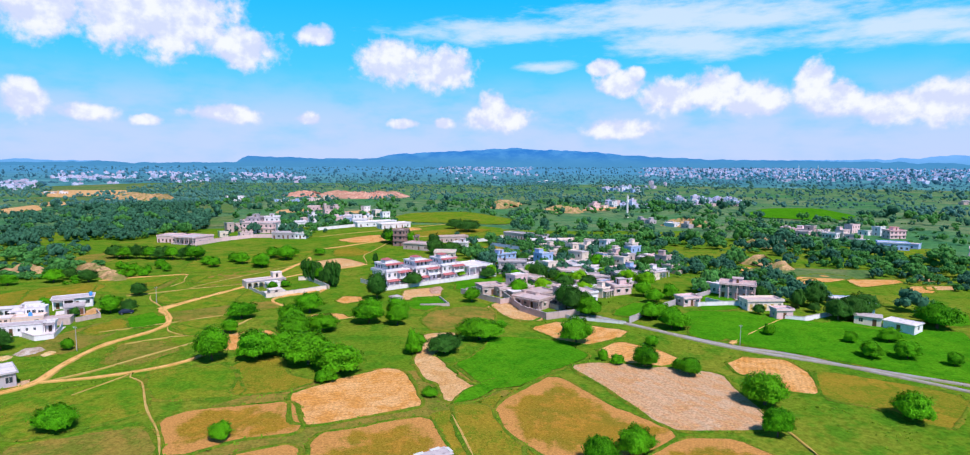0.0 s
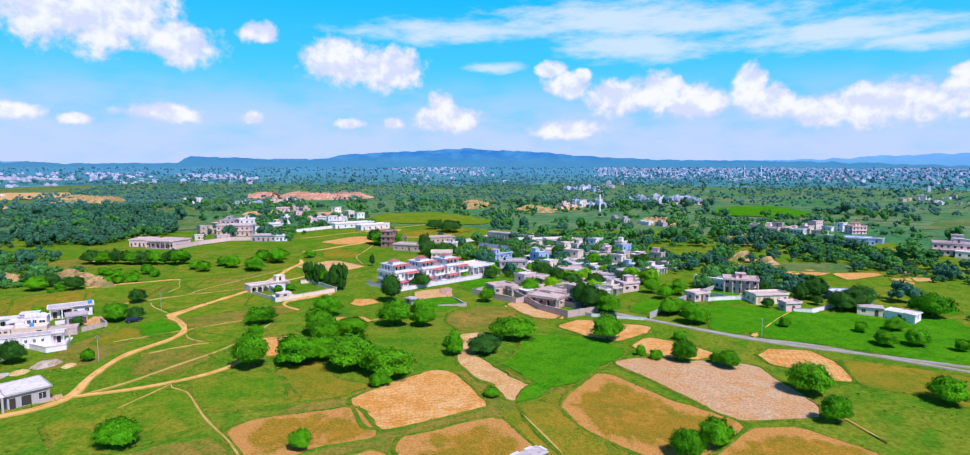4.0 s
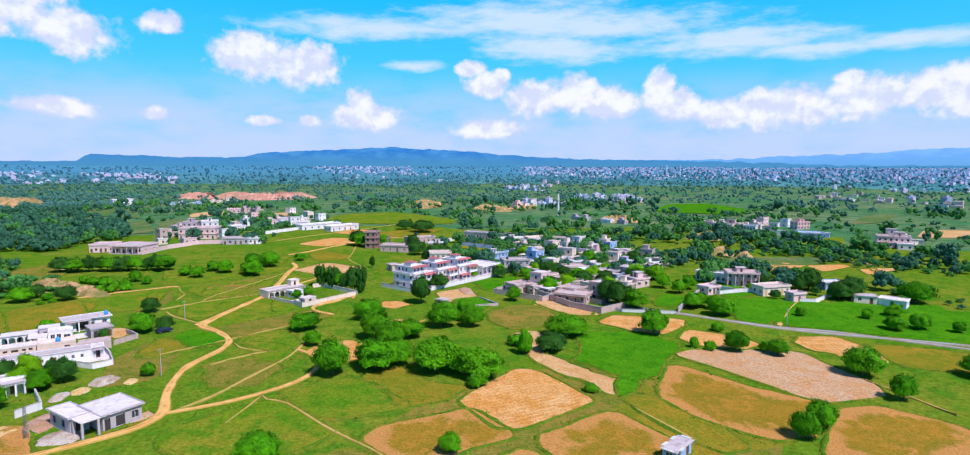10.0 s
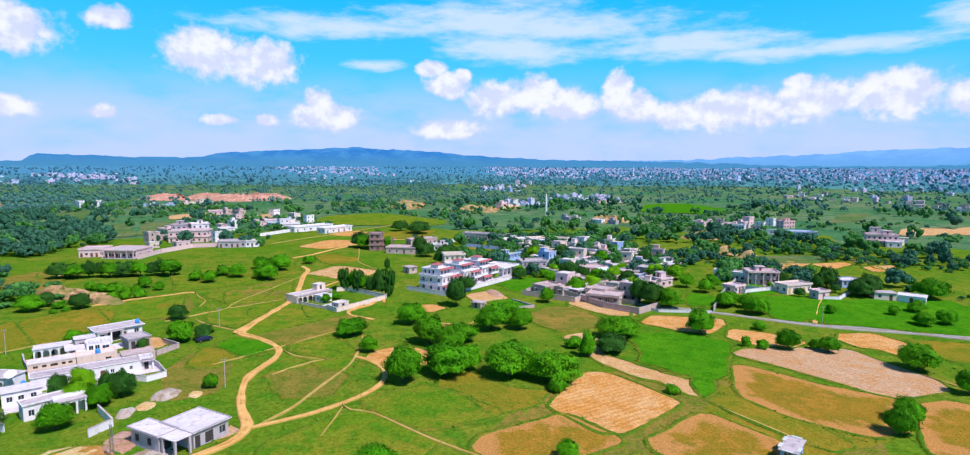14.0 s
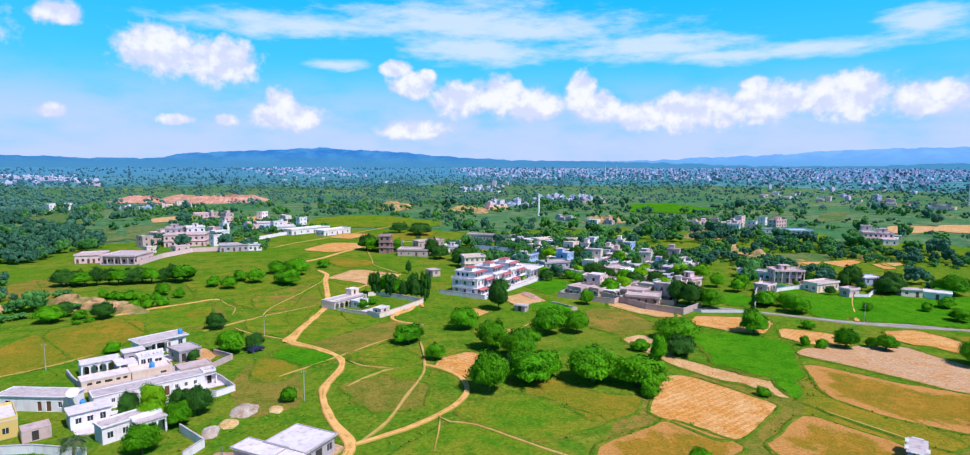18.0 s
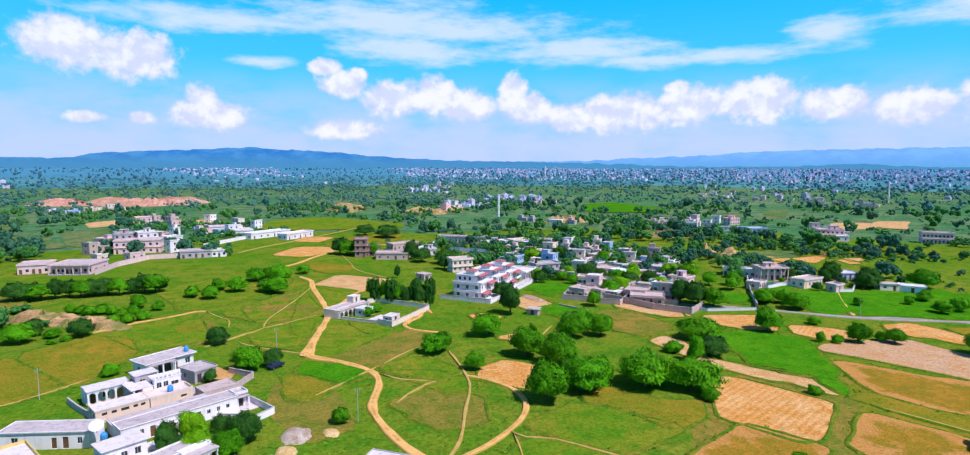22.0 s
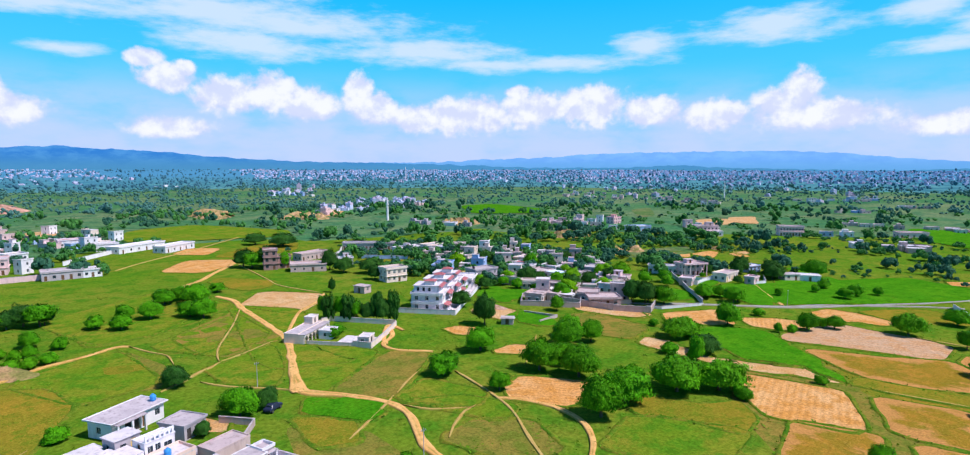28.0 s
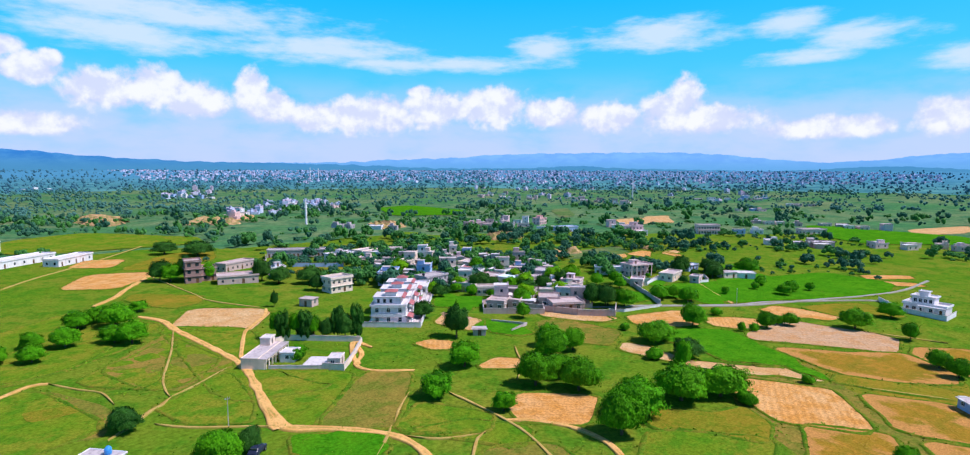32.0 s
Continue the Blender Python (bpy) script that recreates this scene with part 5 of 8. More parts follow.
def block(m, words, u0, v0, u1, v1, h, z0=0.0, paint="white", roof="roof", lip=0.18, over=0.25, front=(), side=(), near_side="left"):
    """A flat-roofed masonry block; openings (offset, sill, width, height, kind) in its front and in one side wall."""
    top = new("house")
    cu, cv = (u0 + u1) / 2, (v0 + v1) / 2
    top.matrix_basis = m @ Matrix.Translation((cu, cv, z0))
    tagged(top, words, "house")
    at = m @ Vector((cu, cv, 0))
    w, d = u1 - u0, v1 - v0
    house_spots.append((at.x, at.y, 0.46 * math.hypot(w, d)))
    bm = bmesh.new()
    walls = (("front", Vector((-w / 2, -d / 2, 0)), Vector((1, 0, 0)), w), ("right", Vector((w / 2, -d / 2, 0)), Vector((0, 1, 0)), d),
             ("back", Vector((w / 2, d / 2, 0)), Vector((-1, 0, 0)), w), ("left", Vector((-w / 2, d / 2, 0)), Vector((0, -1, 0)), d))
    for where, origin, along, length in walls:
        holes = front if where == "front" else side if where == near_side else ()
        pierced(bm, origin, along, length, -0.5 if z0 == 0 else 0.0, h, [(a, b, a + ww, b + hh) for a, b, ww, hh, _ in holes], 0.2)
        out = Vector((along.y, -along.x, 0))
        for a, b, ww, hh, kind in holes:
            nm, mat = OPENING[kind]
            leaf = bmesh.new()
            box(leaf, -ww / 2 + 0.01, -0.05, 0.01, ww / 2 - 0.01, -0.01, hh - 0.01)
            ob = part(nm, leaf, M[mat], top)
            ob.matrix_basis = Matrix.Translation(origin + along * (a + ww / 2) + Vector((0, 0, b)) - out * 0.19) @ Matrix.Rotation(math.atan2(along.y, along.x), 4, "Z")
            if kind == "w":
                boxes("window_bar", [(-0.03, -0.07, 0.02, 0.03, -0.051, hh - 0.02)], M["frame"], ob)
    part("wall", bm, M[paint], top)
    boxes("roof", [(-w / 2 - over, -d / 2 - over, h, w / 2 + over, d / 2 + over, h + 0.15)], M[roof], top, bevel=0.02)
    if lip:
        a, b, t, zz = w / 2 + over, d / 2 + over, 0.16, h + 0.153
        for bx in ((-a, -b, a, -b + t), (-a, b - t, a, b), (-a, -b + t, -a + t, b - t), (a - t, -b + t, a, b - t)):
            boxes("parapet", [(bx[0], bx[1], zz, bx[2], bx[3], zz + lip)], M[paint], top)
    return top


def arcade(top, m, length, h, n, paint="white", thick=0.3, arch=True):
    """A row of n arched (or square) openings between piers, along u in the frame m, as parts of top."""
    mat, bay, pier = M[paint], length / n, 0.34
    head = 0.42
    for i in range(n + 1):
        u = min(max(bay * i, pier / 2), length - pier / 2)
        ob = boxes("column", [(u - pier / 2, 0, -0.2, u + pier / 2, thick, h - head)], mat, top)
        ob.matrix_basis = m
    ob = boxes("lintel", [(0, 0, h - head + 0.003, length, thick, h - 0.003)], mat, top)
    ob.matrix_basis = m
    if not arch:
        return
    for i in range(n):
        a, b = bay * i + pier / 2, bay * (i + 1) - pier / 2
        r, mid, steps = (b - a) / 2, (a + b) / 2, []
        for j in range(13):
            g = math.pi * j / 12
            steps.append((mid - r * math.cos(g), h - head - r * 0.95 * (1 - math.sin(g))))
        bm = bmesh.new()
        for (xa, za), (xb, zb) in zip(steps, steps[1:]):
            for yy, flip in ((0.03, 1), (thick - 0.03, 0)):
                q = [bm.verts.new(c) for c in ((xa, yy, za), (xb, yy, zb), (xb, yy, h - head), (xa, yy, h - head))]
                bm.faces.new(q if flip else q[::-1])
            bm.faces.new([bm.verts.new(c) for c in ((xa, 0.03, za), (xa, thick - 0.03, za), (xb, thick - 0.03, zb), (xb, 0.03, zb))])
        ob = part("arch", bm, mat, top)
        ob.matrix_basis = m


# the walled compound of joined houses above the track
home = plot(-147.1, 166.5, 22.0)
north = plot(-140.7, 188.2, 31.0)
roomy = block(north, "white house with a broad flat roof and a shaded entrance", 0, 1.2, 11.0, 7.0, 3.2, roof="roof", over=0.6, lip=0.12,
              front=((0.8, 0.1, 1.0, 2.1, "d"), (2.6, 0.1, 3.0, 2.6, "o"), (6.2, 0.1, 0.9, 2.1, "d"), (9.0, 1.2, 1.1, 1.2, "w")), side=((2.0, 1.0, 1.1, 1.2, "w"),))
boxes("entrance_roof", [(-5.6, -4.4, 2.95, 0.6, -3.503, 3.13)], M["roof"], roomy)
for u in (-5.3, -2.4, 0.3):
    boxes("column", [(u - 0.16, -4.3, -0.3, u + 0.16, -3.98, 2.947)], M["white"], roomy)
block(plot(-131.6, 181.0, 33.0), "bare cement outhouse with an open porch", 0, 0, 5.2, 5.6, 2.6, paint="grey_wall", roof="roof", lip=0.25,
      front=((0.6, 0.1, 1.0, 2.0, "o"), (2.4, 0.9, 0.9, 1.0, "w"), (4.0, 0.1, 0.9, 2.0, "d")), side=((1.5, 0.9, 1.0, 1.0, "w"),))
block(home, "small cement room with a yellow door on the roof terrace", 8.6, 9.0, 12.8, 12.4, 4.4, paint="grey_wall", roof="roof_white", lip=0,
      front=((0.9, 2.2, 1.0, 1.3, "w"), (2.6, 1.95, 0.9, 2.0, "y")), side=((1.0, 2.2, 0.9, 1.2, "w"),))
wing = block(home, "white house wing with an arched verandah on a small court", 0.4, 11.6, 8.3, 14.4, 3.1, roof="roof_white", lip=0.0, over=0.05,
             front=((0.8, 0.1, 1.0, 2.1, "d"), (3.0, 0.9, 1.1, 1.3, "w"), (5.4, 0.1, 1.3, 2.2, "y")))
boxes("verandah_roof", [(-4.2, -3.2, 3.1, 3.2, -1.453, 3.28)], M["roof_white"], wing)
arcade(wing, Matrix.Translation((-4.0, -3.0, 0)), 6.6, 3.097, 4, "white")
east = block(home, "white house wing with a flat roof beside the court", 8.4, 4.3, 10.4, 8.7, 3.1, roof="roof_white", lip=0.0, over=0.05, side=((0.4, 0.1, 1.0, 2.1, "d"), (2.4, 0.9, 1.0, 1.3, "w")))
boxes("verandah_roof", [(-3.1, -2.2, 3.1, -1.053, 3.6, 3.27)], M["roof_white"], east)
arcade(east, Matrix.Translation((-2.6, 3.4, 0)) @ Matrix.Rotation(-math.pi / 2, 4, "Z"), 5.4, 3.097, 4, "white")
block(home, "long low front wing with white roof terrace and peach wall", -0.9, 0.0, 8.2, 4.2, 2.3, paint="peach", roof="roof_white", lip=0.12, over=0.12,
      front=((1.0, 1.35, 0.9, 0.55, "o"), (2.6, 1.35, 0.9, 0.55, "o"), (4.2, 1.3, 1.4, 0.6, "o"), (6.3, 1.35, 0.8, 0.55, "o"), (7.6, 1.35, 0.8, 0.55, "o")), side=((0.6, 0.1, 1.0, 2.0, "b"), (2.4, 0.8, 1.0, 1.0, "w")))
block(home, "peach-walled terrace building with a lavender roof", 8.4, 0.0, 16.4, 4.2, 1.9, paint="peach", roof="roof_white", lip=0.5, over=0.05, front=((5.6, 0.9, 1.2, 0.5, "o"),))
stand = block(home, "white and pale blue house with an arcaded parapet", 10.6, 4.4, 15.8, 7.6, 4.1, paint="white", roof="roof_white", lip=0.1, over=0.1,
              front=((0.5, 2.2, 0.9, 1.3, "w"), (1.8, 2.2, 0.9, 1.3, "w"), (3.3, 2.2, 1.4, 1.0, "w")), side=((1.2, 2.2, 0.9, 1.7, "d"),))
arcade(stand, Matrix.Translation((-2.5, -1.65, 4.46)), 5.0, 0.95, 6, "white", 0.16)
water_tank(-136.0, 172.9, ground(-136.0, 172.9) + 2.07, "tank_blue")
water_tank(-133.4, 196.3, ground(-133.4, 196.3) + 3.37, "tank_blue")
water_tank(-145.8, 158.8, ground(-145.8, 158.8) + 0.02, "tank_blue")
row = block(home, "long white farm building with small square openings", -0.6, -13.0, 19.6, -8.8, 2.8, roof="roof", lip=0.1, over=0.12,
            front=((1.0, 1.2, 0.7, 0.9, "w"), (3.0, 1.2, 0.6, 0.8, "w"), (4.6, 0.1, 0.9, 2.0, "d"), (6.5, 1.2, 0.6, 0.8, "w"), (8.0, 1.2, 0.6, 0.8, "w"), (10.2, 1.2, 0.6, 0.8, "w"), (12.4, 0.1, 0.9, 2.0, "d"),
                   (14.4, 1.2, 0.6, 0.8, "w"), (16.2, 1.2, 0.6, 0.8, "w"), (18.0, 1.2, 0.6, 0.8, "w")))
block(home, "low cattle shed with a mauve cement roof", -0.4, -8.4, 16.6, -4.6, 2.0, paint="cream", roof="roof", lip=0, over=0.1)
block(home, "grey cement store along the compound lane", 17.0, -4.0, 24.0, 0.4, 1.8, paint="mud_wall", roof="roof_mud", lip=0.2, over=0.05)
hut = block(home, "small white gate hut with columns", 19.9, -11.6, 22.0, -9.4, 2.6, lip=0.5, over=0.3, front=((0.6, 0.1, 0.9, 2.0, "o"),), side=((0.6, 0.9, 0.8, 0.9, "w"),))
for u in (-1.2, 1.2):
    boxes("column", [(u - 0.14, -1.9, -0.3, u + 0.14, -1.62, 2.2)], M["white"], hut)
boxes("porch_roof", [(-1.4, -2.0, 2.2, 1.4, -1.103, 2.34)], M["roof"], hut)
yard_wall("grey cement wall beside the arched house", [(-154.6, 180.5), (-152.0, 174.8), (-148.6, 168.6)], high=1.2, paint="grey_wall")
yard_wall("white wall round the compound yard", [(-124.6, 170.2), (-121.0, 164.3), (-117.9, 157.4), (-121.2, 155.0), (-127.4, 158.6)], high=1.3)
yard_wall("brown brick wall of the outer yard", [(-124.6, 185.6), (-119.8, 180.0), (-123.6, 174.4)], high=1.3, paint="mud_wall")
paving(-137.9, 173.4, 22.0, 17.0, 6.0, "roof", "beige beaten courtyard of the compound", 0.12)
paving(-125.6, 163.8, 22.0, 9.0, 7.6, "roof_white", "pale paved yard before the farm building", 0.10)
paving(-136.6, 150.2, 24.0, 17.0, 8.5, "roof_white", "pale dusty yard between the houses", 0.15)
paving(-134.2, 186.6, 33.0, 7.0, 5.4, "roof_white", "pale paved courtyard between the houses", 0.14)
west = plot(-161.0, 161.4, -22.0)
block(west, "long white house with a red door by the yard", 0, 0, 14.6, 4.4, 2.9, roof="roof", lip=0.1, front=((2.0, 0.9, 1.1, 1.2, "w"), (8.4, 0.1, 0.9, 1.9, "d"), (10.2, 0.1, 1.0, 2.0, "d"), (12.6, 0.9, 0.8, 1.1, "w")))
cube = plot(-144.4, 146.2, 24.0)
block(cube, "white and grey two-room house with a pale roof", 0, 0, 6.4, 4.2, 2.9, roof="roof_white", lip=0, over=0.3, front=((0.8, 1.0, 0.9, 1.0, "w"), (2.6, 1.0, 0.9, 1.0, "w"), (4.6, 0.9, 0.9, 1.2, "w")), side=((1.4, 1.0, 0.9, 1.0, "w"),))
yard_wall("low wall of a small green yard", [(-138.4, 147.2), (-133.6, 143.6), (-131.2, 147.0)], high=1.2, paint="grey_wall")
block(plot(-136.6, 136.6, 33.0), "low white house with a columned verandah", 0, 1.6, 9.6, 5.0, 2.9, roof="roof", lip=0.25, over=0.2, front=((0.8, 0.9, 0.9, 1.1, "w"), (3.2, 0.9, 0.9, 1.1, "w"), (5.6, 0.1, 1.0, 2.1, "b"), (7.6, 0.1, 0.9, 2.1, "d")))
ver = block(plot(-131.6, 137.0, 33.0), "white verandah room with square pillars", 0, 3.0, 5.0, 4.6, 2.9, roof="roof", lip=0.3, over=0.0, front=((0.6, 0.1, 0.9, 2.1, "o"), (2.6, 0.1, 0.9, 2.1, "d")))
arcade(ver, Matrix.Translation((-2.5, -2.6, 0)), 5.0, 2.85, 3, "white", arch=False)
boxes("verandah_roof", [(-2.6, -2.8, 2.853, 2.6, -0.803, 3.02)], M["roof"], ver)
block(plot(-160.2, 143.4, 24.0), "house with a pale roof and a yellow wall", 0, 0, 8.6, 8.4, 3.2, paint="yellow_wall", roof="roof_white", lip=0.5, over=0.05, front=((1.4, 0.9, 0.9, 1.1, "w"), (4.2, 0.1, 1.0, 2.1, "d"), (6.4, 0.9, 0.9, 1.1, "w")))
block(plot(-150.6, 143.0, 24.0), "bare mud-brick store with a broken roof", 0, 0, 4.2, 3.2, 1.9, paint="mud_wall", roof="roof_mud", lip=0.2, over=0, front=((1.4, 0.1, 1.0, 1.7, "o"),))
yard_wall("white roadside wall of the compound", [(-158.0, 141.0), (-147.6, 138.6), (-139.0, 134.2)], high=1.5)

# the unfinished house beside the track
shell = plot(-107.2, 115.4, 45.5)
frame_house = block(shell, "unfinished cement house with a deep porch and pale roof", 3.0, 0.2, 9.8, 8.2, 3.0, paint="grey_wall", roof="roof_white", lip=0.16, over=0.45,
                    front=((0.3, 0.1, 1.0, 2.2, "o"), (2.2, 0.3, 1.6, 2.0, "o"), (5.0, 0.9, 1.2, 1.3, "w")), side=((1.2, 0.9, 1.1, 1.3, "o"), (4.6, 0.9, 1.1, 1.3, "o")), near_side="right")
block(shell, "front room of the unfinished cement house", -0.6, 4.0, 2.5, 11.6, 3.0, paint="grey_wall", roof="roof_white", lip=0.16, over=0.45, front=((0.9, 0.3, 1.4, 2.0, "o"),), side=((1.0, 0.9, 1.2, 1.3, "o"), (4.4, 0.9, 1.2, 1.3, "o")))
boxes("porch_roof", [(-7.0, -4.4, 3.0, -3.853, -0.6, 3.16)], M["roof_white"], frame_house)
for u, v in ((-6.8, -4.2), (-4.2, -4.2), (-6.8, -1.0)):
    boxes("column", [(u - 0.18, v - 0.18, -0.4, u + 0.18, v + 0.18, 2.997)], M["grey_wall"], frame_house)
yard_wall("low mud wall of the building plot", [(-22.4, 200.3), (-12.4, 201.8), (-16.6, 213.0)], high=0.8, paint="mud_wall")

# the farm house by the crossing of the tracks
farm = plot(-91.2, 222.8, 38.0)
main = block(farm, "white farm house with an arched verandah facing its yard", 0, 2.0, 15.0, 6.2, 2.7, paint="cream", roof="roof", lip=0.2, over=0.1, front=((1.0, 0.1, 1.0, 2.1, "d"), (4.0, 0.9, 1.1, 1.3, "w"), (7.0, 0.1, 1.0, 2.1, "d"), (10.0, 0.9, 1.1, 1.3, "w"), (12.6, 0.1, 1.0, 2.1, "d")))
boxes("verandah_roof", [(-7.6, -4.3, 2.7, 7.6, -2.203, 2.86)], M["roof"], main)
arcade(main, Matrix.Translation((-7.5, -4.1, 0)), 15.0, 2.697, 7, "cream")
boxes("end_wall", [(-7.6, -3.77, -0.4, -7.4, -2.105, 2.697)], M["cream"], main)
block(farm, "small roof room on the farm house", 11.0, 3.4, 14.6, 6.0, 1.8, z0=2.86, paint="cream", roof="roof_white", lip=0.15, over=0.1, front=((1.2, 0.05, 0.9, 1.5, "o"),))
block(farm, "low white annex in the farm yard", 6.4, -4.6, 11.0, -0.9, 2.3, paint="white", roof="roof_white", lip=0.15, over=0.1, front=((0.6, 0.1, 0.9, 1.9, "b"), (2.6, 0.9, 1.0, 1.0, "w")), side=((1.4, 0.9, 0.9, 0.9, "w"),))
block(plot(-78.0, 211.0, 41.0), "small pale gate room of the farm yard", 0, 0, 4.6, 3.2, 2.2, paint="cream", roof="roof_white", lip=0.12, over=0.1, front=((1.6, 0.1, 1.2, 1.9, "o"),), side=((0.8, 0.9, 0.9, 0.9, "w"),))
yard_wall("low pale wall before the farm yard", [(-90.6, 223.2), (-86.0, 218.0), (-81.8, 213.4)], high=1.0, paint="cream")
yard_wall("pale wall with the gate of the farm yard", [(-81.8, 213.4), (-78.7, 208.6), (-72.6, 213.6), (-61.2, 224.0)], high=1.6, paint="cream")
yard_wall("pale wall behind the farm garden", [(-77.6, 241.8), (-73.8, 242.8), (-60.6, 225.6)], high=1.5, paint="cream")
paving(-78.6, 217.6, 38.0, 9.0, 9.0, "roof_white", "dusty beige farm yard", 0.12)

# the country house behind its long white wall
villa_plot = plot(101.0, 113.0, -103.0)
manor = block(villa_plot, "white two-storey country house with arched galleries", 0.5, 2.2, 13.5, 9.5, 3.0, roof="roof_white", lip=0.7, over=0.35,
              front=((0.8, 0.1, 1.0, 2.1, "d"), (2.8, 0.9, 1.2, 1.4, "w"), (5.2, 0.9, 1.2, 1.4, "w"), (8.0, 0.9, 1.2, 1.4, "w"), (11.0, 0.1, 1.0, 2.1, "d")), side=((2.0, 0.9, 1.2, 1.4, "w"), (4.6, 0.9, 1.2, 1.4, "w")))
arcade(manor, Matrix.Translation((-1.5, -5.4, 0)), 8.0, 3.0, 5, "white")
boxes("gallery_roof", [(-1.7, -5.6, 3.003, 6.7, -4.003, 3.17)], M["roof_white"], manor)
block(villa_plot, "white upper storey of the country house", 2.5, 4.0, 9.5, 9.0, 2.6, z0=3.16, roof="roof_white", lip=0.4, over=0.45, front=((0.6, 0.7, 1.0, 1.3, "w"), (2.2, 0.7, 1.0, 1.3, "w"), (3.8, 0.7, 1.0, 1.3, "w"), (5.4, 0.7, 1.0, 1.3, "w")), side=((1.2, 0.7, 1.0, 1.3, "w"), (3.2, 0.7, 1.0, 1.3, "w")))
block(villa_plot, "small white stair room on the country house roof", 4.4, 5.4, 7.2, 8.0, 1.6, z0=5.92, roof="roof_white", lip=0.2, over=0.3)

yard_wall("white garden wall by the low house", [(-123.9, 127.6), (-121.2, 131.6), (-125.8, 139.3)], high=1.5)
villa(-38.5, 237.8, 41.0, 10.5, 11.0, 3)
villa(-27.9, 247.0, 41.0, 10.5, 11.0, 3)
villa(-17.7, 255.8, 41.0, 10.5, 11.0, 3)
house("white hall with a pillared front beside the villas", -6.5, 263.6, 41.0, 13.0, 10.0, floors=1, fh=4.6, porch=2.2, bays_front=4, roof="roof_white")
yard_wall("white balustraded wall round the villas", [(-51.1, 239.4), (-38.0, 224.3), (5.0, 261.7), (-2.9, 270.8)], high=1.6)
paving(-22.8, 249.5, 41.0, 55.0, 17.0)
house("pale blue two-storey house with balconies", 7.7, 292.8, 40.4, 15.0, 7.0, floors=2, fh=2.8, paint='blue', bays_front=5, tower=(0, 1, 3, 3, 1.8))
house("two-storey cream house with open balconies", -19.9, 292.7, -2.3, 10.1, 7.0, floors=2, fh=2.8, paint='cream', bays_front=4, parapet=0.8)
house("grey two-storey house with square pillars", 12.7, 270.5, -0.1, 12.7, 7.0, floors=2, fh=2.8, paint='grey_wall', bays_front=4, tank='tank_black')
house("raw brick tower house with dark openings", -51.0, 354.8, -18.8, 6.3, 8.0, floors=3, fh=3.1, paint='brick_wall', roof='roof_mud', bays_front=2, bays_side=2, win=(1.4, 1.6), shade=False)
house("mud-brick house beside the brick tower", -44.1, 355.6, -15.1, 6.1, 7.0, floors=2, fh=2.8, paint='brick_wall', roof='roof_mud', bays_front=2, shade=False)
house("low mud-brick farm with a flat mud roof", -37.9, 340.4, -24.3, 16.4, 9.6, fh=3.2, paint='mud_wall', roof='roof_mud', bays_front=4, win=(0.9, 1.0))
house("long low mud barn with a row of openings", -20.9, 376.2, 19.3, 18.7, 6.4, fh=3.5, paint='mud_wall', roof='roof_mud', bays_front=6, win=(1.0, 1.2))
house("small white house with a roof room", -14.3, 349.5, -14.0, 7.8, 5.6, fh=3.2, bays_front=3, tower=(1, 1, 2.6, 2.6, 2.0))
house("long grey school block with a row of windows", 27.8, 398.1, -38.7, 32.1, 7.2, fh=4.0, paint='grey_wall', bays_front=14, roof='roof')
house("white and blue house with a wide roof terrace", 52.3, 358.7, -69.1, 20.1, 8.0, floors=1, fh=3.1, bays_front=5, roof='roof_white')
house("cream house with brick terrace walls", 63.6, 353.1, -39.4, 8.9, 6.4, fh=3.8, paint='cream', bays_front=3)
house("flat-roofed white house among trees", 41.1, 274.2, -68.8, 12.3, 6.4, floors=1, fh=3.5, bays_front=3, paint='white')
house("tall cream house with a paved roof", 42.1, 284.6, -46.2, 7.7, 7.2, floors=1, fh=3.1, paint='cream', bays_front=3)
house("cream house with an ochre door", 19.3, 256.1, -76.0, 10.6, 5.6, fh=3.2, paint='cream', bays_front=3, door='yellow_wall', roof='roof_mud')
house("cream village house with two windows", 19.4, 245.2, -45.8, 9.1, 5.6, fh=3.1, paint='cream', roof='roof_mud', bays_front=4)
house("long cement house along the lane", 24.0, 232.9, -67.7, 14.3, 5.6, fh=3.1, paint='mud_wall', roof='roof_mud', bays_front=5)
house("white house with a stepped roof", 51.1, 264.4, -75.0, 8.6, 7.2, floors=1, fh=2.8, paint='white', bays_front=3)
house("white shed with a bright sheet roof", 41.4, 252.0, -84.0, 10.4, 5.6, fh=3.2, paint='white', roof='sheet', bays_front=3, parapet=0)
house("pinkish house with a roof parapet", 59.0, 247.7, -72.9, 8.9, 7.2, floors=1, fh=2.9, paint='pinkish', bays_front=3, roof='roof_mud')
house("tall pinkish house with a white base", 51.3, 224.3, -72.4, 8.0, 7.2, floors=1, fh=3.2, paint='pinkish', bays_front=3, tower=(-1, 2, 3, 3, 2.0), roof='roof')
house("white house front with a shaded terrace", 36.1, 214.7, -68.6, 12.3, 5.6, floors=1, fh=3.7, paint='white', bays_front=4, roof='roof_mud')
house("mud-brick house with a broad mud roof", 20.0, 215.0, -53.4, 7.5, 9.6, fh=3.2, paint='mud_wall', roof='roof_mud', bays_front=2)
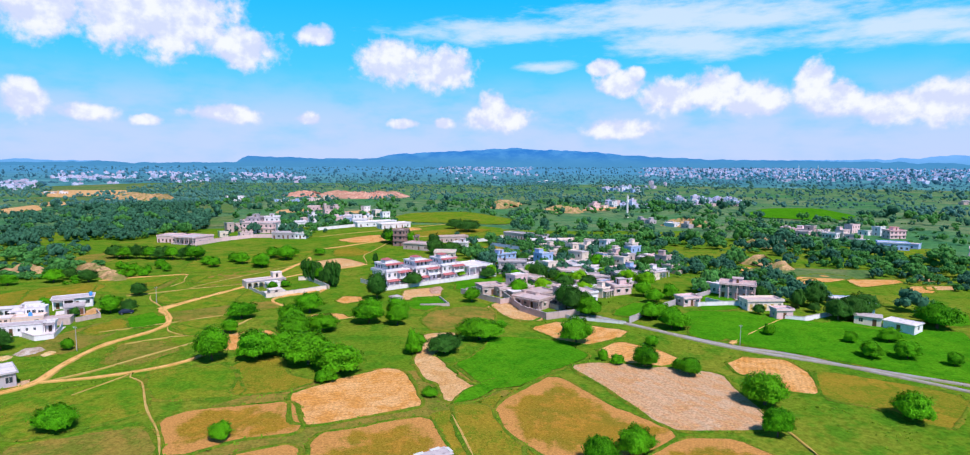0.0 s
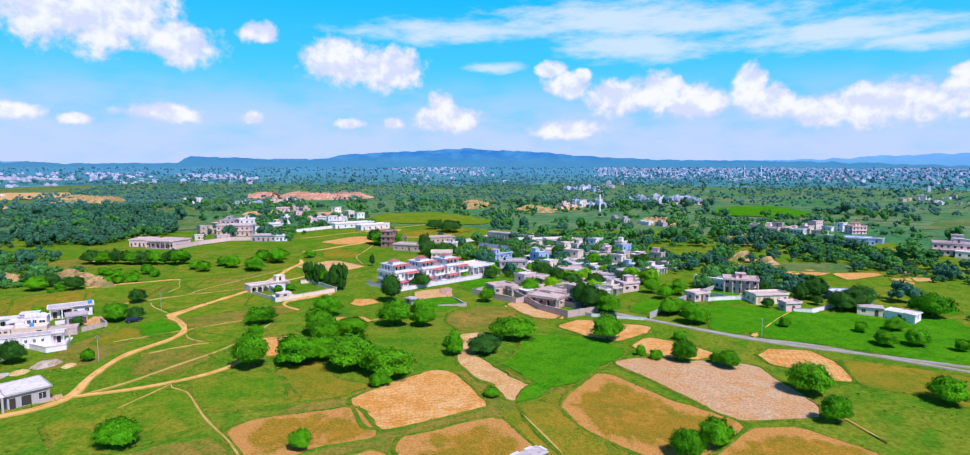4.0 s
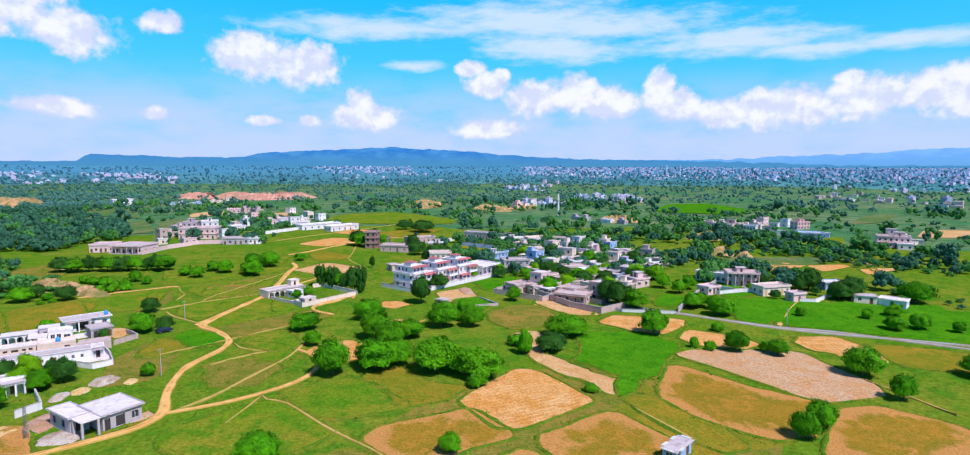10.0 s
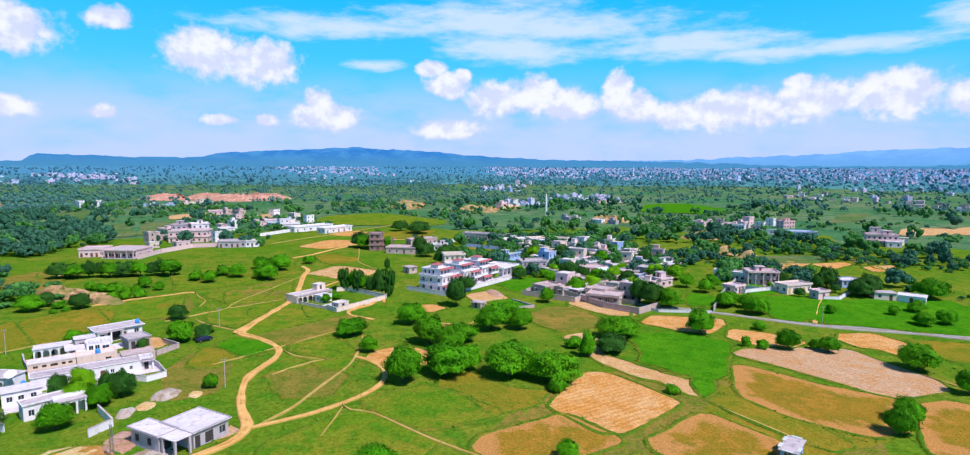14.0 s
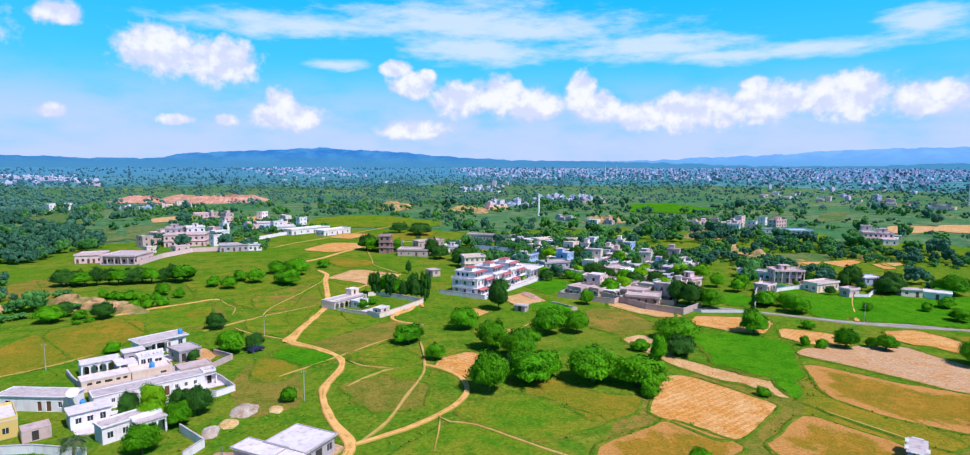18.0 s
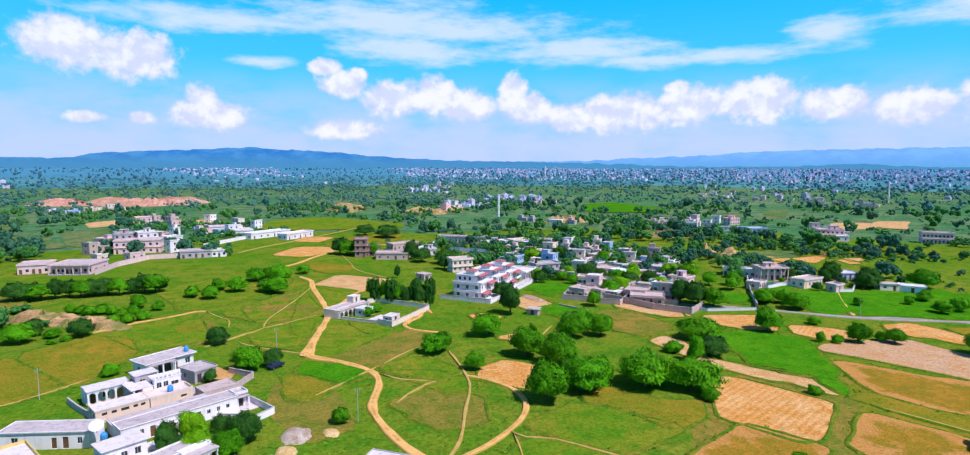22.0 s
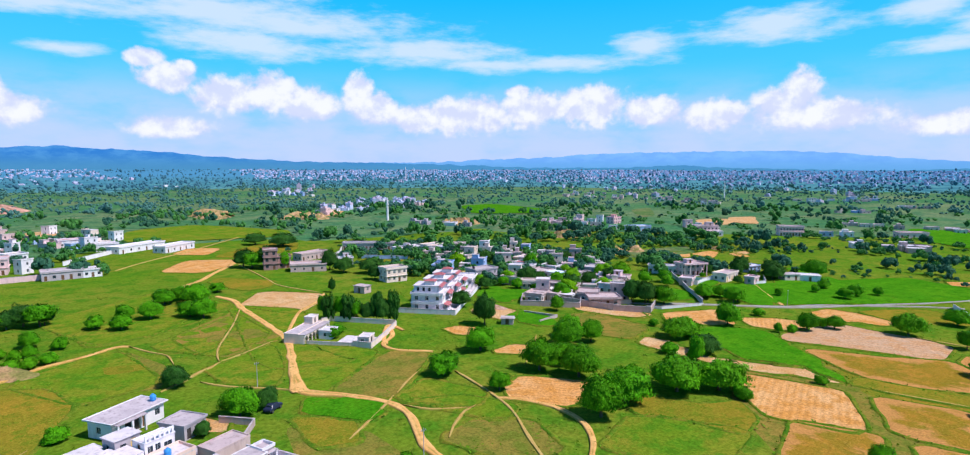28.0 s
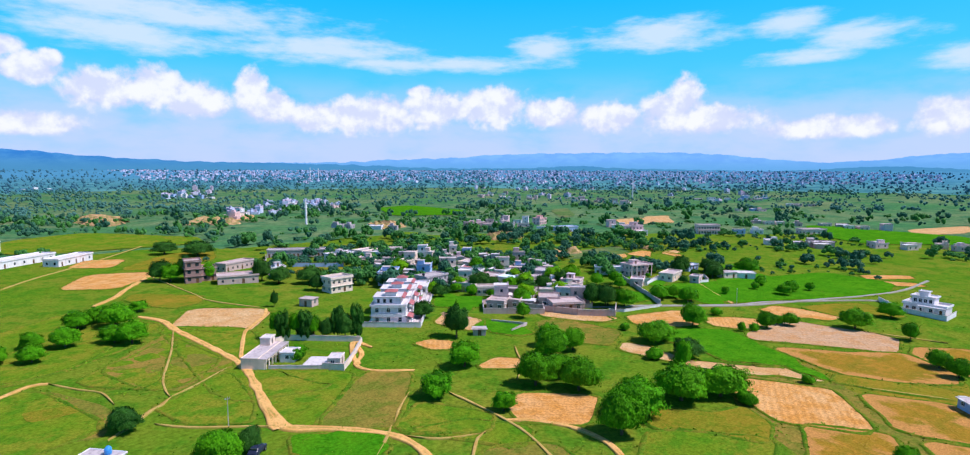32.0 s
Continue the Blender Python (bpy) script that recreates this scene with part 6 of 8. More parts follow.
house("mud-brick farm house in a walled yard", 6.7, 224.0, -65.3, 8.9, 6.4, fh=2.8, paint='mud_wall', roof='roof_mud', bays_front=3)
house("low shed with a pale roof in the yard", 10.9, 219.1, -64.2, 6.3, 4.0, fh=2.8, paint='mud_wall', roof='roof_white', bays_front=2, parapet=0)
house("broad mud-roofed house with a verandah", 17.7, 206.8, -39.9, 11.5, 7.2, fh=3.2, paint='mud_wall', roof='roof_mud', bays_front=4, porch=2.0)
yard_wall("brown mud-brick yard wall", [(-7.5, 224.1), (1.1, 232.0), (9.9, 233.2), (19.0, 217.8), (5.6, 207.2), (-9.0, 222.8)], high=1.9, paint='mud_wall')
yard_wall("long mud-brick wall of the farm yards", [(7.0, 219.0), (12.4, 197.6), (20.0, 187.3), (31.6, 192.9)], high=2.2, paint='mud_wall')
house("low mud-walled shed in the field", -31.5, 205.5, -46.7, 3.7, 3.2, fh=1.9, paint='mud_wall', bays_front=1, bays_side=1, parapet=0, roof='roof', win=(0.6, 0.6))
house("round-cornered cement field hut", -43.8, 276.7, -69.4, 5.3, 4.0, fh=2.8, paint='mud_wall', roof='roof_mud', bays_front=1, bays_side=1, parapet=0)
yard_wall("white boundary wall by the school", [(-16.3, 366.6), (1.8, 386.9), (12.5, 405.7)], high=2.0)
yard_wall("pale blue boundary wall", [(3.3, 363.8), (22.4, 346.0)], high=2.2, paint='blue')
house("white house with a rooftop room", 37.9, 369.6, 3.9, 17.6, 7.2, floors=1, fh=3.1, bays_front=4, tower=(0, 1, 3, 3, 2))
house("cream village house with a terrace", 52.5, 365.7, 9.2, 13.9, 7.2, floors=1, fh=3.5, paint='cream', bays_front=3)
house("cream house with an arched gate", 40.0, 318.4, 9.8, 10.4, 6.4, fh=3.5, paint='cream', bays_front=3)
house("white house with a pink parapet", 47.4, 280.0, 26.6, 10.4, 7.2, floors=1, fh=2.9, paint='white', bays_front=3, roof='red_tile')
house("white and cream house at the village edge", 59.8, 290.7, 12.0, 11.4, 7.2, floors=1, fh=2.9, paint='cream', bays_front=3)
house("grey cement house with porch pillars", 60.0, 245.9, 28.8, 11.9, 7.2, fh=3.5, paint='grey_wall', bays_front=3, porch=1.8)
house("mud house with a broad flat roof", 38.2, 259.6, 3.9, 11.0, 8.0, fh=3.2, paint='mud_wall', roof='roof_mud', bays_front=3)
house("cement house with a patched roof", 46.8, 243.9, 4.6, 9.1, 7.2, fh=3.2, paint='grey_wall', roof='roof_mud', bays_front=3)
house("mud house with a shaded verandah", 1.7, 225.0, 24.1, 8.4, 6.4, fh=3.1, paint='mud_wall', roof='roof_mud', bays_front=3)
house("village house with a yellow front", 12.9, 276.5, 10.3, 8.9, 6.4, fh=3.1, paint='yellow_wall', roof='roof_mud', bays_front=3)
house("long white shed with a pale roof", 88.1, 226.4, -56.8, 13.2, 5.0, fh=3.4, paint='white', roof='roof_white', bays_front=6)
house("two-storey white villa with a pillared balcony", 94.0, 216.0, -24.0, 12.0, 6.0, floors=2, fh=2.7, paint='pinkish', bays_front=5, porch=2.0, tower=(0, 1, 3.4, 3.0, 1.6), roof='roof_mud')
house("ochre and cream bungalow behind a garden wall", 94.7, 198.7, 4.4, 12.5, 6.0, fh=3.1, paint='cream', bays_front=5, roof='roof_mud', door='yellow_wall')
house("pinkish hut beside the dirt lane", 96.3, 187.6, 4.5, 5.5, 4.0, fh=2.8, paint='pinkish', bays_front=1, bays_side=1, roof='roof')
house("low white and blue house under the trees", 125.5, 202.5, -9.0, 8.8, 6.0, fh=2.8, paint='blue', bays_front=3, roof='roof_white', parapet=0.3)
yard_wall("white wall below the pillared villa", [(71.2, 204.8), (73.8, 200.4), (92.6, 203.6)], high=1.6)
house("low pinkish gatehouse by the lane", 71.3, 203.7, 18.3, 6.9, 5.0, fh=2.6, paint='pinkish', roof='roof', bays_front=3, bays_side=1)
house("plain white warehouse with a flat sheet roof", 127.7, 176.2, -56.1, 8.4, 6.0, fh=2.6, paint='white', roof='roof_white', bays_front=1, bays_side=1, parapet=0.2)
house("cream shed joined to a long wall", 120.7, 182.0, -33.2, 7.2, 5.0, fh=2.8, paint='cream', roof='roof', bays_front=2, parapet=0)
house("pale blue kiosk by the lane", 127.4, 193.0, 1.0, 2.9, 4.0, fh=3.4, paint='blue', bays_front=1, bays_side=1)
yard_wall("white garden wall by the lane", [(79.3, 208.3), (82.7, 202.8), (89.6, 201.2), (93.4, 197.8)], high=1.6)
yard_wall("white garden wall near the trees", [(95.1, 186.3), (101.9, 184.0), (114.7, 190.8)], high=1.4)
yard_wall("dark boundary wall of the villa garden", [(85.7, 220.4), (59.7, 196.6), (45.7, 182.1)], high=1.8, paint='grey_wall')
yard_wall("low white wall beside the road", [(25.2, 192.6), (28.1, 188.1), (44.2, 181.1)], high=1.0)
yard_wall("white wall round the country house", [(116.4, 121.2), (100.7, 113.6), (93.1, 98.7), (104.3, 96.5)], high=1.8)
house("small pale blue and grey farm store", -8.5, 90.5, 34.0, 6.0, 2.3, fh=2.2, paint='blue', roof='roof', bays_front=2, bays_side=1, parapet=0)
house("long pinkish school hall with a red shaded gallery", -178.6, 359.5, -19.7, 16.8, 14.0, fh=4.0, paint='pinkish', roof='roof', bays_front=9, porch=2.2)
house("pinkish school wing with a flat roof", -196.0, 366.3, -1.4, 11.6, 12.0, fh=3.8, paint='pinkish', roof='roof', bays_front=5)
house("two-storey pinkish house with galleries", -159.9, 419.5, -5.7, 22.6, 12.0, floors=2, fh=3.4, paint='pinkish', bays_front=7)
house("three-storey grey house with a roof lantern", -167.9, 431.4, -1.1, 9.0, 10.0, floors=3, fh=3.2, paint='grey_wall', bays_front=3, tower=(0, 0, 4, 4, 2.2))
house("white house with a small pink cupola", -157.2, 434.3, 15.2, 10.4, 9.0, floors=3, fh=3.2, paint='white', bays_front=3, tower=(0, -2, 3, 3, 2.4))
house("long grey house with a low roof", -131.4, 386.2, -0.5, 14.9, 9.0, fh=3.4, paint='grey_wall', bays_front=5)
house("white cottage at the hamlet's edge", -120.5, 385.2, 1.0, 7.1, 7.0, fh=3.2, paint='white', bays_front=3)
house("white cottage behind the grey house", -145.3, 463.3, 28.0, 9.6, 8.0, fh=3.4, paint='white', bays_front=3)
house("white house with red tiles", -116.7, 512.0, 2.9, 12.4, 9.0, floors=1, fh=4.2, paint='white', roof='red_tile', bays_front=3)
house("white house with a walled yard", -101.8, 479.9, 2.6, 11.4, 9.0, fh=4.0, paint='white', bays_front=3)
house("white villa with pillars on the hillside", -328.7, 774.9, 34.6, 21.7, 12.0, floors=2, fh=3.6, paint='white', bays_front=6)
house("pinkish house above the meadow", -169.5, 583.6, 10.3, 11.3, 10.0, floors=2, fh=3.4, paint='pinkish', bays_front=3)
yard_wall("long white wall of the hamlet", [(-171.5, 345.8), (-165.0, 367.7), (-153.2, 386.8), (-139.2, 387.0)], high=2.4, paint='pinkish')
yard_wall("long white field wall", [(-127.6, 426.4), (-110.9, 448.5), (-94.0, 470.8), (-71.8, 477.1)], high=2.2)
house("long white walled farm", -87.8, 468.9, 34.1, 32.9, 9.0, fh=3.4, paint='white', bays_front=6, roof='roof_white')
house("white farm barn with a low roof", -70.7, 455.0, 39.9, 25.6, 8.0, fh=3.4, paint='white', bays_front=5, roof='roof_white')
house("white house with a pink domed roof pavilion", 279.1, 400.2, 1.7, 11.1, 8.0, floors=2, fh=2.8, paint='pinkish', roof='pink_dome', bays_front=4, tower=(0, 0, 4, 4, 2.2))
house("long white and blue house", 242.0, 347.5, -27.9, 15.7, 9.0, fh=4.2, paint='blue', roof='roof_white', bays_front=6)
house("cream house in the eastern hamlet", 224.5, 414.6, -47.2, 9.8, 7.0, floors=1, fh=3.4, paint='pinkish', bays_front=4)
house("white house in the eastern hamlet", 238.3, 404.0, -51.8, 8.7, 7.0, floors=1, fh=3.2, paint='white', bays_front=4)
house("pinkish house with a flat roof in the hamlet", 358.1, 194.0, -46.5, 20.2, 8.0, floors=1, fh=3.6, paint='pinkish', bays_front=5)

village_trees = [(kind, x, y, r) for kind, x, y, r in (
    ("bright", 20.8, 261.3, 3.6), ("dark", 30.0, 251.5, 3.4), ("round", 33.2, 244.0, 3.6), ("bright", 23.0, 227.4, 3.8), ("bright", 52.6, 256.0, 2.9),
    ("dark", 54.8, 266.3, 2.8), ("dark", 41.4, 232.3, 3.6), ("dark", 33.4, 197.4, 4.4), ("round", 59.4, 217.0, 3.2), ("bright", 28.6, 309.5, 4.2),
    ("dark", 42.4, 302.4, 4.4), ("round", 53.7, 280.4, 4.0), ("dark", 77.5, 278.6, 3.4)) if all(math.dist((x, y), (a, b)) > 0.55 * c for a, b, c in house_spots)]
house_spots += [(x, y, 0.7 * r) for _, x, y, r in village_trees]
hamlet(34, (35, 348), (68, 368), (84, 313), (87, 268), (57, 231), (26, 225), (10, 255), low=True)
hamlet(10, (19, 247), (53, 233), (37, 207), (16, 205), (8, 222), low=True)
hamlet(10, (-177, 376), (-142, 404), (-149, 473), (-181, 501), (-185, 425))
hamlet(16, (-195, 590), (-120, 618), (-83, 545), (-94, 485), (-158, 492))


def house_row(count, a, b, spread, paints, floors=(1, 1, 2)):
    """Far houses strung along a lane from a to b."""
    rng = random.Random(count * 17 + int(a[0]))
    for i in range(count):
        u = (i + rng.uniform(0.2, 0.8)) / count
        x, y = a[0] + (b[0] - a[0]) * u + rng.uniform(-spread, spread), a[1] + (b[1] - a[1]) * u + rng.uniform(-spread, spread)
        w, d = rng.uniform(6, 12), rng.uniform(5, 8)
        if any((x - p) ** 2 + (y - q) ** 2 < (0.8 * r + 0.35 * math.hypot(w, d)) ** 2 for p, q, r in house_spots):
            continue
        hamlet_house(x, y, rng.choice((25, 40, 115, -50)) + rng.uniform(-8, 8), w, d, rng.choice(floors), rng.choice(paints), rng.choice(("roof_white", "roof", "roof_mud")))


PALE, ROSY = ("white", "white", "white", "cream", "blue", "pinkish"), ("pinkish", "cream", "white", "pinkish", "mud_wall")
house_row(13, (226, 441), (250, 390), 9, ROSY)
house_row(5, (256, 434), (284, 412), 7, PALE)
house_row(6, (243, 367), (258, 343), 6, ("white", "blue", "white"), (1,))
house_row(9, (299, 337), (262, 291), 8, PALE)
house_row(4, (318, 240), (332, 224), 5, ("white", "blue", "white"), (1, 2))
house_row(9, (416, 261), (423, 217), 7, ROSY, (1,))
house_row(8, (430, 194), (447, 159), 8, ROSY)
house_row(12, (270, 192), (291, 166), 8, ("grey_wall", "white", "pinkish", "mud_wall"), (1,))
house_row(12, (311, 140), (336, 102), 9, ROSY, (1,))
house_row(20, (669, 631), (604, 470), 16, ROSY)
house_row(11, (614, 746), (635, 651), 14, ROSY)
house_row(12, (624, 776), (726, 763), 9, ROSY)
house_row(3, (-680, 907), (-642, 909), 3, ("white", "white"), (1,))
house_row(14, (754, 420), (844, 354), 20, PALE)
house_row(7, (712, 292), (733, 262), 10, ("cream", "pinkish", "white"))
house_row(5, (590, 316), (606, 299), 8, PALE, (1,))
house_row(12, (223, 1095), (272, 1020), 9, ("white", "white", "blue"), (1, 1, 2))
house_row(10, (116, 646), (176, 743), 10, PALE, (1, 1, 2))
house_row(6, (297, 869), (297, 818), 12, PALE, (1,))
house_row(6, (282, 734), (323, 741), 6, ROSY, (1,))
house_row(8, (140, 505), (156, 468), 7, ("grey_wall", "white", "pinkish"), (1,))
house_row(8, (128, 1544), (185, 1550), 20, PALE)
house_row(7, (-277, 779), (-228, 748), 7, ("white", "blue", "white"), (1,))
house_row(8, (-240, 800), (-200, 790), 10, ROSY)
house_row(6, (-178, 580), (-148, 592), 6, ROSY)
house_row(5, (-126, 515), (-103, 488), 5, PALE)
house_row(5, (-183, 440), (-150, 408), 7, ("pinkish", "white", "pinkish"), (2, 2, 1))
house("long two-storey pinkish school with galleries", 303.5, 256.5, -49.0, 17.0, 8.0, floors=2, fh=3.4, paint="pinkish", bays_front=8, roof="roof")
house("broad pinkish white house with roof rooms", 261.0, 301.5, -38.7, 17.0, 9.0, floors=2, fh=3.3, paint="pinkish", bays_front=6, tower=(3, 0, 5, 5, 2.6), roof="roof")

# ---- trees ----
def unit_ball(level):
    bm = bmesh.new()
    bmesh.ops.create_icosphere(bm, subdivisions=level, radius=1.0)
    v = np.array([p.co[:] for p in bm.verts])
    f = np.array([[q.index for q in face.verts] for face in bm.faces])
    bm.free()
    return v, f


BALL1, BALL3 = unit_ball(1), unit_ball(3)


def clump_centres(rng, count, low):
    """Points spread over the shell of a dome one unit wide and one high."""
    out = []
    while len(out) < count:
        p = rng.normal(0, 1, 3)
        p /= np.linalg.norm(p)
        p[2] = abs(p[2]) if rng.random() < 0.78 else p[2] * 0.5
        r = rng.uniform(0.50, 0.80)
        q = np.array([p[0] * r, p[1] * r, low + (1 - low) * (0.42 + 0.46 * p[2])])
        if all(np.linalg.norm(q - o) > 0.15 for o in out):
            out.append(q)
    return np.array(out)


def dome_crown(seed, count, leaves, leaf, low=0.10, lop=0.10):
    """Crown of unit radius and unit height: one puffy dome of rounded boughs, coated with many small leaf sprays."""
    rng = np.random.default_rng(seed)
    boughs = rng.normal(0, 1, (count, 3))
    boughs[:, 2] = np.abs(boughs[:, 2]) * 1.1 - 0.35
    boughs /= np.linalg.norm(boughs, axis=1)[:, None]
    grow, wide = rng.uniform(0.12, 0.42, count), rng.uniform(0.22, 0.40, count)
    lean = rng.normal(0, lop, 2)

    def reach(d):
        ang = np.arccos((d @ boughs.T).clip(-1, 1))
        return 0.66 + (grow * np.exp(-((ang / wide) ** 2))).max(axis=1)

    def place(d, r):
        q = d * (reach(d) * r)[:, None]
        q[:, 2] = np.where(q[:, 2] > 0, q[:, 2] * 0.58, q[:, 2] * 0.30)
        q[:, :2] += lean * (q[:, 2:3] + 0.2)
        q[:, 2] += low + 0.32
        return q

    core = place(BALL3[0], np.full(len(BALL3[0]), 0.92))
    k = count * leaves
    d = rng.normal(0, 1, (k, 3))
    d[:, 2] = np.where(d[:, 2] < -0.6, -d[:, 2], d[:, 2])
    d /= np.linalg.norm(d, axis=1)[:, None]
    spot = place(d, rng.uniform(0.90, 1.05, k) + rng.choice((-0.06, 0.0, 0.0, 0.10), k))
    face_out = d + rng.normal(0, 0.30, (k, 3)) + (0, 0, 0.25)
    face_out /= np.linalg.norm(face_out, axis=1)[:, None]
    side = np.cross(face_out, rng.normal(0, 1, (k, 3)))
    side /= np.linalg.norm(side, axis=1)[:, None]
    up = np.cross(face_out, side)
    s = leaf * rng.uniform(0.6, 1.35, (k, 1))
    quad = np.stack([spot - side * s, spot - up * s * 0.7, spot + side * s, spot + up * s * 0.7], 1).reshape(-1, 3)
    faces = np.concatenate([np.c_[BALL3[1], BALL3[1][:, 2]], np.arange(k * 4).reshape(-1, 4) + len(core)])
    return np.concatenate([core, quad]), faces, place(boughs, np.full(count, 0.7))


def crown_mesh(seed, count, leaves, size, leaf, low=0.14, lop=0.15, upright=False):
    """Crown of a tree with unit radius and unit height: lumpy cores, each coated with many small leaf sprays."""
    rng = np.random.default_rng(seed)
    centres = clump_centres(rng, count, low)
    centres[:, :2] *= 1 + lop * rng.normal(0, 0.6, (count, 1)).clip(-1, 1)
    if upright:
        centres[:, :2] *= 0.95
        centres[:, 2] = low + (1 - low) * rng.uniform(0.1, 0.93, count)
    verts, faces, at = [], [], 0
    for c in centres:
        r = size * rng.uniform(0.75, 1.25)
        squash = np.array([r, r, r * rng.uniform(0.62, 0.82)])
        v = BALL1[0] * (0.90 + 0.07 * rng.normal(0, 1, (len(BALL1[0]), 1))) * squash + c
        v[:, 2] = v[:, 2].clip(low * 0.6, 1.0)
        verts.append(v)
        faces.append(np.c_[BALL1[1], BALL1[1][:, 2]] + at)
        at += len(v)
        p = rng.normal(0, 1, (leaves, 3))
        p /= np.linalg.norm(p, axis=1)[:, None]
        p[:, 2] = np.where(p[:, 2] < -0.35, -p[:, 2], p[:, 2])
        spot = p * squash * rng.uniform(0.86, 1.10, (leaves, 1)) + c
        face_out = p + rng.normal(0, 0.38, (leaves, 3))
        face_out /= np.linalg.norm(face_out, axis=1)[:, None]
        side = np.cross(face_out, rng.normal(0, 1, (leaves, 3)))
        side /= np.linalg.norm(side, axis=1)[:, None]
        up = np.cross(face_out, side)
        s = leaf * rng.uniform(0.6, 1.35, (leaves, 1))
        quad = np.stack([spot - side * s, spot - up * s * 0.7, spot + side * s, spot + up * s * 0.7], 1)
        verts.append(quad.reshape(-1, 3))
        faces.append(np.arange(leaves * 4).reshape(-1, 4) + at)
        at += leaves * 4
    return np.concatenate(verts), np.concatenate(faces), centres


def tube(bm, a, b, ra, rb, sides=7):
    way = (b - a).normalized()
    side = way.orthogonal().normalized()
    other = way.cross(side)
    rings = [[bm.verts.new(p + (side * math.cos(t * math.tau / sides) + other * math.sin(t * math.tau / sides)) * r) for t in range(sides)] for p, r in ((a, ra), (b, rb))]
    for i in range(sides):
        bm.faces.new((rings[0][i], rings[0][(i + 1) % sides], rings[1][(i + 1) % sides], rings[1][i]))


tree_models = {}


def tree_model(kind, variant):
    """One model tree of unit radius and height, to be copied."""
    key = (kind, variant)
    if key in tree_models:
        return tree_models[key]
    leaf, count, leaves, spray, low, upright = {
        "round": ("leaf_round", 34, 170, 0.036, 0.08, False), "dark": ("leaf_dark", 34, 165, 0.037, 0.07, False),
        "bright": ("leaf_bright", 30, 170, 0.037, 0.06, False), "bush": ("leaf_round", 16, 130, 0.060, 0.0, False),
        "grove": ("leaf_round", 26, 130, 0.044, 0.24, False), "euca": ("leaf_dark", 34, 80, 0.056, 0.14, True)}[kind]
    trunk_bm = bmesh.new()
    if upright:
        v, f, centres = crown_mesh(hash_of(kind) + variant * 17, count, leaves, 0.30, spray, low, upright=True)
    else:
        v, f, centres = dome_crown(hash_of(kind) + variant * 17, count, leaves, spray, low)
    rng = random.Random(variant * 31 + hash_of(kind))
    fork = Vector((rng.uniform(-0.05, 0.05), rng.uniform(-0.05, 0.05), 0.30 if not upright else 0.45))
    tube(trunk_bm, Vector((0, 0, -0.06)), fork * 0.5, 0.075, 0.055)
    tube(trunk_bm, fork * 0.5, fork, 0.055, 0.045)
    top = thing("tree", "tree", "tree")
    part("trunk", trunk_bm, M["bark"], top)
    for c in centres[:: max(1, count // 5)]:
        bm = bmesh.new()
        tube(bm, fork, Vector(c) * 0.9, 0.03, 0.012, 5)
        part("limb", bm, M["bark"], top)
    raw("crown", v, f, M[leaf], top)
    tree_models[key] = top
    return top


def hash_of(text):
    return sum(ord(ch) * (i + 3) for i, ch in enumerate(text))


TREE_WORDS = {
    "round": ("tree", "spreading field tree with a dense green crown", "tree"), "dark": ("tree", "dark green tree with a heavy crown", "tree"),
    "bright": ("tree", "tree with a bright yellow-green crown", "tree"), "bush": ("bush", "leafy green bush growing low over the grass", "bush"),
    "grove": ("tree", "grove tree with a bare stem and green crown", "tree"), "euca": ("tree", "slender upright dark green tree by a wall", "tree")}
tree_count = 0
tree_cells = {}


def tree(kind, x, y, radius, high, turn=None):
    global tree_count
    rng = random.Random(tree_count * 7 + 1)
    tree_count += 1
    model = tree_model(kind, rng.randrange(7 if kind == "round" else 4))
    m = Matrix.Translation((x, y, ground(x, y))) @ Matrix.Rotation(rng.uniform(0, math.tau) if turn is None else turn, 4, "Z")
    m = m @ Matrix.Diagonal((radius * rng.uniform(0.94, 1.24), radius * rng.uniform(0.94, 1.12), high * rng.uniform(0.94, 1.10), 1))
    ob = copy_thing(model, m)
    name, words, category = TREE_WORDS[kind]
    ob.name = name
    tagged(ob, words, category)
    tree_cells.setdefault((int(x // 16), int(y // 16)), []).append((x, y, radius))


tree("round", -75.6, 179.7, 4.3, 5.9)
tree("round", -72.4, 163.7, 2.6, 4.7)
tree("round", -57.1, 188.4, 4.3, 6.4)
tree("round", -56.0, 167.4, 4.6, 7.9)
tree("round", -47.0, 167.2, 4.5, 5.6)
tree("round", -66.7, 140.3, 4.6, 8.2)
tree("round", -56.7, 142.3, 5.1, 7.8)
tree("round", -42.6, 138.6, 6.0, 8.1)
tree("round", -34.4, 133.1, 6.0, 7.6)
tree("round", -35.4, 176.9, 4.9, 7.6)
tree("round", -1.5, 162.9, 6.0, 7.0)
tree("dark", -10.5, 150.0, 4.2, 5.7)
tree("dark", -38.6, 208.3, 3.9, 10.1)
tree("dark", -126.1, 211.7, 3.1, 5.2)
tree("bush", -36.3, 126.6, 1.7, 3.5)
tree("bush", -18.2, 155.6, 2.5, 3.9)
tree("bush", -17.7, 149.2, 2.0, 3.2)
tree("bush", -11.5, 120.5, 1.7, 2.4)
tree("bush", -149.0, 195.4, 2.3, 3.4)
tree("round", -77.0, 101.5, 3.5, 4.6)
tree("round", -45.9, 98.6, 2.1, 3.5)
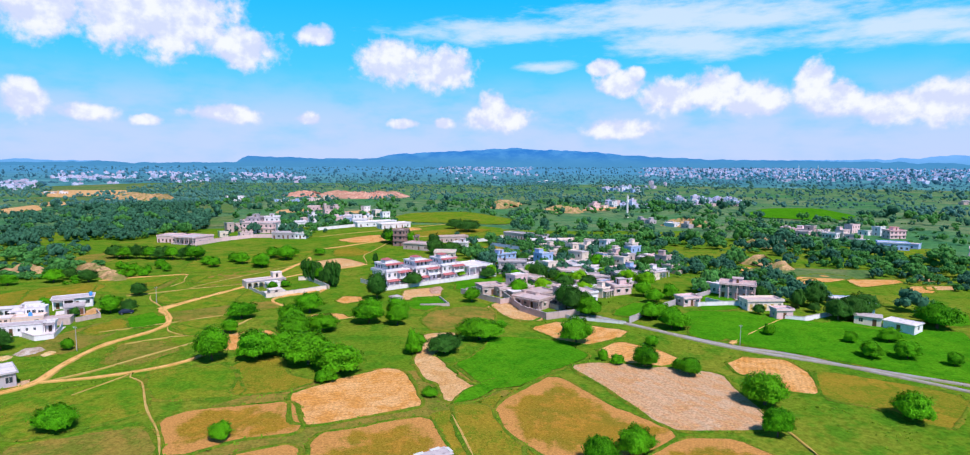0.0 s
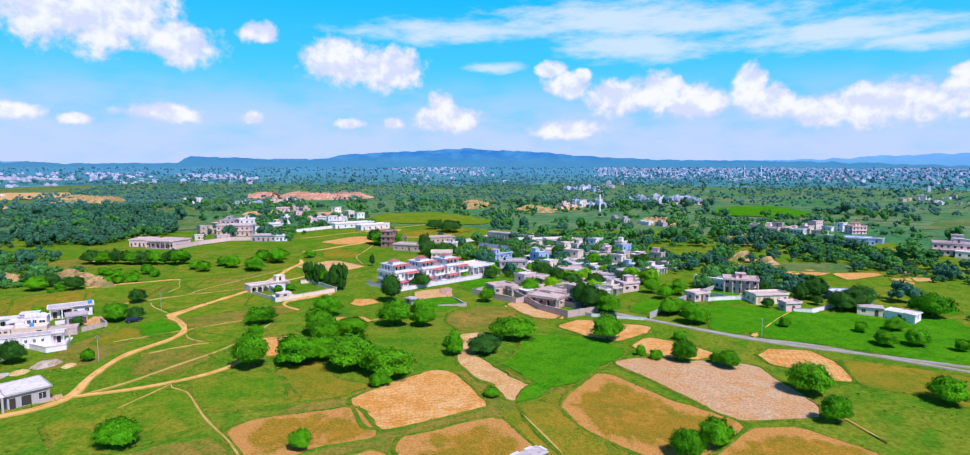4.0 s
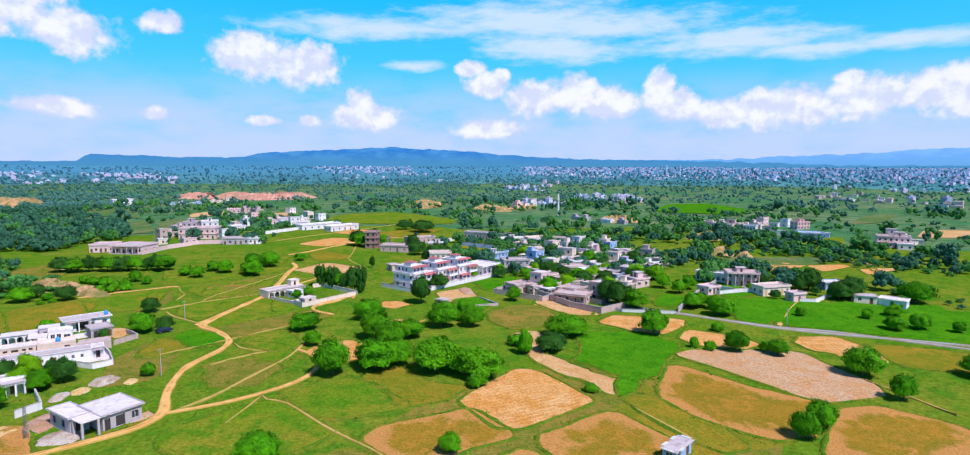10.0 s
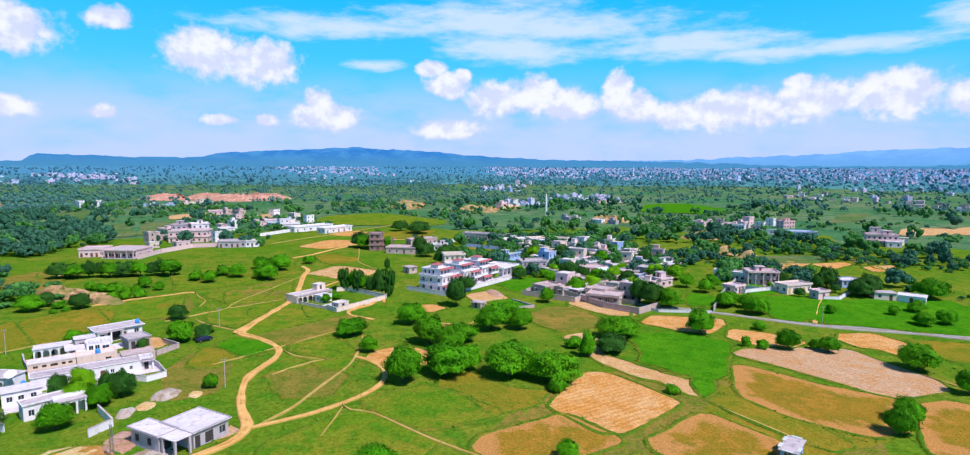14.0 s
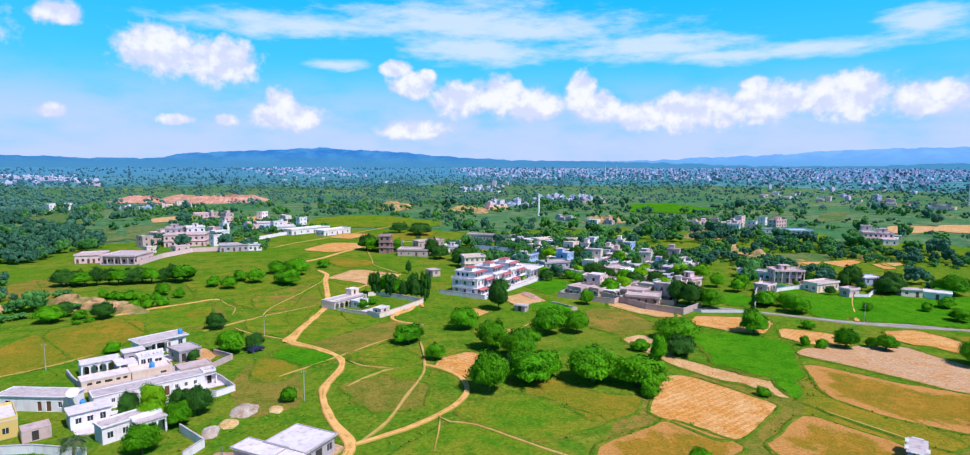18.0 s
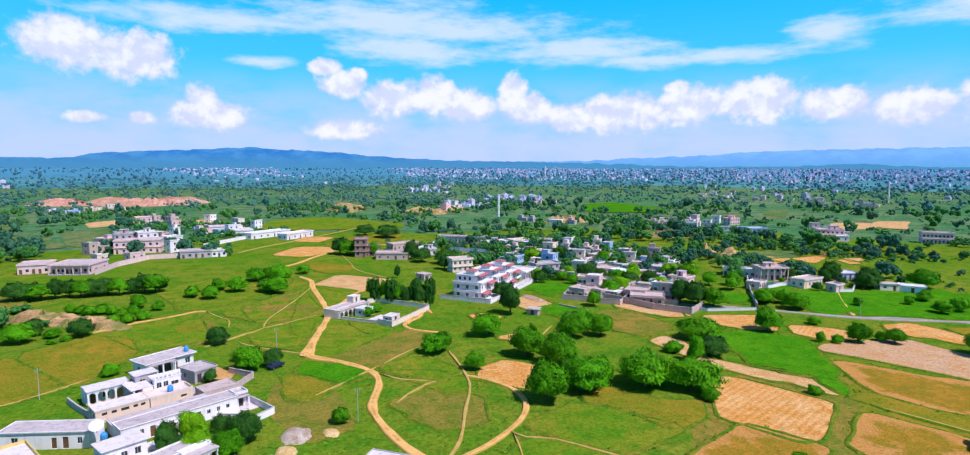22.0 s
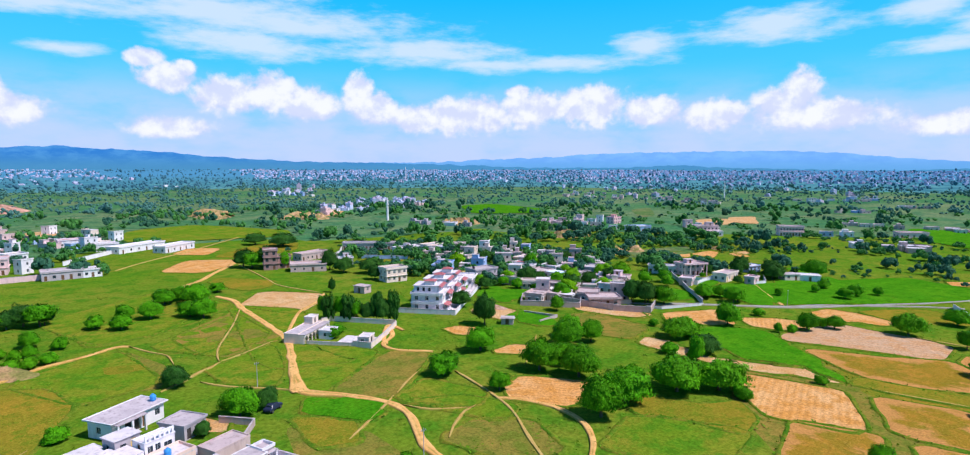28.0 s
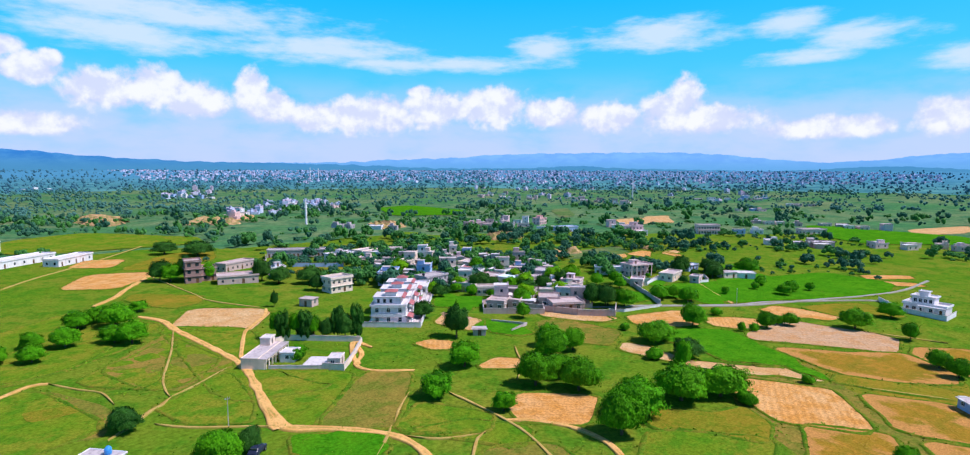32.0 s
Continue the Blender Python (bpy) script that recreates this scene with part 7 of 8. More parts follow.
tree("round", 59.7, 121.1, 4.7, 6.7)
tree("round", 55.0, 105.9, 2.6, 5.9)
tree("round", 86.3, 114.1, 3.9, 6.0)
tree("round", 19.3, 93.5, 3.1, 5.4)
tree("round", 26.4, 97.7, 3.1, 5.0)
tree("round", 25.8, 162.1, 4.6, 7.7)
tree("round", 34.6, 191.2, 4.6, 7.6)
tree("round", 40.2, 143.3, 3.5, 5.9)
tree("round", 140.0, 178.4, 5.7, 8.2)
tree("round", 57.0, 175.9, 3.8, 6.2)
tree("round", 53.8, 186.1, 3.7, 5.8)
tree("round", 12.8, 222.7, 4.2, 6.7)
tree("round", -4.6, 209.0, 2.9, 5.3)
tree("round", 103.2, 153.1, 3.1, 5.0)
tree("round", 116.7, 165.8, 3.1, 4.9)
tree("round", 112.2, 152.0, 3.4, 5.4)
tree("round", 120.6, 146.8, 2.1, 4.1)
tree("round", 104.9, 164.8, 1.8, 4.1)
tree("round", 84.3, 170.8, 1.8, 3.9)
tree("dark", 28.3, 201.2, 4.3, 9.9)
tree("dark", -29.0, 233.4, 3.7, 6.6)
tree("dark", 114.8, 202.1, 4.3, 8.9)
tree("dark", 114.1, 186.4, 5.0, 7.4)
tree("dark", 127.1, 193.5, 4.7, 7.6)
tree("bush", -18.6, 147.7, 2.1, 7.1)
tree("bush", 30.6, 148.0, 1.6, 3.3)
tree("bush", 33.6, 145.1, 2.0, 2.9)
tree("bush", 48.0, 141.6, 1.8, 3.8)
tree("bush", 46.9, 161.8, 2.2, 3.3)
tree("bush", 5.0, 176.2, 1.9, 2.9)
tree("bush", -35.0, 127.7, 2.1, 3.7)
tree("round", -149.0, 267.7, 2.8, 4.7)
tree("round", -132.7, 278.5, 3.0, 4.9)
tree("round", -123.5, 287.7, 3.4, 4.8)
tree("round", -106.8, 276.6, 4.4, 5.9)
tree("round", -109.0, 301.1, 4.0, 6.2)
tree("round", -101.9, 305.0, 4.4, 5.7)
tree("round", -126.7, 272.8, 3.3, 5.1)
tree("round", -117.1, 281.7, 3.7, 5.5)
tree("round", -103.9, 271.7, 4.2, 6.9)
tree("round", -100.5, 295.0, 5.3, 7.6)
tree("round", -88.1, 311.9, 3.0, 4.5)
tree("round", 49.6, 138.5, 2.9, 4.6)
tree("round", -57.4, 362.0, 5.7, 8.3)
tree("round", -44.3, 354.0, 3.6, 7.8)
tree("dark", -53.2, 284.0, 1.4, 5.9)
tree("grove", -74.6, 245.6, 2.5, 7.3)
tree("grove", -70.9, 241.9, 2.3, 6.9)
tree("grove", -67.7, 238.2, 2.4, 6.2)
tree("dark", -64.8, 235.3, 2.5, 6.5)
tree("dark", -61.5, 231.3, 2.6, 8.2)
tree("dark", -72.6, 246.1, 2.1, 5.7)
tree("dark", -65.1, 241.7, 2.5, 6.1)
tree("bush", -81.9, 224.1, 2.3, 3.3)
tree("bush", -78.2, 228.4, 2.1, 3.2)
tree("dark", -49.7, 364.7, 3.6, 10.9)
tree("dark", -60.1, 366.5, 5.3, 9.9)
tree("dark", -29.2, 335.6, 4.2, 11.2)
tree("dark", -25.3, 299.2, 3.8, 6.6)
tree("dark", -12.6, 436.8, 9.9, 9.6)
tree("dark", -22.9, 456.2, 6.8, 8.0)
tree("round", -52.3, 158.2, 5.0, 8.0)
tree("round", -50.8, 144.9, 3.9, 6.4)
tree("round", -27.6, 183.4, 3.5, 7.0)
tree("round", -26.5, 175.8, 3.8, 6.4)
tree("bright", -131.6, 150.4, 2.7, 6.4)
tree("bright", -131.4, 145.0, 2.4, 5.4)
tree("dark", -135.6, 148.6, 2.2, 5.6)
tree("dark", -127.4, 150.4, 1.9, 4.6)
tree("round", -126.6, 142.8, 2.7, 5.2)
tree("dark", -123.8, 146.8, 2.5, 5.6)
tree("dark", -136.6, 143.6, 1.6, 3.6)
tree("round", -130.6, 132.6, 2.7, 5.0)
tree("dark", -127.8, 162.2, 0.9, 2.2)
tree("dark", -128.6, 181.2, 1.6, 3.4)
tree("round", -120.5, 186.0, 4.0, 6.2)
tree("dark", -114.9, 186.6, 2.5, 4.8)
tree("bush", -107.1, 147.6, 1.7, 3.4)
tree("dark", -141.6, 136.9, 1.8, 3.0)
tree("bush", -142.8, 261.5, 2.4, 4.2)
for k in range(12):
    tree(("dark", "dark", "grove")[k % 3], -189.0 + 4.0 * k, 297.8 - 0.35 * k + 1.6 * math.sin(k * 2.1), 4.0 + 0.9 * math.sin(k * 1.3), 6.6 + 0.9 * math.cos(k * 1.9))
for k in range(7):
    tree("bush", -168.0 + 3.1 * k, 268.0 - 1.9 * k + 1.2 * math.sin(k * 2.3), 2.2 + 0.4 * math.sin(k), 3.4 + 0.4 * math.cos(k * 2))
tree("bush", -150.0, 246.9, 2.2, 3.4)
tree("bush", -146.0, 248.6, 2.4, 3.6)
tree("bush", -153.6, 245.6, 2.6, 4.2)
tree("dark", -143.8, 293.3, 3.2, 6.4)
tree("dark", 100.3, 210.8, 3.1, 5.5)
tree("dark", 108.1, 199.6, 2.8, 7.7)
tree("dark", 120.0, 188.3, 4.5, 8.5)
tree("dark", 110.5, 193.8, 2.2, 3.7)
tree("dark", 90.6, 191.0, 2.1, 3.7)
tree("round", 57.2, 187.4, 3.1, 4.9)
tree("round", 59.5, 182.6, 2.4, 4.8)
tree("round", 59.6, 175.7, 3.2, 5.6)
tree("round", 60.5, 206.5, 3.1, 5.3)
tree("dark", 30.1, 196.4, 3.7, 9.6)
tree("round", 67.9, 212.3, 3.5, 5.9)
tree("euca", -74.5, 243.4, 2.3, 7.6)
tree("euca", -69.5, 239.1, 2.3, 7.6)
tree("euca", -62.5, 233.4, 2.1, 7.9)
tree("euca", -58.9, 229.0, 2.1, 8.6)
tree("bright", 2.6, 260.3, 2.7, 5.3)
tree("bright", -11.3, 255.4, 2.6, 4.6)
tree("round", 12.8, 247.7, 2.9, 5.1)
tree("round", 15.4, 271.6, 2.9, 4.6)
tree("dark", -27.6, 324.2, 5.7, 8.5)
tree("dark", -18.1, 315.6, 5.1, 8.4)
tree("dark", 19.8, 301.4, 3.5, 5.6)


for kind, x, y, r in village_trees:
    tree(kind, x, y, r, 1.75 * r)

# ---- woods and scattered trees ----
tilled = [(min(p[0] for p in o), min(p[1] for p in o), max(p[0] for p in o), max(p[1] for p in o), o) for kind, o, _ in all_fields if kind != "under"]


def is_free(x, y, r, crowd=0.75, squeeze=1.0):
    """Whether a tree may stand here: off houses, tilled fields, tracks and other trees."""
    if any((x - a) ** 2 + (y - b) ** 2 < (squeeze * (c + r * 0.55)) ** 2 for a, b, c in house_spots):
        return False
    ci, cj = int(x // 16), int(y // 16)
    for i in (ci - 1, ci, ci + 1):
        for j in (cj - 1, cj, cj + 1):
            if any((x - a) ** 2 + (y - b) ** 2 < (crowd * (c + r)) ** 2 for a, b, c in tree_cells.get((i, j), ())):
                return False
    if any(x0 < x < x1 and y0 < y < y1 and inside(x, y, outline) for x0, y0, x1, y1, outline in tilled):
        return False
    if abs(x) > 560 or y > 760 or y < 40:
        return True
    return all((x - p.x) ** 2 + (y - p.y) ** 2 > (width / 2 + r * 0.5) ** 2 for width, line in all_tracks for p in line[::2])


far_spots = []
NEAR_WOOD = 215.0
MIX = {"patchy": (("dark", 0.40), ("round", 0.30), ("bush", 0.30)), "wood": (("dark", 0.40), ("round", 0.45), ("bush", 0.10), ("bright", 0.05)), "bushy": (("bush", 0.6), ("dark", 0.25), ("round", 0.15)),
       "open": (("round", 0.45), ("dark", 0.35), ("bush", 0.20)), "village": (("dark", 0.45), ("round", 0.30), ("bright", 0.25)), "far": (("dark", 0.5), ("round", 0.5))}


def wood(mix, count, small, large, *outline):
    rng = random.Random(count * 3 + int(outline[0][0]))
    outline = list(outline)
    x0, x1, y0, y1 = min(p[0] for p in outline), max(p[0] for p in outline), min(p[1] for p in outline), max(p[1] for p in outline)
    made = tries = 0
    while made < count and tries < count * 30:
        tries += 1
        x, y = rng.uniform(x0, x1), rng.uniform(y0, y1)
        # thin out in open glades
        if noise.noise((x / 60, y / 60, 7.0)) < (-0.2 if mix in ("open", "far") else -0.12 if mix == "patchy" else -0.42) or not inside(x, y, outline):
            continue
        r = rng.uniform(small, large) * rng.choice((0.55, 0.8, 1.0, 1.0, 1.25))
        if not is_free(x, y, r, 0.62 if mix == "wood" else 0.8, 0.56 if mix == "village" else 1.0):
            continue
        kind = rng.choices([k for k, _ in MIX[mix]], [p for _, p in MIX[mix]])[0]
        high = r * rng.uniform(1.25, 1.7) if kind != "bush" else r * rng.uniform(0.7, 1.0)
        if math.hypot(x + 60, y - 60) < NEAR_WOOD:
            tree(kind, x, y, r * (0.7 if kind == "bush" else 1.0), high)
        else:
            far_spots.append((x, y, r, high, kind == "dark" or mix == "wood" and rng.random() < 0.75))
            tree_cells.setdefault((int(x // 16), int(y // 16)), []).append((x, y, r))
        made += 1


wood("wood", 520, 2.5, 6, (-437, 529), (-487, 698), (-399, 838), (-208, 450), (-218, 386), (-241, 360), (-275, 331))
wood("bushy", 90, 2, 4.5, (-269, 324), (-237, 338), (-192, 293), (-151, 219), (-186, 241), (-183, 219))
wood("wood", 900, 4, 7, (-1404, 1437), (-950, 1326), (-600, 1493), (-366, 909), (-372, 779), (-411, 669), (-563, 573))
wood("open", 220, 4, 6.5, (-604, 1270), (-347, 1253), (-149, 634), (-173, 540), (-237, 588), (-340, 729))
wood("open", 70, 3.5, 5.5, (-189, 590), (-85, 559), (-71, 467), (-109, 464), (-153, 493))
wood("open", 300, 4, 6.5, (-325, 1385), (226, 1388), (107, 578), (45, 442), (-85, 559))
wood("patchy", 40, 3.0, 6, (28, 469), (125, 453), (120, 360), (90, 269), (70, 268), (58, 309), (30, 329))
wood("village", 150, 2.4, 4.6, (-17, 357), (51, 419), (81, 286), (61, 214), (28, 223), (-1, 255))
wood("patchy", 120, 3.5, 5.5, (156, 581), (491, 595), (318, 384), (249, 382), (173, 351), (96, 354))
wood("patchy", 65, 2.5, 5.5, (102, 348), (211, 352), (298, 360), (179, 214), (164, 221), (156, 259), (99, 269))
wood("far", 800, 4, 7, (134, 1954), (1369, 1671), (491, 595), (156, 581), (49, 712))
wood("patchy", 75, 2.5, 5.5, (343, 341), (430, 97), (151, 93), (209, 118), (165, 179), (194, 267))
wood("far", 700, 4, 7, (1344, 973), (1837, -140), (630, -3), (451, 218), (394, 417))
wood("open", 110, 3, 5.5, (29, 1141), (282, 691), (76, 415), (4, 493), (-72, 602))
wood("far", 450, 4, 7, (141, 2536), (1490, 1058), (434, 441), (282, 691), (-41, 1093))
wood("open", 90, 3, 5.5, (208, 515), (304, 358), (125, 256), (79, 290), (82, 361))
wood("village", 120, 2.4, 4.6, (56, 415), (103, 361), (102, 265), (39, 230), (40, 273), (-8, 303))
wood("far", 1600, 6, 10, (-2006, 1856), (2625, 2476), (1626, 1531), (-1372, 1268))
wood("far", 900, 6, 10, (875, 2538), (2566, -353), (1622, -201), (496, 1646))
wood("far", 400, 4, 7, (-570, 1417), (509, 1541), (308, 931), (-366, 909))
wood("wood", 170, 2.5, 7, (-505, 858), (-396, 783), (-291, 670), (-211, 460), (-206, 408), (-214, 371), (-253, 358))
wood("wood", 320, 4, 7, (-1090, 2019), (-632, 2091), (-422, 1393), (-316, 936), (-372, 835), (-505, 858))
wood("open", 60, 3, 5.5, (-343, 830), (-232, 876), (-107, 632), (-98, 468), (-143, 477), (-174, 533), (-199, 457), (-218, 481))
wood("village", 26, 2.5, 4, (-207, 500), (-152, 539), (-117, 439), (-115, 379), (-141, 394), (-172, 381))
wood("patchy", 50, 2, 3.5, (107, 327), (173, 322), (217, 293), (229, 228), (199, 209), (167, 233), (118, 263), (81, 284))
wood("village", 40, 2.5, 4.5, (87, 244), (131, 259), (152, 215), (151, 183), (139, 177), (126, 190), (113, 195), (97, 208), (74, 204))
wood("patchy", 700, 1.2, 2.8, (-754, 1487), (1559, 884), (365, 262), (-310, 482))
wood("patchy", 160, 1.0, 2.0, (179, 370), (368, 154), (164, 122), (134, 193), (84, 288))
wood("village", 26, 2.5, 4.2, (21, 371), (81, 354), (40, 266), (17, 232), (2, 256), (-2, 300))

wood("patchy", 70, 2.5, 5.5, (110, 440), (330, 620), (620, 560), (560, 180), (300, 210), (170, 250))
wood("patchy", 420, 3, 6, (330, 620), (520, 1000), (1000, 800), (1000, 260), (620, 200), (560, 420))
wood("patchy", 300, 3, 6, (-80, 520), (-180, 900), (140, 1100), (340, 900), (220, 560))
wood("bushy", 90, 1.5, 3.0, (100, 380), (300, 560), (560, 420), (400, 130), (180, 200))
wood("wood", 260, 3, 6, (-420, 640), (-760, 1000), (-420, 1000), (-250, 640))
wood("far", 2600, 7, 13, (-1500, 1500), (-2300, 2900), (-600, 3900), (1500, 3900), (3300, 2400), (3900, 400), (2600, -300), (1700, 200), (1300, 1300), (300, 1700))
wood("far", 900, 5, 9, (200, 1300), (900, 2300), (2100, 1300), (1900, 100), (1100, 100), (900, 900))

# the farther woods, each tree a heap of lumps coated with leaf sprays, coarser with distance
def lump_tree(seed, clumps, sprays):
    v, f, _ = crown_mesh(seed, clumps, sprays, 0.34, 0.10, 0.04)
    return v, f


mid_lumps = [lump_tree(70 + i, 14, 14) for i in range(6)]
far_lumps = [lump_tree(90 + i, 7, 4) for i in range(6)]
last_lumps = [lump_tree(110 + i, 3, 0) for i in range(6)]
dot_lumps = [lump_tree(130 + i, 1, 0) for i in range(6)]


def tier(x, y):
    away = math.hypot(x + 60, y - 60)
    return mid_lumps if away < 420 else far_lumps if away < 760 else last_lumps if away < 1500 else dot_lumps


def heap_of_trees(name, spots, material, label):
    verts, faces, at = [], [], 0
    for i, (x, y, r, high, _) in enumerate(spots):
        v, f = tier(x, y)[i % 6]
        a = i * 2.4
        turned = np.c_[v[:, 0] * math.cos(a) - v[:, 1] * math.sin(a), v[:, 0] * math.sin(a) + v[:, 1] * math.cos(a), v[:, 2]]
        verts.append(turned * (r, r, high) + (x, y, ground(x, y) - 0.1))
        faces.append(f + at)
        at += len(v)
    return tagged(raw(name, np.concatenate(verts), np.concatenate(faces), material), label, "woodland", kind="stuff")


apart = lambda s: math.hypot(s[0] + 60, s[1] - 60)  # noqa: E731
# each distance band takes bluer leaves, which paints the haze into the foliage
heap_of_trees("far_trees", [s for s in far_spots if not s[4] and apart(s) < 720], M["leaf_far_hazed"], "scattered green trees on the far slopes, slightly tinted for haze")
heap_of_trees("far_dark_trees", [s for s in far_spots if s[4] and apart(s) < 720], M["leaf_dark_hazed"], "dark green trees on the far slopes, tinted bluish for haze")
heap_of_trees("distant_trees", [s for s in far_spots if 720 <= apart(s) < 1350], M["leaf_blue_hazed"], "green trees on the distant plain, tinted bluish for haze")
heap_of_trees("farthest_trees", [s for s in far_spots if apart(s) >= 1350], M["leaf_haze"], "trees at the edge of the distant plain, tinted blue for haze")

# ---- distance: town, plain, hills ----
material, n = begin("hazed_far_house_walls")
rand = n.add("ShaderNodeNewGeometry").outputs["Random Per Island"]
# wall colours pushed towards lilac blue to paint in the haze
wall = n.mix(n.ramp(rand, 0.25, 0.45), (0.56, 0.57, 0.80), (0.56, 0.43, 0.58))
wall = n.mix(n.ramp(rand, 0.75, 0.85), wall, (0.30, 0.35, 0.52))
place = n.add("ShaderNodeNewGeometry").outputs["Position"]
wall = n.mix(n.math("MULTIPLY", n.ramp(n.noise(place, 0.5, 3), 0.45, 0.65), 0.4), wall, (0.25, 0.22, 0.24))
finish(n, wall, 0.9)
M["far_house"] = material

town_verts, town_faces = [], []


def town_box(x, y, z, w, d, h, a):
    c, s = math.cos(a), math.sin(a)
    at = len(town_verts)
    for zz in (z - 2, z + h):
        for u, v in ((-w, -d), (w, -d), (w, d), (-w, d)):
            town_verts.append((x + (u * c - v * s) / 2, y + (u * s + v * c) / 2, zz))
    for f in ((4, 5, 6, 7), (0, 1, 5, 4), (1, 2, 6, 5), (2, 3, 7, 6), (3, 0, 4, 7)):
        town_faces.append([i + at for i in f])


def town(count, *outline):
    """Far houses: each a block of one to three storeys with a roof room and a parapet."""
    rng = random.Random(count)
    outline = list(outline)
    x0, x1, y0, y1 = min(p[0] for p in outline), max(p[0] for p in outline), min(p[1] for p in outline), max(p[1] for p in outline)
    made = tries = 0
    while made < count and tries < count * 40:
        tries += 1
        x, y = rng.uniform(x0, x1), rng.uniform(y0, y1)
        if not inside(x, y, outline) or noise.noise((x / 130, y / 130, 2.0)) < -0.22 or any((x - a) ** 2 + (y - b) ** 2 < (c + 6) ** 2 for a, b, c in house_spots):
            continue
        far = math.hypot(x, y) > 1100
        w, d, h = rng.uniform(6, 12), rng.uniform(5, 9), rng.choice((3.5, 3.5, 4, 6.5, 8))
        if far:
            w, d, h = w * 0.95, d * 0.95, h + 0.8
        a, z = rng.uniform(0, 1.5), ground(x, y)
        town_box(x, y, z, w, d, h, a)
        town_box(x, y, z + h, w * 0.35, d * 0.4, 2.4, a)
        for side in (-1, 1):
            town_box(x - side * math.sin(a) * d * 0.49, y + side * math.cos(a) * d * 0.49, z + h, w, 0.25, 0.8, a)
        made += 1


town(900, (1132, 4247), (2781, 3403), (3184, 3004), (1398, 1316), (1126, 1504), (463, 1731))
town(240, (-360, 4090), (346, 4381), (164, 1831), (-78, 1674))
town(120, (-1434, 1976), (-1203, 2535), (-592, 1273), (-815, 1137))
town(60, (-874, 2018), (-714, 2246), (-429, 1369), (-575, 1343))
town(40, (-1087, 1325), (-1044, 1378), (-750, 988), (-776, 944))
town(1100, (1229, 4260), (3512, 2501), (2284, 603), (1367, 411), (1204, 988), (445, 1919))
town(24, (895, 1031), (1315, 859), (1044, 323), (734, 278), (630, 503), (599, 741))
town(60, (-1131, 1535), (-920, 1510), (-940, 1640), (-1150, 1660))
town(55, (-810, 1860), (-541, 1635), (-515, 1700), (-780, 1950))
town(14, (289, 901), (374, 858), (316, 724), (239, 743))
town(16, (304, 1304), (403, 1286), (268, 1001), (211, 1053))
town(20, (210, 863), (383, 891), (231, 670), (120, 666))
town(1900, (3088, 3037), (3995, 717), (3008, 232), (1938, 177), (1661, 355), (1283, 901), (1164, 1282))
tagged(raw("distant_houses", town_verts, town_faces, M["far_house"]), "pale houses of distant villages and a town, tinted for haze", "houses", kind="stuff")

# the plain and hills at the edge of sight, a backdrop with painted haze
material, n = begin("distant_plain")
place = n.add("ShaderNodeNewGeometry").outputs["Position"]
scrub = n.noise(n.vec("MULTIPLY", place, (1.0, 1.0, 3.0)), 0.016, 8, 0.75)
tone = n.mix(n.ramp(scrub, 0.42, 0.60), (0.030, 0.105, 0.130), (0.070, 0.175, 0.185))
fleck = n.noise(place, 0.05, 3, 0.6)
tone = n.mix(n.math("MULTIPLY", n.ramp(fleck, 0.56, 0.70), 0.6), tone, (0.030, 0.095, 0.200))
# bluer with distance plus a faint emission: the haze sits in the colour
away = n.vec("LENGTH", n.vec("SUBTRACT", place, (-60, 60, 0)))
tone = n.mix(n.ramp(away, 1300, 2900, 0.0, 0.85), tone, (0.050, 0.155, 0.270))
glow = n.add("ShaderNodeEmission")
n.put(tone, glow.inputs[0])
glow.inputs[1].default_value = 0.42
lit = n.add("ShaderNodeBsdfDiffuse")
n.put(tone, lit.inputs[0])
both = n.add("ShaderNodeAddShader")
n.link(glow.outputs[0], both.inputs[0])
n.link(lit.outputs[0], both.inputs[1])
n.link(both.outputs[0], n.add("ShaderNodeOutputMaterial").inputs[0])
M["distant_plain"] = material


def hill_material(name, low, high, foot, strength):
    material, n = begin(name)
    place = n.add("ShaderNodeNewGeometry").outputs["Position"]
    # haze painted as glowing blue tones, with another tone towards the foot
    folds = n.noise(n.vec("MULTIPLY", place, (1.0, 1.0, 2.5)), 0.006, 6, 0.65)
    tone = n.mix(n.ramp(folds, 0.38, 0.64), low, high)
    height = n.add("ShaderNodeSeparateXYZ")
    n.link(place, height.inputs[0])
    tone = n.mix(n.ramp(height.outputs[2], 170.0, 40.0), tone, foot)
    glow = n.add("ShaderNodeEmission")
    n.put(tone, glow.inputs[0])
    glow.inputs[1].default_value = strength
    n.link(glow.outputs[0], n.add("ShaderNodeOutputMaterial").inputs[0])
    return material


M["near_hills"] = hill_material("haze_hills", (0.040, 0.200, 0.56), (0.085, 0.290, 0.63), (0.075, 0.255, 0.46), 0.95)
M["far_hills"] = hill_material("pale_haze_hills", (0.16, 0.36, 0.78), (0.20, 0.42, 0.82), (0.13, 0.34, 0.64), 1.0)

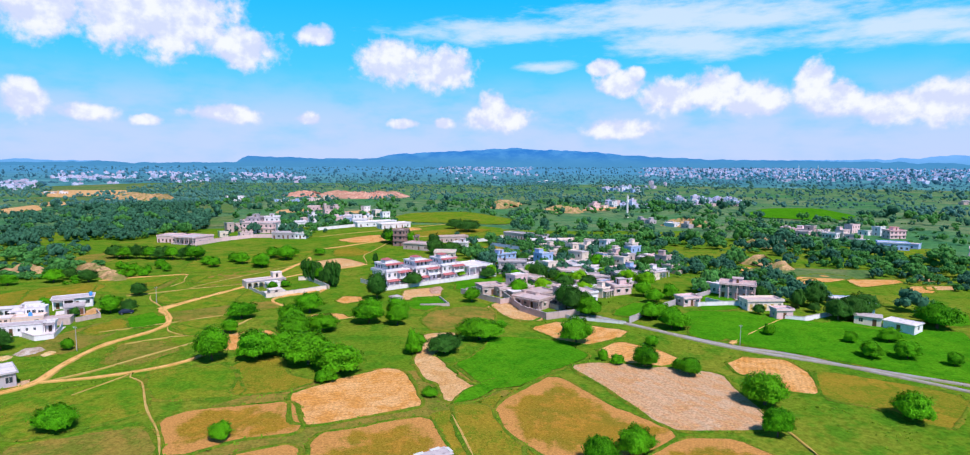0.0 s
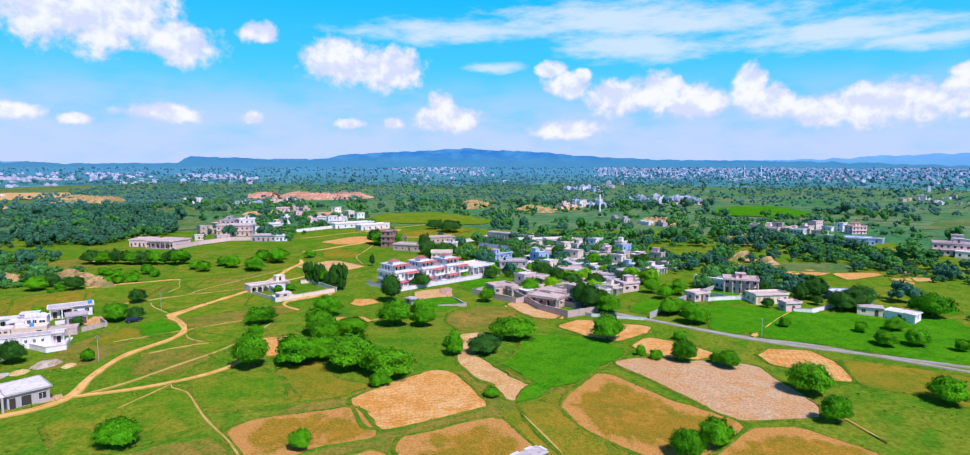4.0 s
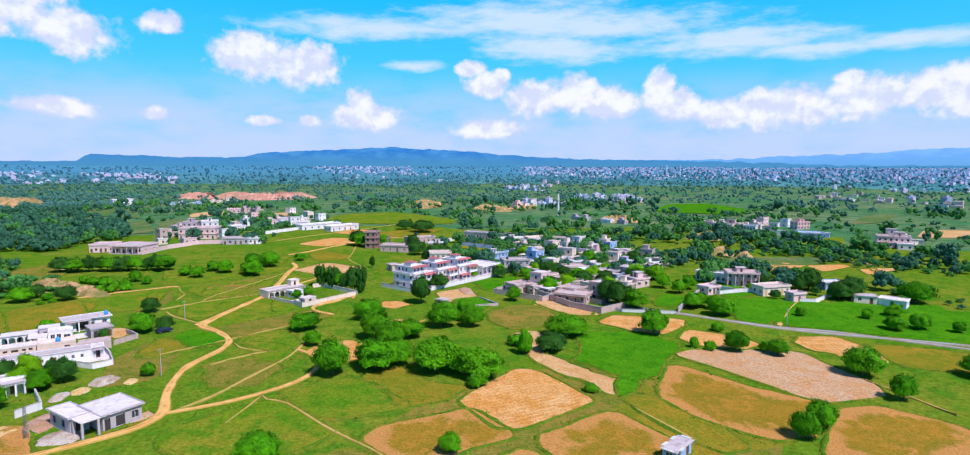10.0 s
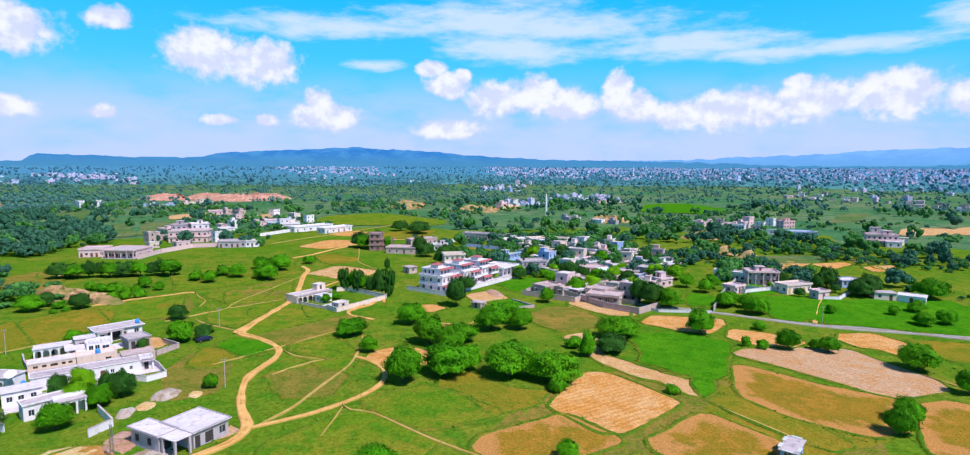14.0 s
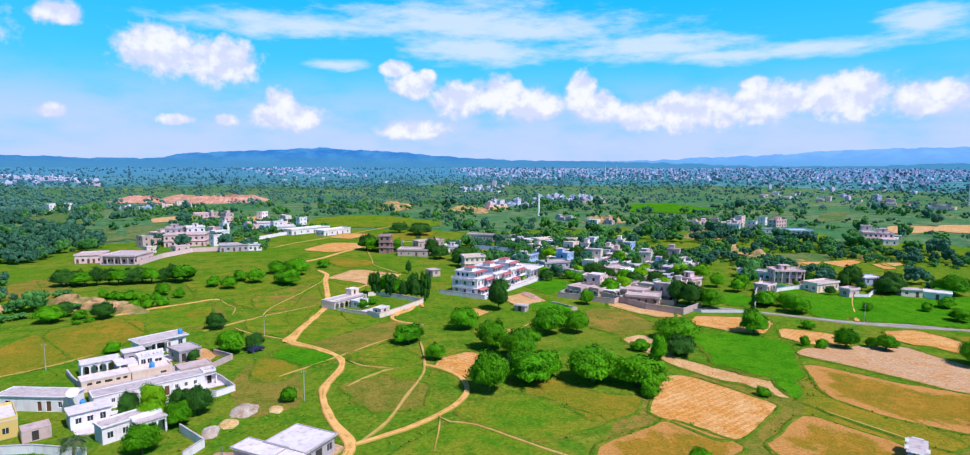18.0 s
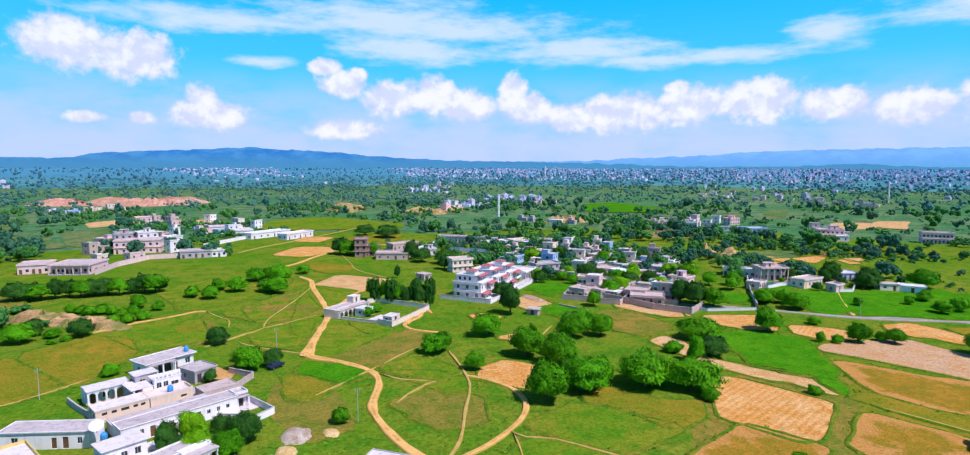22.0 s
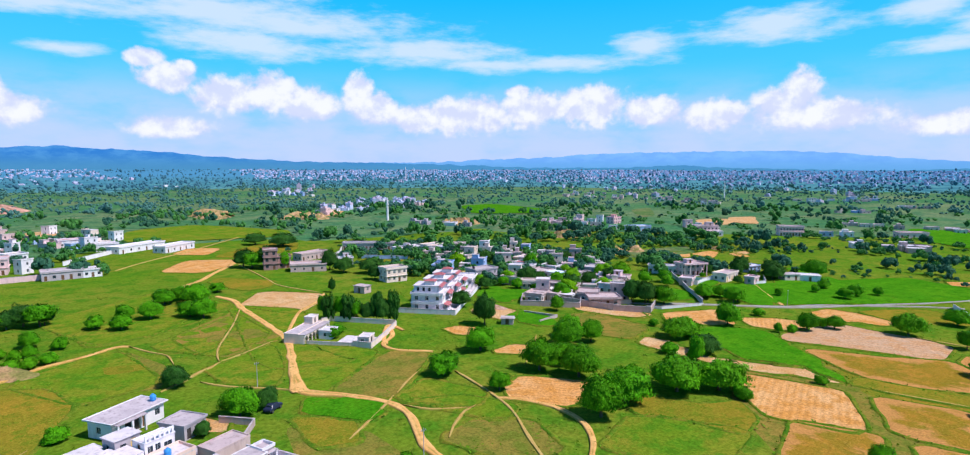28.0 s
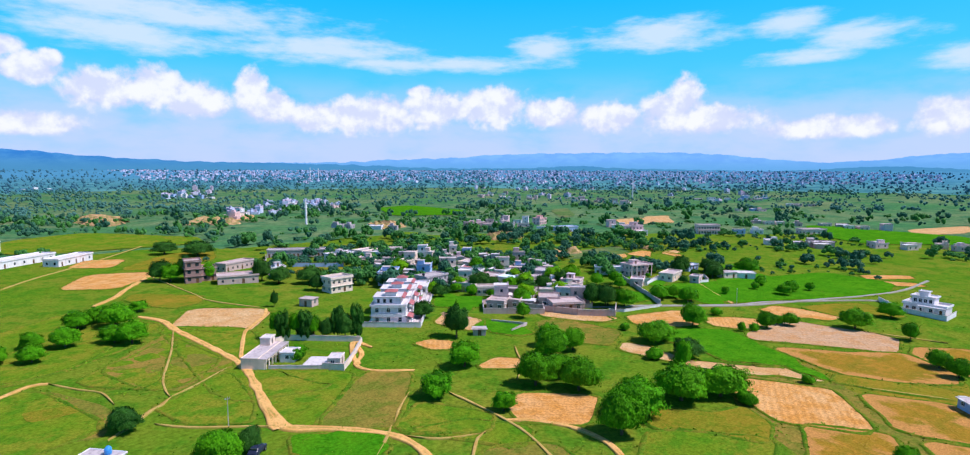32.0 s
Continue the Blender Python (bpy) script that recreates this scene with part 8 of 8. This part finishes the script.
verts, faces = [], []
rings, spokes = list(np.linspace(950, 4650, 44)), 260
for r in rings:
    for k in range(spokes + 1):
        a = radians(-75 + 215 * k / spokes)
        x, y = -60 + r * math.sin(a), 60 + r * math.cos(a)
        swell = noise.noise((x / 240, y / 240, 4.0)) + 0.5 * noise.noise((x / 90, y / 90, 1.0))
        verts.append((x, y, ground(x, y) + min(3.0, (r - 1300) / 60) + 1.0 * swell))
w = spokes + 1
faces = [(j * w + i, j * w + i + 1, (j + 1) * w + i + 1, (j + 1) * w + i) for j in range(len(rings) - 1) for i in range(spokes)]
tagged(raw("distant_plain", verts, faces, M["distant_plain"], smooth=True), "plain of scrub towards the horizon in painted blue haze", "distant plain", kind="structure")


# ring of scrub whose bluish colour paints haze over the farther land
verts = []
rings, spokes = list(np.geomspace(300, 1900, 56)), 240
for r in rings:
    for k in range(spokes + 1):
        a = radians(-75 + 215 * k / spokes)
        x, y = -60 + r * math.sin(a), 60 + r * math.cos(a)
        swell = noise.noise((x / 120, y / 120, 14.0)) + 0.6 * noise.noise((x / 45, y / 45, 11.0))
        verts.append((x, y, ground(x, y) - 0.35 + far_lift(x, y) + 0.35 * swell * ease((r - 300) / 150)))
w = spokes + 1
faces = [(j * w + i, j * w + i + 1, (j + 1) * w + i + 1, (j + 1) * w + i) for j in range(len(rings) - 1) for i in range(spokes)]
tagged(raw("scrubland", verts, faces, M["scrub"], smooth=True), "green scrubland beyond the farms, tinted bluish for haze", "scrubland", kind="structure")


def hills(name, radius, material, words, *crest):
    """A far range: azimuth and elevation (degrees) of its crest, smoothed, with folds in its flank."""
    verts = []
    azimuths = np.arange(crest[0][0], crest[-1][0] + 0.01, 0.25)
    heights = np.interp(azimuths, [c[0] for c in crest], [c[1] for c in crest])
    rows = 7
    for j in range(rows):
        for a, e in zip(azimuths, heights):
            ang, back = radians(a), radius + 60 * j / rows * 3
            rough = 0.09 * noise.noise((a * 0.9, j * 0.7, 1.0)) + 0.07 * noise.noise((a * 2.6, j * 0.9, 2.0))
            top = 48 + back * math.tan(radians(e + rough))
            low = 8.0
            u = j / (rows - 1)
            wob = 1 + 0.02 * noise.noise((a * 0.8, u * 3, 6.0))
            verts.append((-60 + back * wob * math.sin(ang), 60 + back * wob * math.cos(ang), low + (top - low) * u ** 0.8))
    w = len(azimuths)
    faces = [(j * w + i, j * w + i + 1, (j + 1) * w + i + 1, (j + 1) * w + i) for j in range(rows - 1) for i in range(w - 1)]
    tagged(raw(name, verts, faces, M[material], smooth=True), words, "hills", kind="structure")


hills("hill_range", 4350, "near_hills", "range of hills on the horizon in painted blue haze", (-51.1, 0.05), (-39.2, 0.22), (-35.3, 0.25), (-32.8, 0.42), (-30.7, 0.24), (-22.4, 0.34), (-21.4, 0.95), (-19.3, 0.86), (-14.9, 0.73), (-10.8, 0.70), (-7.9, 1.18), (-4.9, 1.38), (-0.7, 1.58), (1.7, 1.70), (3.6, 1.83), (5.9, 1.65), (9.5, 1.54), (13.6, 1.19), (17.0, 0.95), (21.8, 0.72), (35.4, 0.49), (43.6, 0.16), (53.3, 0.18), (57.5, 0.42), (61.6, 0.19), (75.1, -0.07), (79.8, 0.20), (83.3, 0.40), (88.7, 0.11), (96.3, -0.13))
hills("far_hill_range", 4600, "far_hills", "mountains behind the town in painted pale blue haze", (-51.1, 0.28), (-39.2, 0.41), (-37.7, 0.52), (-35.7, 0.35), (-33.7, 0.46), (-31.1, 0.18), (19.2, 0.50), (35.4, 0.72), (40.0, 0.97), (44.8, 1.11), (49.6, 1.48), (54.5, 1.59), (59.2, 1.64), (63.2, 1.68), (67.2, 1.66), (71.4, 1.40), (75.5, 0.94), (79.3, 0.71), (82.8, 0.89), (86.1, 1.24), (88.6, 1.39), (93.1, 1.35), (99.0, 0.81))

# ---- small things round the fields ----
def heap(words, x, y, w, d, h, material, category="heap", name="mound"):
    """A rough mound of loose stuff."""
    bm = bmesh.new()
    n = 14
    grid = []
    for j in range(n):
        row = []
        for i in range(n):
            u, v = 2 * i / (n - 1) - 1, 2 * j / (n - 1) - 1
            r = math.hypot(u, v)
            z = max(0.0, 1 - r * r) * (0.7 + 0.5 * noise.noise((x + u * 2.3, y + v * 2.3, 1.0))) * h
            wob = 1 + 0.22 * noise.noise((u * 1.7, v * 1.7, x))
            px, py = x + u * w / 2 * wob, y + v * d / 2 * wob
            row.append(bm.verts.new((px, py, ground(px, py) + z + (0.02 if r < 1 else -0.3))))
        grid.append(row)
    for a, b in zip(grid, grid[1:]):
        for i in range(n - 1):
            bm.faces.new((a[i], a[i + 1], b[i + 1], b[i]))
    tagged(part(name, bm, M[material], smooth=True), words, category)


def earth_bank(words, points, high, wide, material="earth_bank"):
    """An eroded earth cliff along a line: steep broken face, ragged top."""
    line = spline(points, 1.5)
    bm = bmesh.new()
    rows = []
    for i, p in enumerate(line):
        way = (line[min(i + 1, len(line) - 1)] - line[max(i - 1, 0)]).normalized()
        side = Vector((way.y, -way.x, 0))
        fade = min(1.0, i / 5, (len(line) - 1 - i) / 5)
        row = []
        for k, (u, z) in enumerate(((-0.5, 0.0), (-0.38, 0.35), (-0.25, 0.72), (-0.1, 0.95), (0.15, 1.0), (0.35, 0.6), (0.5, 0.0))):
            shake = 0.75 * noise.noise((p.x * 0.35, p.y * 0.35, k * 1.7)) + 0.7 * noise.noise((p.x * 1.1, p.y * 1.1, k * 2.9))
            q = p + side * (-u * wide * (0.55 + 0.45 * fade) + 0.7 * shake)
            row.append(bm.verts.new((q.x, q.y, ground(q.x, q.y) - 0.1 + z * high * fade * (0.8 + 0.55 * shake))))
        rows.append(row)
    for r, s in zip(rows, rows[1:]):
        for a, b, c, d in zip(r, r[1:], s[1:], s):
            bm.faces.new((a, b, c, d))
    bmesh.ops.recalc_face_normals(bm, faces=bm.faces[:])
    tagged(part("earth_bank", bm, M[material]), words, "earth bank", kind="structure")


def pole(x, y, high=7.0):
    top = thing("utility_pole", "slim grey concrete utility pole with a crossarm", "utility pole", Matrix.Translation((x, y, ground(x, y))), "poles in the fields")
    bm = bmesh.new()
    tube(bm, Vector((0, 0, -0.4)), Vector((0, 0, high)), 0.08, 0.05, 8)
    part("shaft", bm, M["grey_wall"], top)
    boxes("crossarm", [(-0.5, -0.05, high - 0.5, 0.5, 0.05, high - 0.4)], M["steel"], top)
    for u in (-0.42, 0.42):
        bm = bmesh.new()
        tube(bm, Vector((u, 0, high - 0.4)), Vector((u, 0, high - 0.16)), 0.05, 0.03, 6)
        part("insulator", bm, M["white"], top)


def lattice_mast(x, y, high=9.0):
    top = thing("lattice_mast", "grey steel lattice mast beside the building site", "lattice mast", Matrix.Translation((x, y, ground(x, y))))
    for sx in (-1, 1):
        for sy in (-1, 1):
            bm = bmesh.new()
            tube(bm, Vector((sx * 0.3, sy * 0.3, -0.3)), Vector((sx * 0.12, sy * 0.12, high)), 0.04, 0.03, 5)
            part("leg", bm, M["steel"], top)
    for i in range(8):
        a, b = i / 8, (i + 1) / 8
        ra, rb = 0.3 - 0.18 * a, 0.3 - 0.18 * b
        for p, q in (((-ra, -ra), (rb, -rb)), ((ra, -ra), (rb, rb)), ((ra, ra), (-rb, rb)), ((-ra, ra), (-rb, -rb))):
            bm = bmesh.new()
            tube(bm, Vector((*p, a * high)), Vector((*q, b * high)), 0.025, 0.025, 4)
            part("brace", bm, M["steel"], top)


def dish(x, y, z):
    top = thing("satellite_dish", "large white satellite dish on a house roof", "satellite dish", Matrix.Translation((x, y, z)))
    bm = bmesh.new()
    rings = [[bm.verts.new((r * math.cos(k * math.tau / 18), r * math.sin(k * math.tau / 18), 0.35 * r * r)) for k in range(18)] for r in (0.15, 0.5, 0.85, 1.15)]
    for p, q in zip(rings, rings[1:]):
        for k in range(18):
            bm.faces.new((p[k], p[(k + 1) % 18], q[(k + 1) % 18], q[k]))
    bm.faces.new(rings[0][::-1])
    bowl = bmesh.ops.extrude_face_region(bm, geom=bm.faces[:])["geom"]
    for v in bowl:
        if isinstance(v, bmesh.types.BMVert):
            v.co.z -= 0.03
    bm.transform(Matrix.Translation((0, 0, 1.0)) @ Matrix.Rotation(radians(35), 4, "X"))
    part("bowl", bm, M["white"], top, smooth=True)
    bm = bmesh.new()
    tube(bm, Vector((0, 0, 0)), Vector((0, 0, 1.02)), 0.06, 0.06, 8)
    part("mount", bm, M["steel"], top)


def car(x, y, turn):
    top = thing("car", "dark blue car parked under the trees", "car", Matrix.Translation((x, y, ground(x, y) + 0.12)) @ Matrix.Rotation(radians(turn), 4, "Z"))
    bm = bmesh.new()
    prof = ((-2.1, 0.35), (-2.12, 0.75), (-1.95, 0.95), (-1.55, 1.0), (-1.0, 1.48), (0.55, 1.5), (1.15, 1.02), (1.95, 0.9), (2.1, 0.7), (2.08, 0.35))
    left, right = ([bm.verts.new((px, s * (0.82 if pz < 1.1 else 0.66), pz)) for px, pz in prof] for s in (1, -1))
    bm.faces.new(left)
    bm.faces.new(right[::-1])
    for i in range(len(prof)):
        j = (i + 1) % len(prof)
        bm.faces.new((left[i], right[i], right[j], left[j]))
    bmesh.ops.recalc_face_normals(bm, faces=bm.faces[:])
    bmesh.ops.bevel(bm, geom=bm.edges[:], offset=0.05, segments=1, affect="EDGES")
    body = part("body", bm, M["car_paint"], top)
    for nm, b in (("windscreen", (0.62, -0.58, 1.06, 1.0, 0.58, 1.42)), ("rear_window", (-1.38, -0.58, 1.06, -1.02, 0.58, 1.42))):
        boxes(nm, [b], M["glass"], body)
    for s in (-1, 1):
        boxes("side_window", [(-0.85, s * 0.72 - 0.03, 1.06, 0.5, s * 0.72 + 0.03, 1.38)], M["glass"], body)
        for px in (-1.3, 1.3):
            bm = bmesh.new()
            bmesh.ops.create_cone(bm, cap_ends=True, segments=16, radius1=0.33, radius2=0.33, depth=0.22, matrix=Matrix.Translation((px, s * 0.78, 0.25)) @ Matrix.Rotation(math.pi / 2, 4, "X"))
            wheel = part("wheel", bm, M["rubber"], top)
            bm = bmesh.new()
            bmesh.ops.create_cone(bm, cap_ends=True, segments=12, radius1=0.19, radius2=0.19, depth=0.02, matrix=Matrix.Translation((px, s * 0.90, 0.25)) @ Matrix.Rotation(math.pi / 2, 4, "X"))
            part("rim", bm, M["steel"], wheel)


def minaret(x, y, high):
    top = thing("minaret", "slender white minaret with a pointed cap", "minaret", Matrix.Translation((x, y, ground(x, y))))
    bm = bmesh.new()
    tube(bm, Vector((0, 0, -1)), Vector((0, 0, high * 0.86)), 1.1, 0.85, 10)
    part("shaft", bm, M["white"], top)
    bm = bmesh.new()
    bmesh.ops.create_cone(bm, cap_ends=True, segments=10, radius1=1.7, radius2=1.7, depth=0.5, matrix=Matrix.Translation((0, 0, high * 0.7)))
    part("gallery", bm, M["white"], top)
    bm = bmesh.new()
    bmesh.ops.create_cone(bm, cap_ends=True, segments=10, radius1=1.0, radius2=0.05, depth=high * 0.16, matrix=Matrix.Translation((0, 0, high * 0.94)))
    part("cap", bm, M["white"], top)


def palm(x, y, high):
    """A date palm: a ringed stem and arching fronds of narrow leaflets."""
    rng = random.Random(9)
    top = thing("palm_tree", "date palm with drooping dusty green fronds", "palm tree", Matrix.Translation((x, y, ground(x, y))))
    bm = bmesh.new()
    for i in range(8):
        z0, z1 = high * i / 8 - 0.1 * (i == 0), high * (i + 1) / 8
        tube(bm, Vector((0.04 * i, 0, z0)), Vector((0.04 * (i + 1), 0, z1)), 0.24, 0.19, 9)
    part("trunk", bm, M["bark"], top)
    for k in range(34):
        a, rise, reach = rng.uniform(0, math.tau), rng.uniform(0.1, 1.25), rng.uniform(1.9, 2.6)
        out, side = Vector((math.cos(a), math.sin(a), 0)), Vector((-math.sin(a), math.cos(a), 0))
        bm = bmesh.new()
        spine = [Vector((0.32, 0, high)) + out * (reach * u) + Vector((0, 0, rise * 1.9 * u - 1.9 * u * u)) for u in (0, 0.15, 0.3, 0.45, 0.6, 0.75, 0.9, 1.0)]
        for p, q in zip(spine, spine[1:]):
            tube(bm, p, q, 0.03, 0.02, 4)
            for j in range(3):
                c = p.lerp(q, j / 3)
                for s in (-1, 1):
                    tip = c + side * (s * 0.42) + (q - p).normalized() * 0.28 - Vector((0, 0, 0.10))
                    bm.faces.new([bm.verts.new(v) for v in (c, c + (q - p).normalized() * 0.07, tip)])
        part("frond", bm, M["palm_leaf"], top)


heap("heap of grey gravel by the building site", -115.5, 145.7, 5.8, 7.5, 1.0, "rubble", "heap")
heap("flat heap of tan sand", -117.9, 140.2, 4.0, 4.7, 0.7, "sand", "heap")
heap("small heap of tan sand on the grass", -109.7, 144.2, 3.1, 4.3, 0.6, "sand", "heap")
heap("heap of pinkish earth", -120.7, 137.6, 3.2, 6.3, 0.7, "rubble", "heap")
heap("scattered brick rubble before the unfinished house", -117.8, 124.1, 6.7, 9.9, 0.6, "brick_heap", "heap")
heap("spread of pale gravel beside the track", -111.7, 117.2, 7.7, 7.5, 0.5, "rubble", "heap")
heap("brick stack and rubble on the building plot", -18.9, 226.8, 5.6, 15.8, 0.9, "brick_heap", "heap")
heap("bare reddish patch of earth", -124.4, 120.9, 11.4, 8.8, 0.25, "sand", "heap")
earth_bank("eroded tan earth cliff above the gully", [(-188.3, 264.6), (-180.9, 260.0), (-173.7, 259.3), (-165.5, 254.4), (-158.3, 250.0)], 4.0, 5, "earth_bank")
earth_bank("broken earth slope at the gully's edge", [(-214.6, 257.6), (-212.7, 265.6), (-198.4, 257.9), (-191.2, 261.2)], 3.0, 10, "earth_bank")
earth_bank("eroded bank in the gully", [(-174.1, 246.6), (-174.1, 258.4), (-162.6, 251.2), (-148.9, 237.6)], 3.0, 9, "earth_bank")
earth_bank("reddish clay diggings on the hillside", [(-244.8, 918.5), (-198.8, 884.9), (-162.2, 887.6), (-140.1, 926.3)], 9, 70, "clay")
earth_bank("reddish clay cutting", [(-302.7, 948.9), (-273.1, 916.4), (-259.0, 917.4)], 8, 60, "clay")
earth_bank("bare clay mound among the trees", [(139.2, 284.3), (142.6, 280.9), (148.7, 281.0)], 7, 16, "earth_bank")
earth_bank("eroded slope below the hamlet", [(151.3, 493.5), (161.0, 483.5), (186.9, 484.5)], 6, 30, "earth_bank")
earth_bank("bare slope between the trees", [(159.7, 367.4), (170.8, 362.0), (191.1, 356.9)], 5, 22, "earth_bank")
earth_bank("broken clay bank", [(71.0, 637.7), (84.5, 614.1), (102.9, 607.9)], 6, 40, "earth_bank")
earth_bank("dark broken bank behind the fields", [(187.2, 256.5), (190.6, 253.7), (194.7, 253.7)], 5, 16, "earth_bank")
earth_bank("eroded hillside in the wood", [(-509.0, 830.4), (-454.5, 788.5), (-420.7, 776.4)], 10, 60, "earth_bank")
earth_bank("bare clay slope on the far meadow", [(24.2, 741.8), (20.8, 689.2), (29.5, 677.8)], 8, 40, "earth_bank")
earth_bank("bare clay slope near the trees", [(138.3, 302.9), (138.7, 293.8), (144.9, 291.1)], 5, 20, "earth_bank")
pole(-104.2, 146.7, 6.5)
pole(-160.1, 185.2, 6.5)
pole(-112.6, 198.7, 6.0)
pole(72.2, 162.5, 6.0)
lattice_mast(-117.2, 117.6, 6.0)
dish(-146.2, 154.8, ground(-146.2, 154.8) + 2.95)
car(-114.5, 184.6, 35.0)
minaret(132.9, 549.8, 22)
minaret(907.5, 1716.3, 45)
minaret(722.6, 526.6, 30)
minaret(1086.0, 1934.8, 45)
palm(-140.0, 131.6, 4.2)

# weeds scattered over the meadows
rng = random.Random(21)
weeds = []
while len(weeds) < 3800:
    x, y = rng.uniform(-210, 150), rng.uniform(60, 330)
    if noise.noise((x * 0.04, y * 0.04, 8.0)) + 0.5 * noise.noise((x * 0.17, y * 0.17, 3.0)) < 0.12:
        continue
    if any((x - a) ** 2 + (y - b) ** 2 < (c + 1) ** 2 for a, b, c in house_spots) or any(kind not in ("green", "olive", "yellow", "under") and inside(x, y, o) for kind, o, _ in all_fields):
        continue
    if any((x - p.x) ** 2 + (y - p.y) ** 2 < (width / 2 + 0.4) ** 2 for width, line in all_tracks for p in line[::2]):
        continue
    weeds.append((x, y, ground(x, y) + 0.05))
tufts("weeds", weeds, M["blades"], "low weeds and grass tufts in the meadows", "weeds", (0.08, 0.26), 3)

# the models themselves stand nowhere
for model in tree_models.values():
    for ob in (*model.children_recursive, model):
        bpy.data.objects.remove(ob)
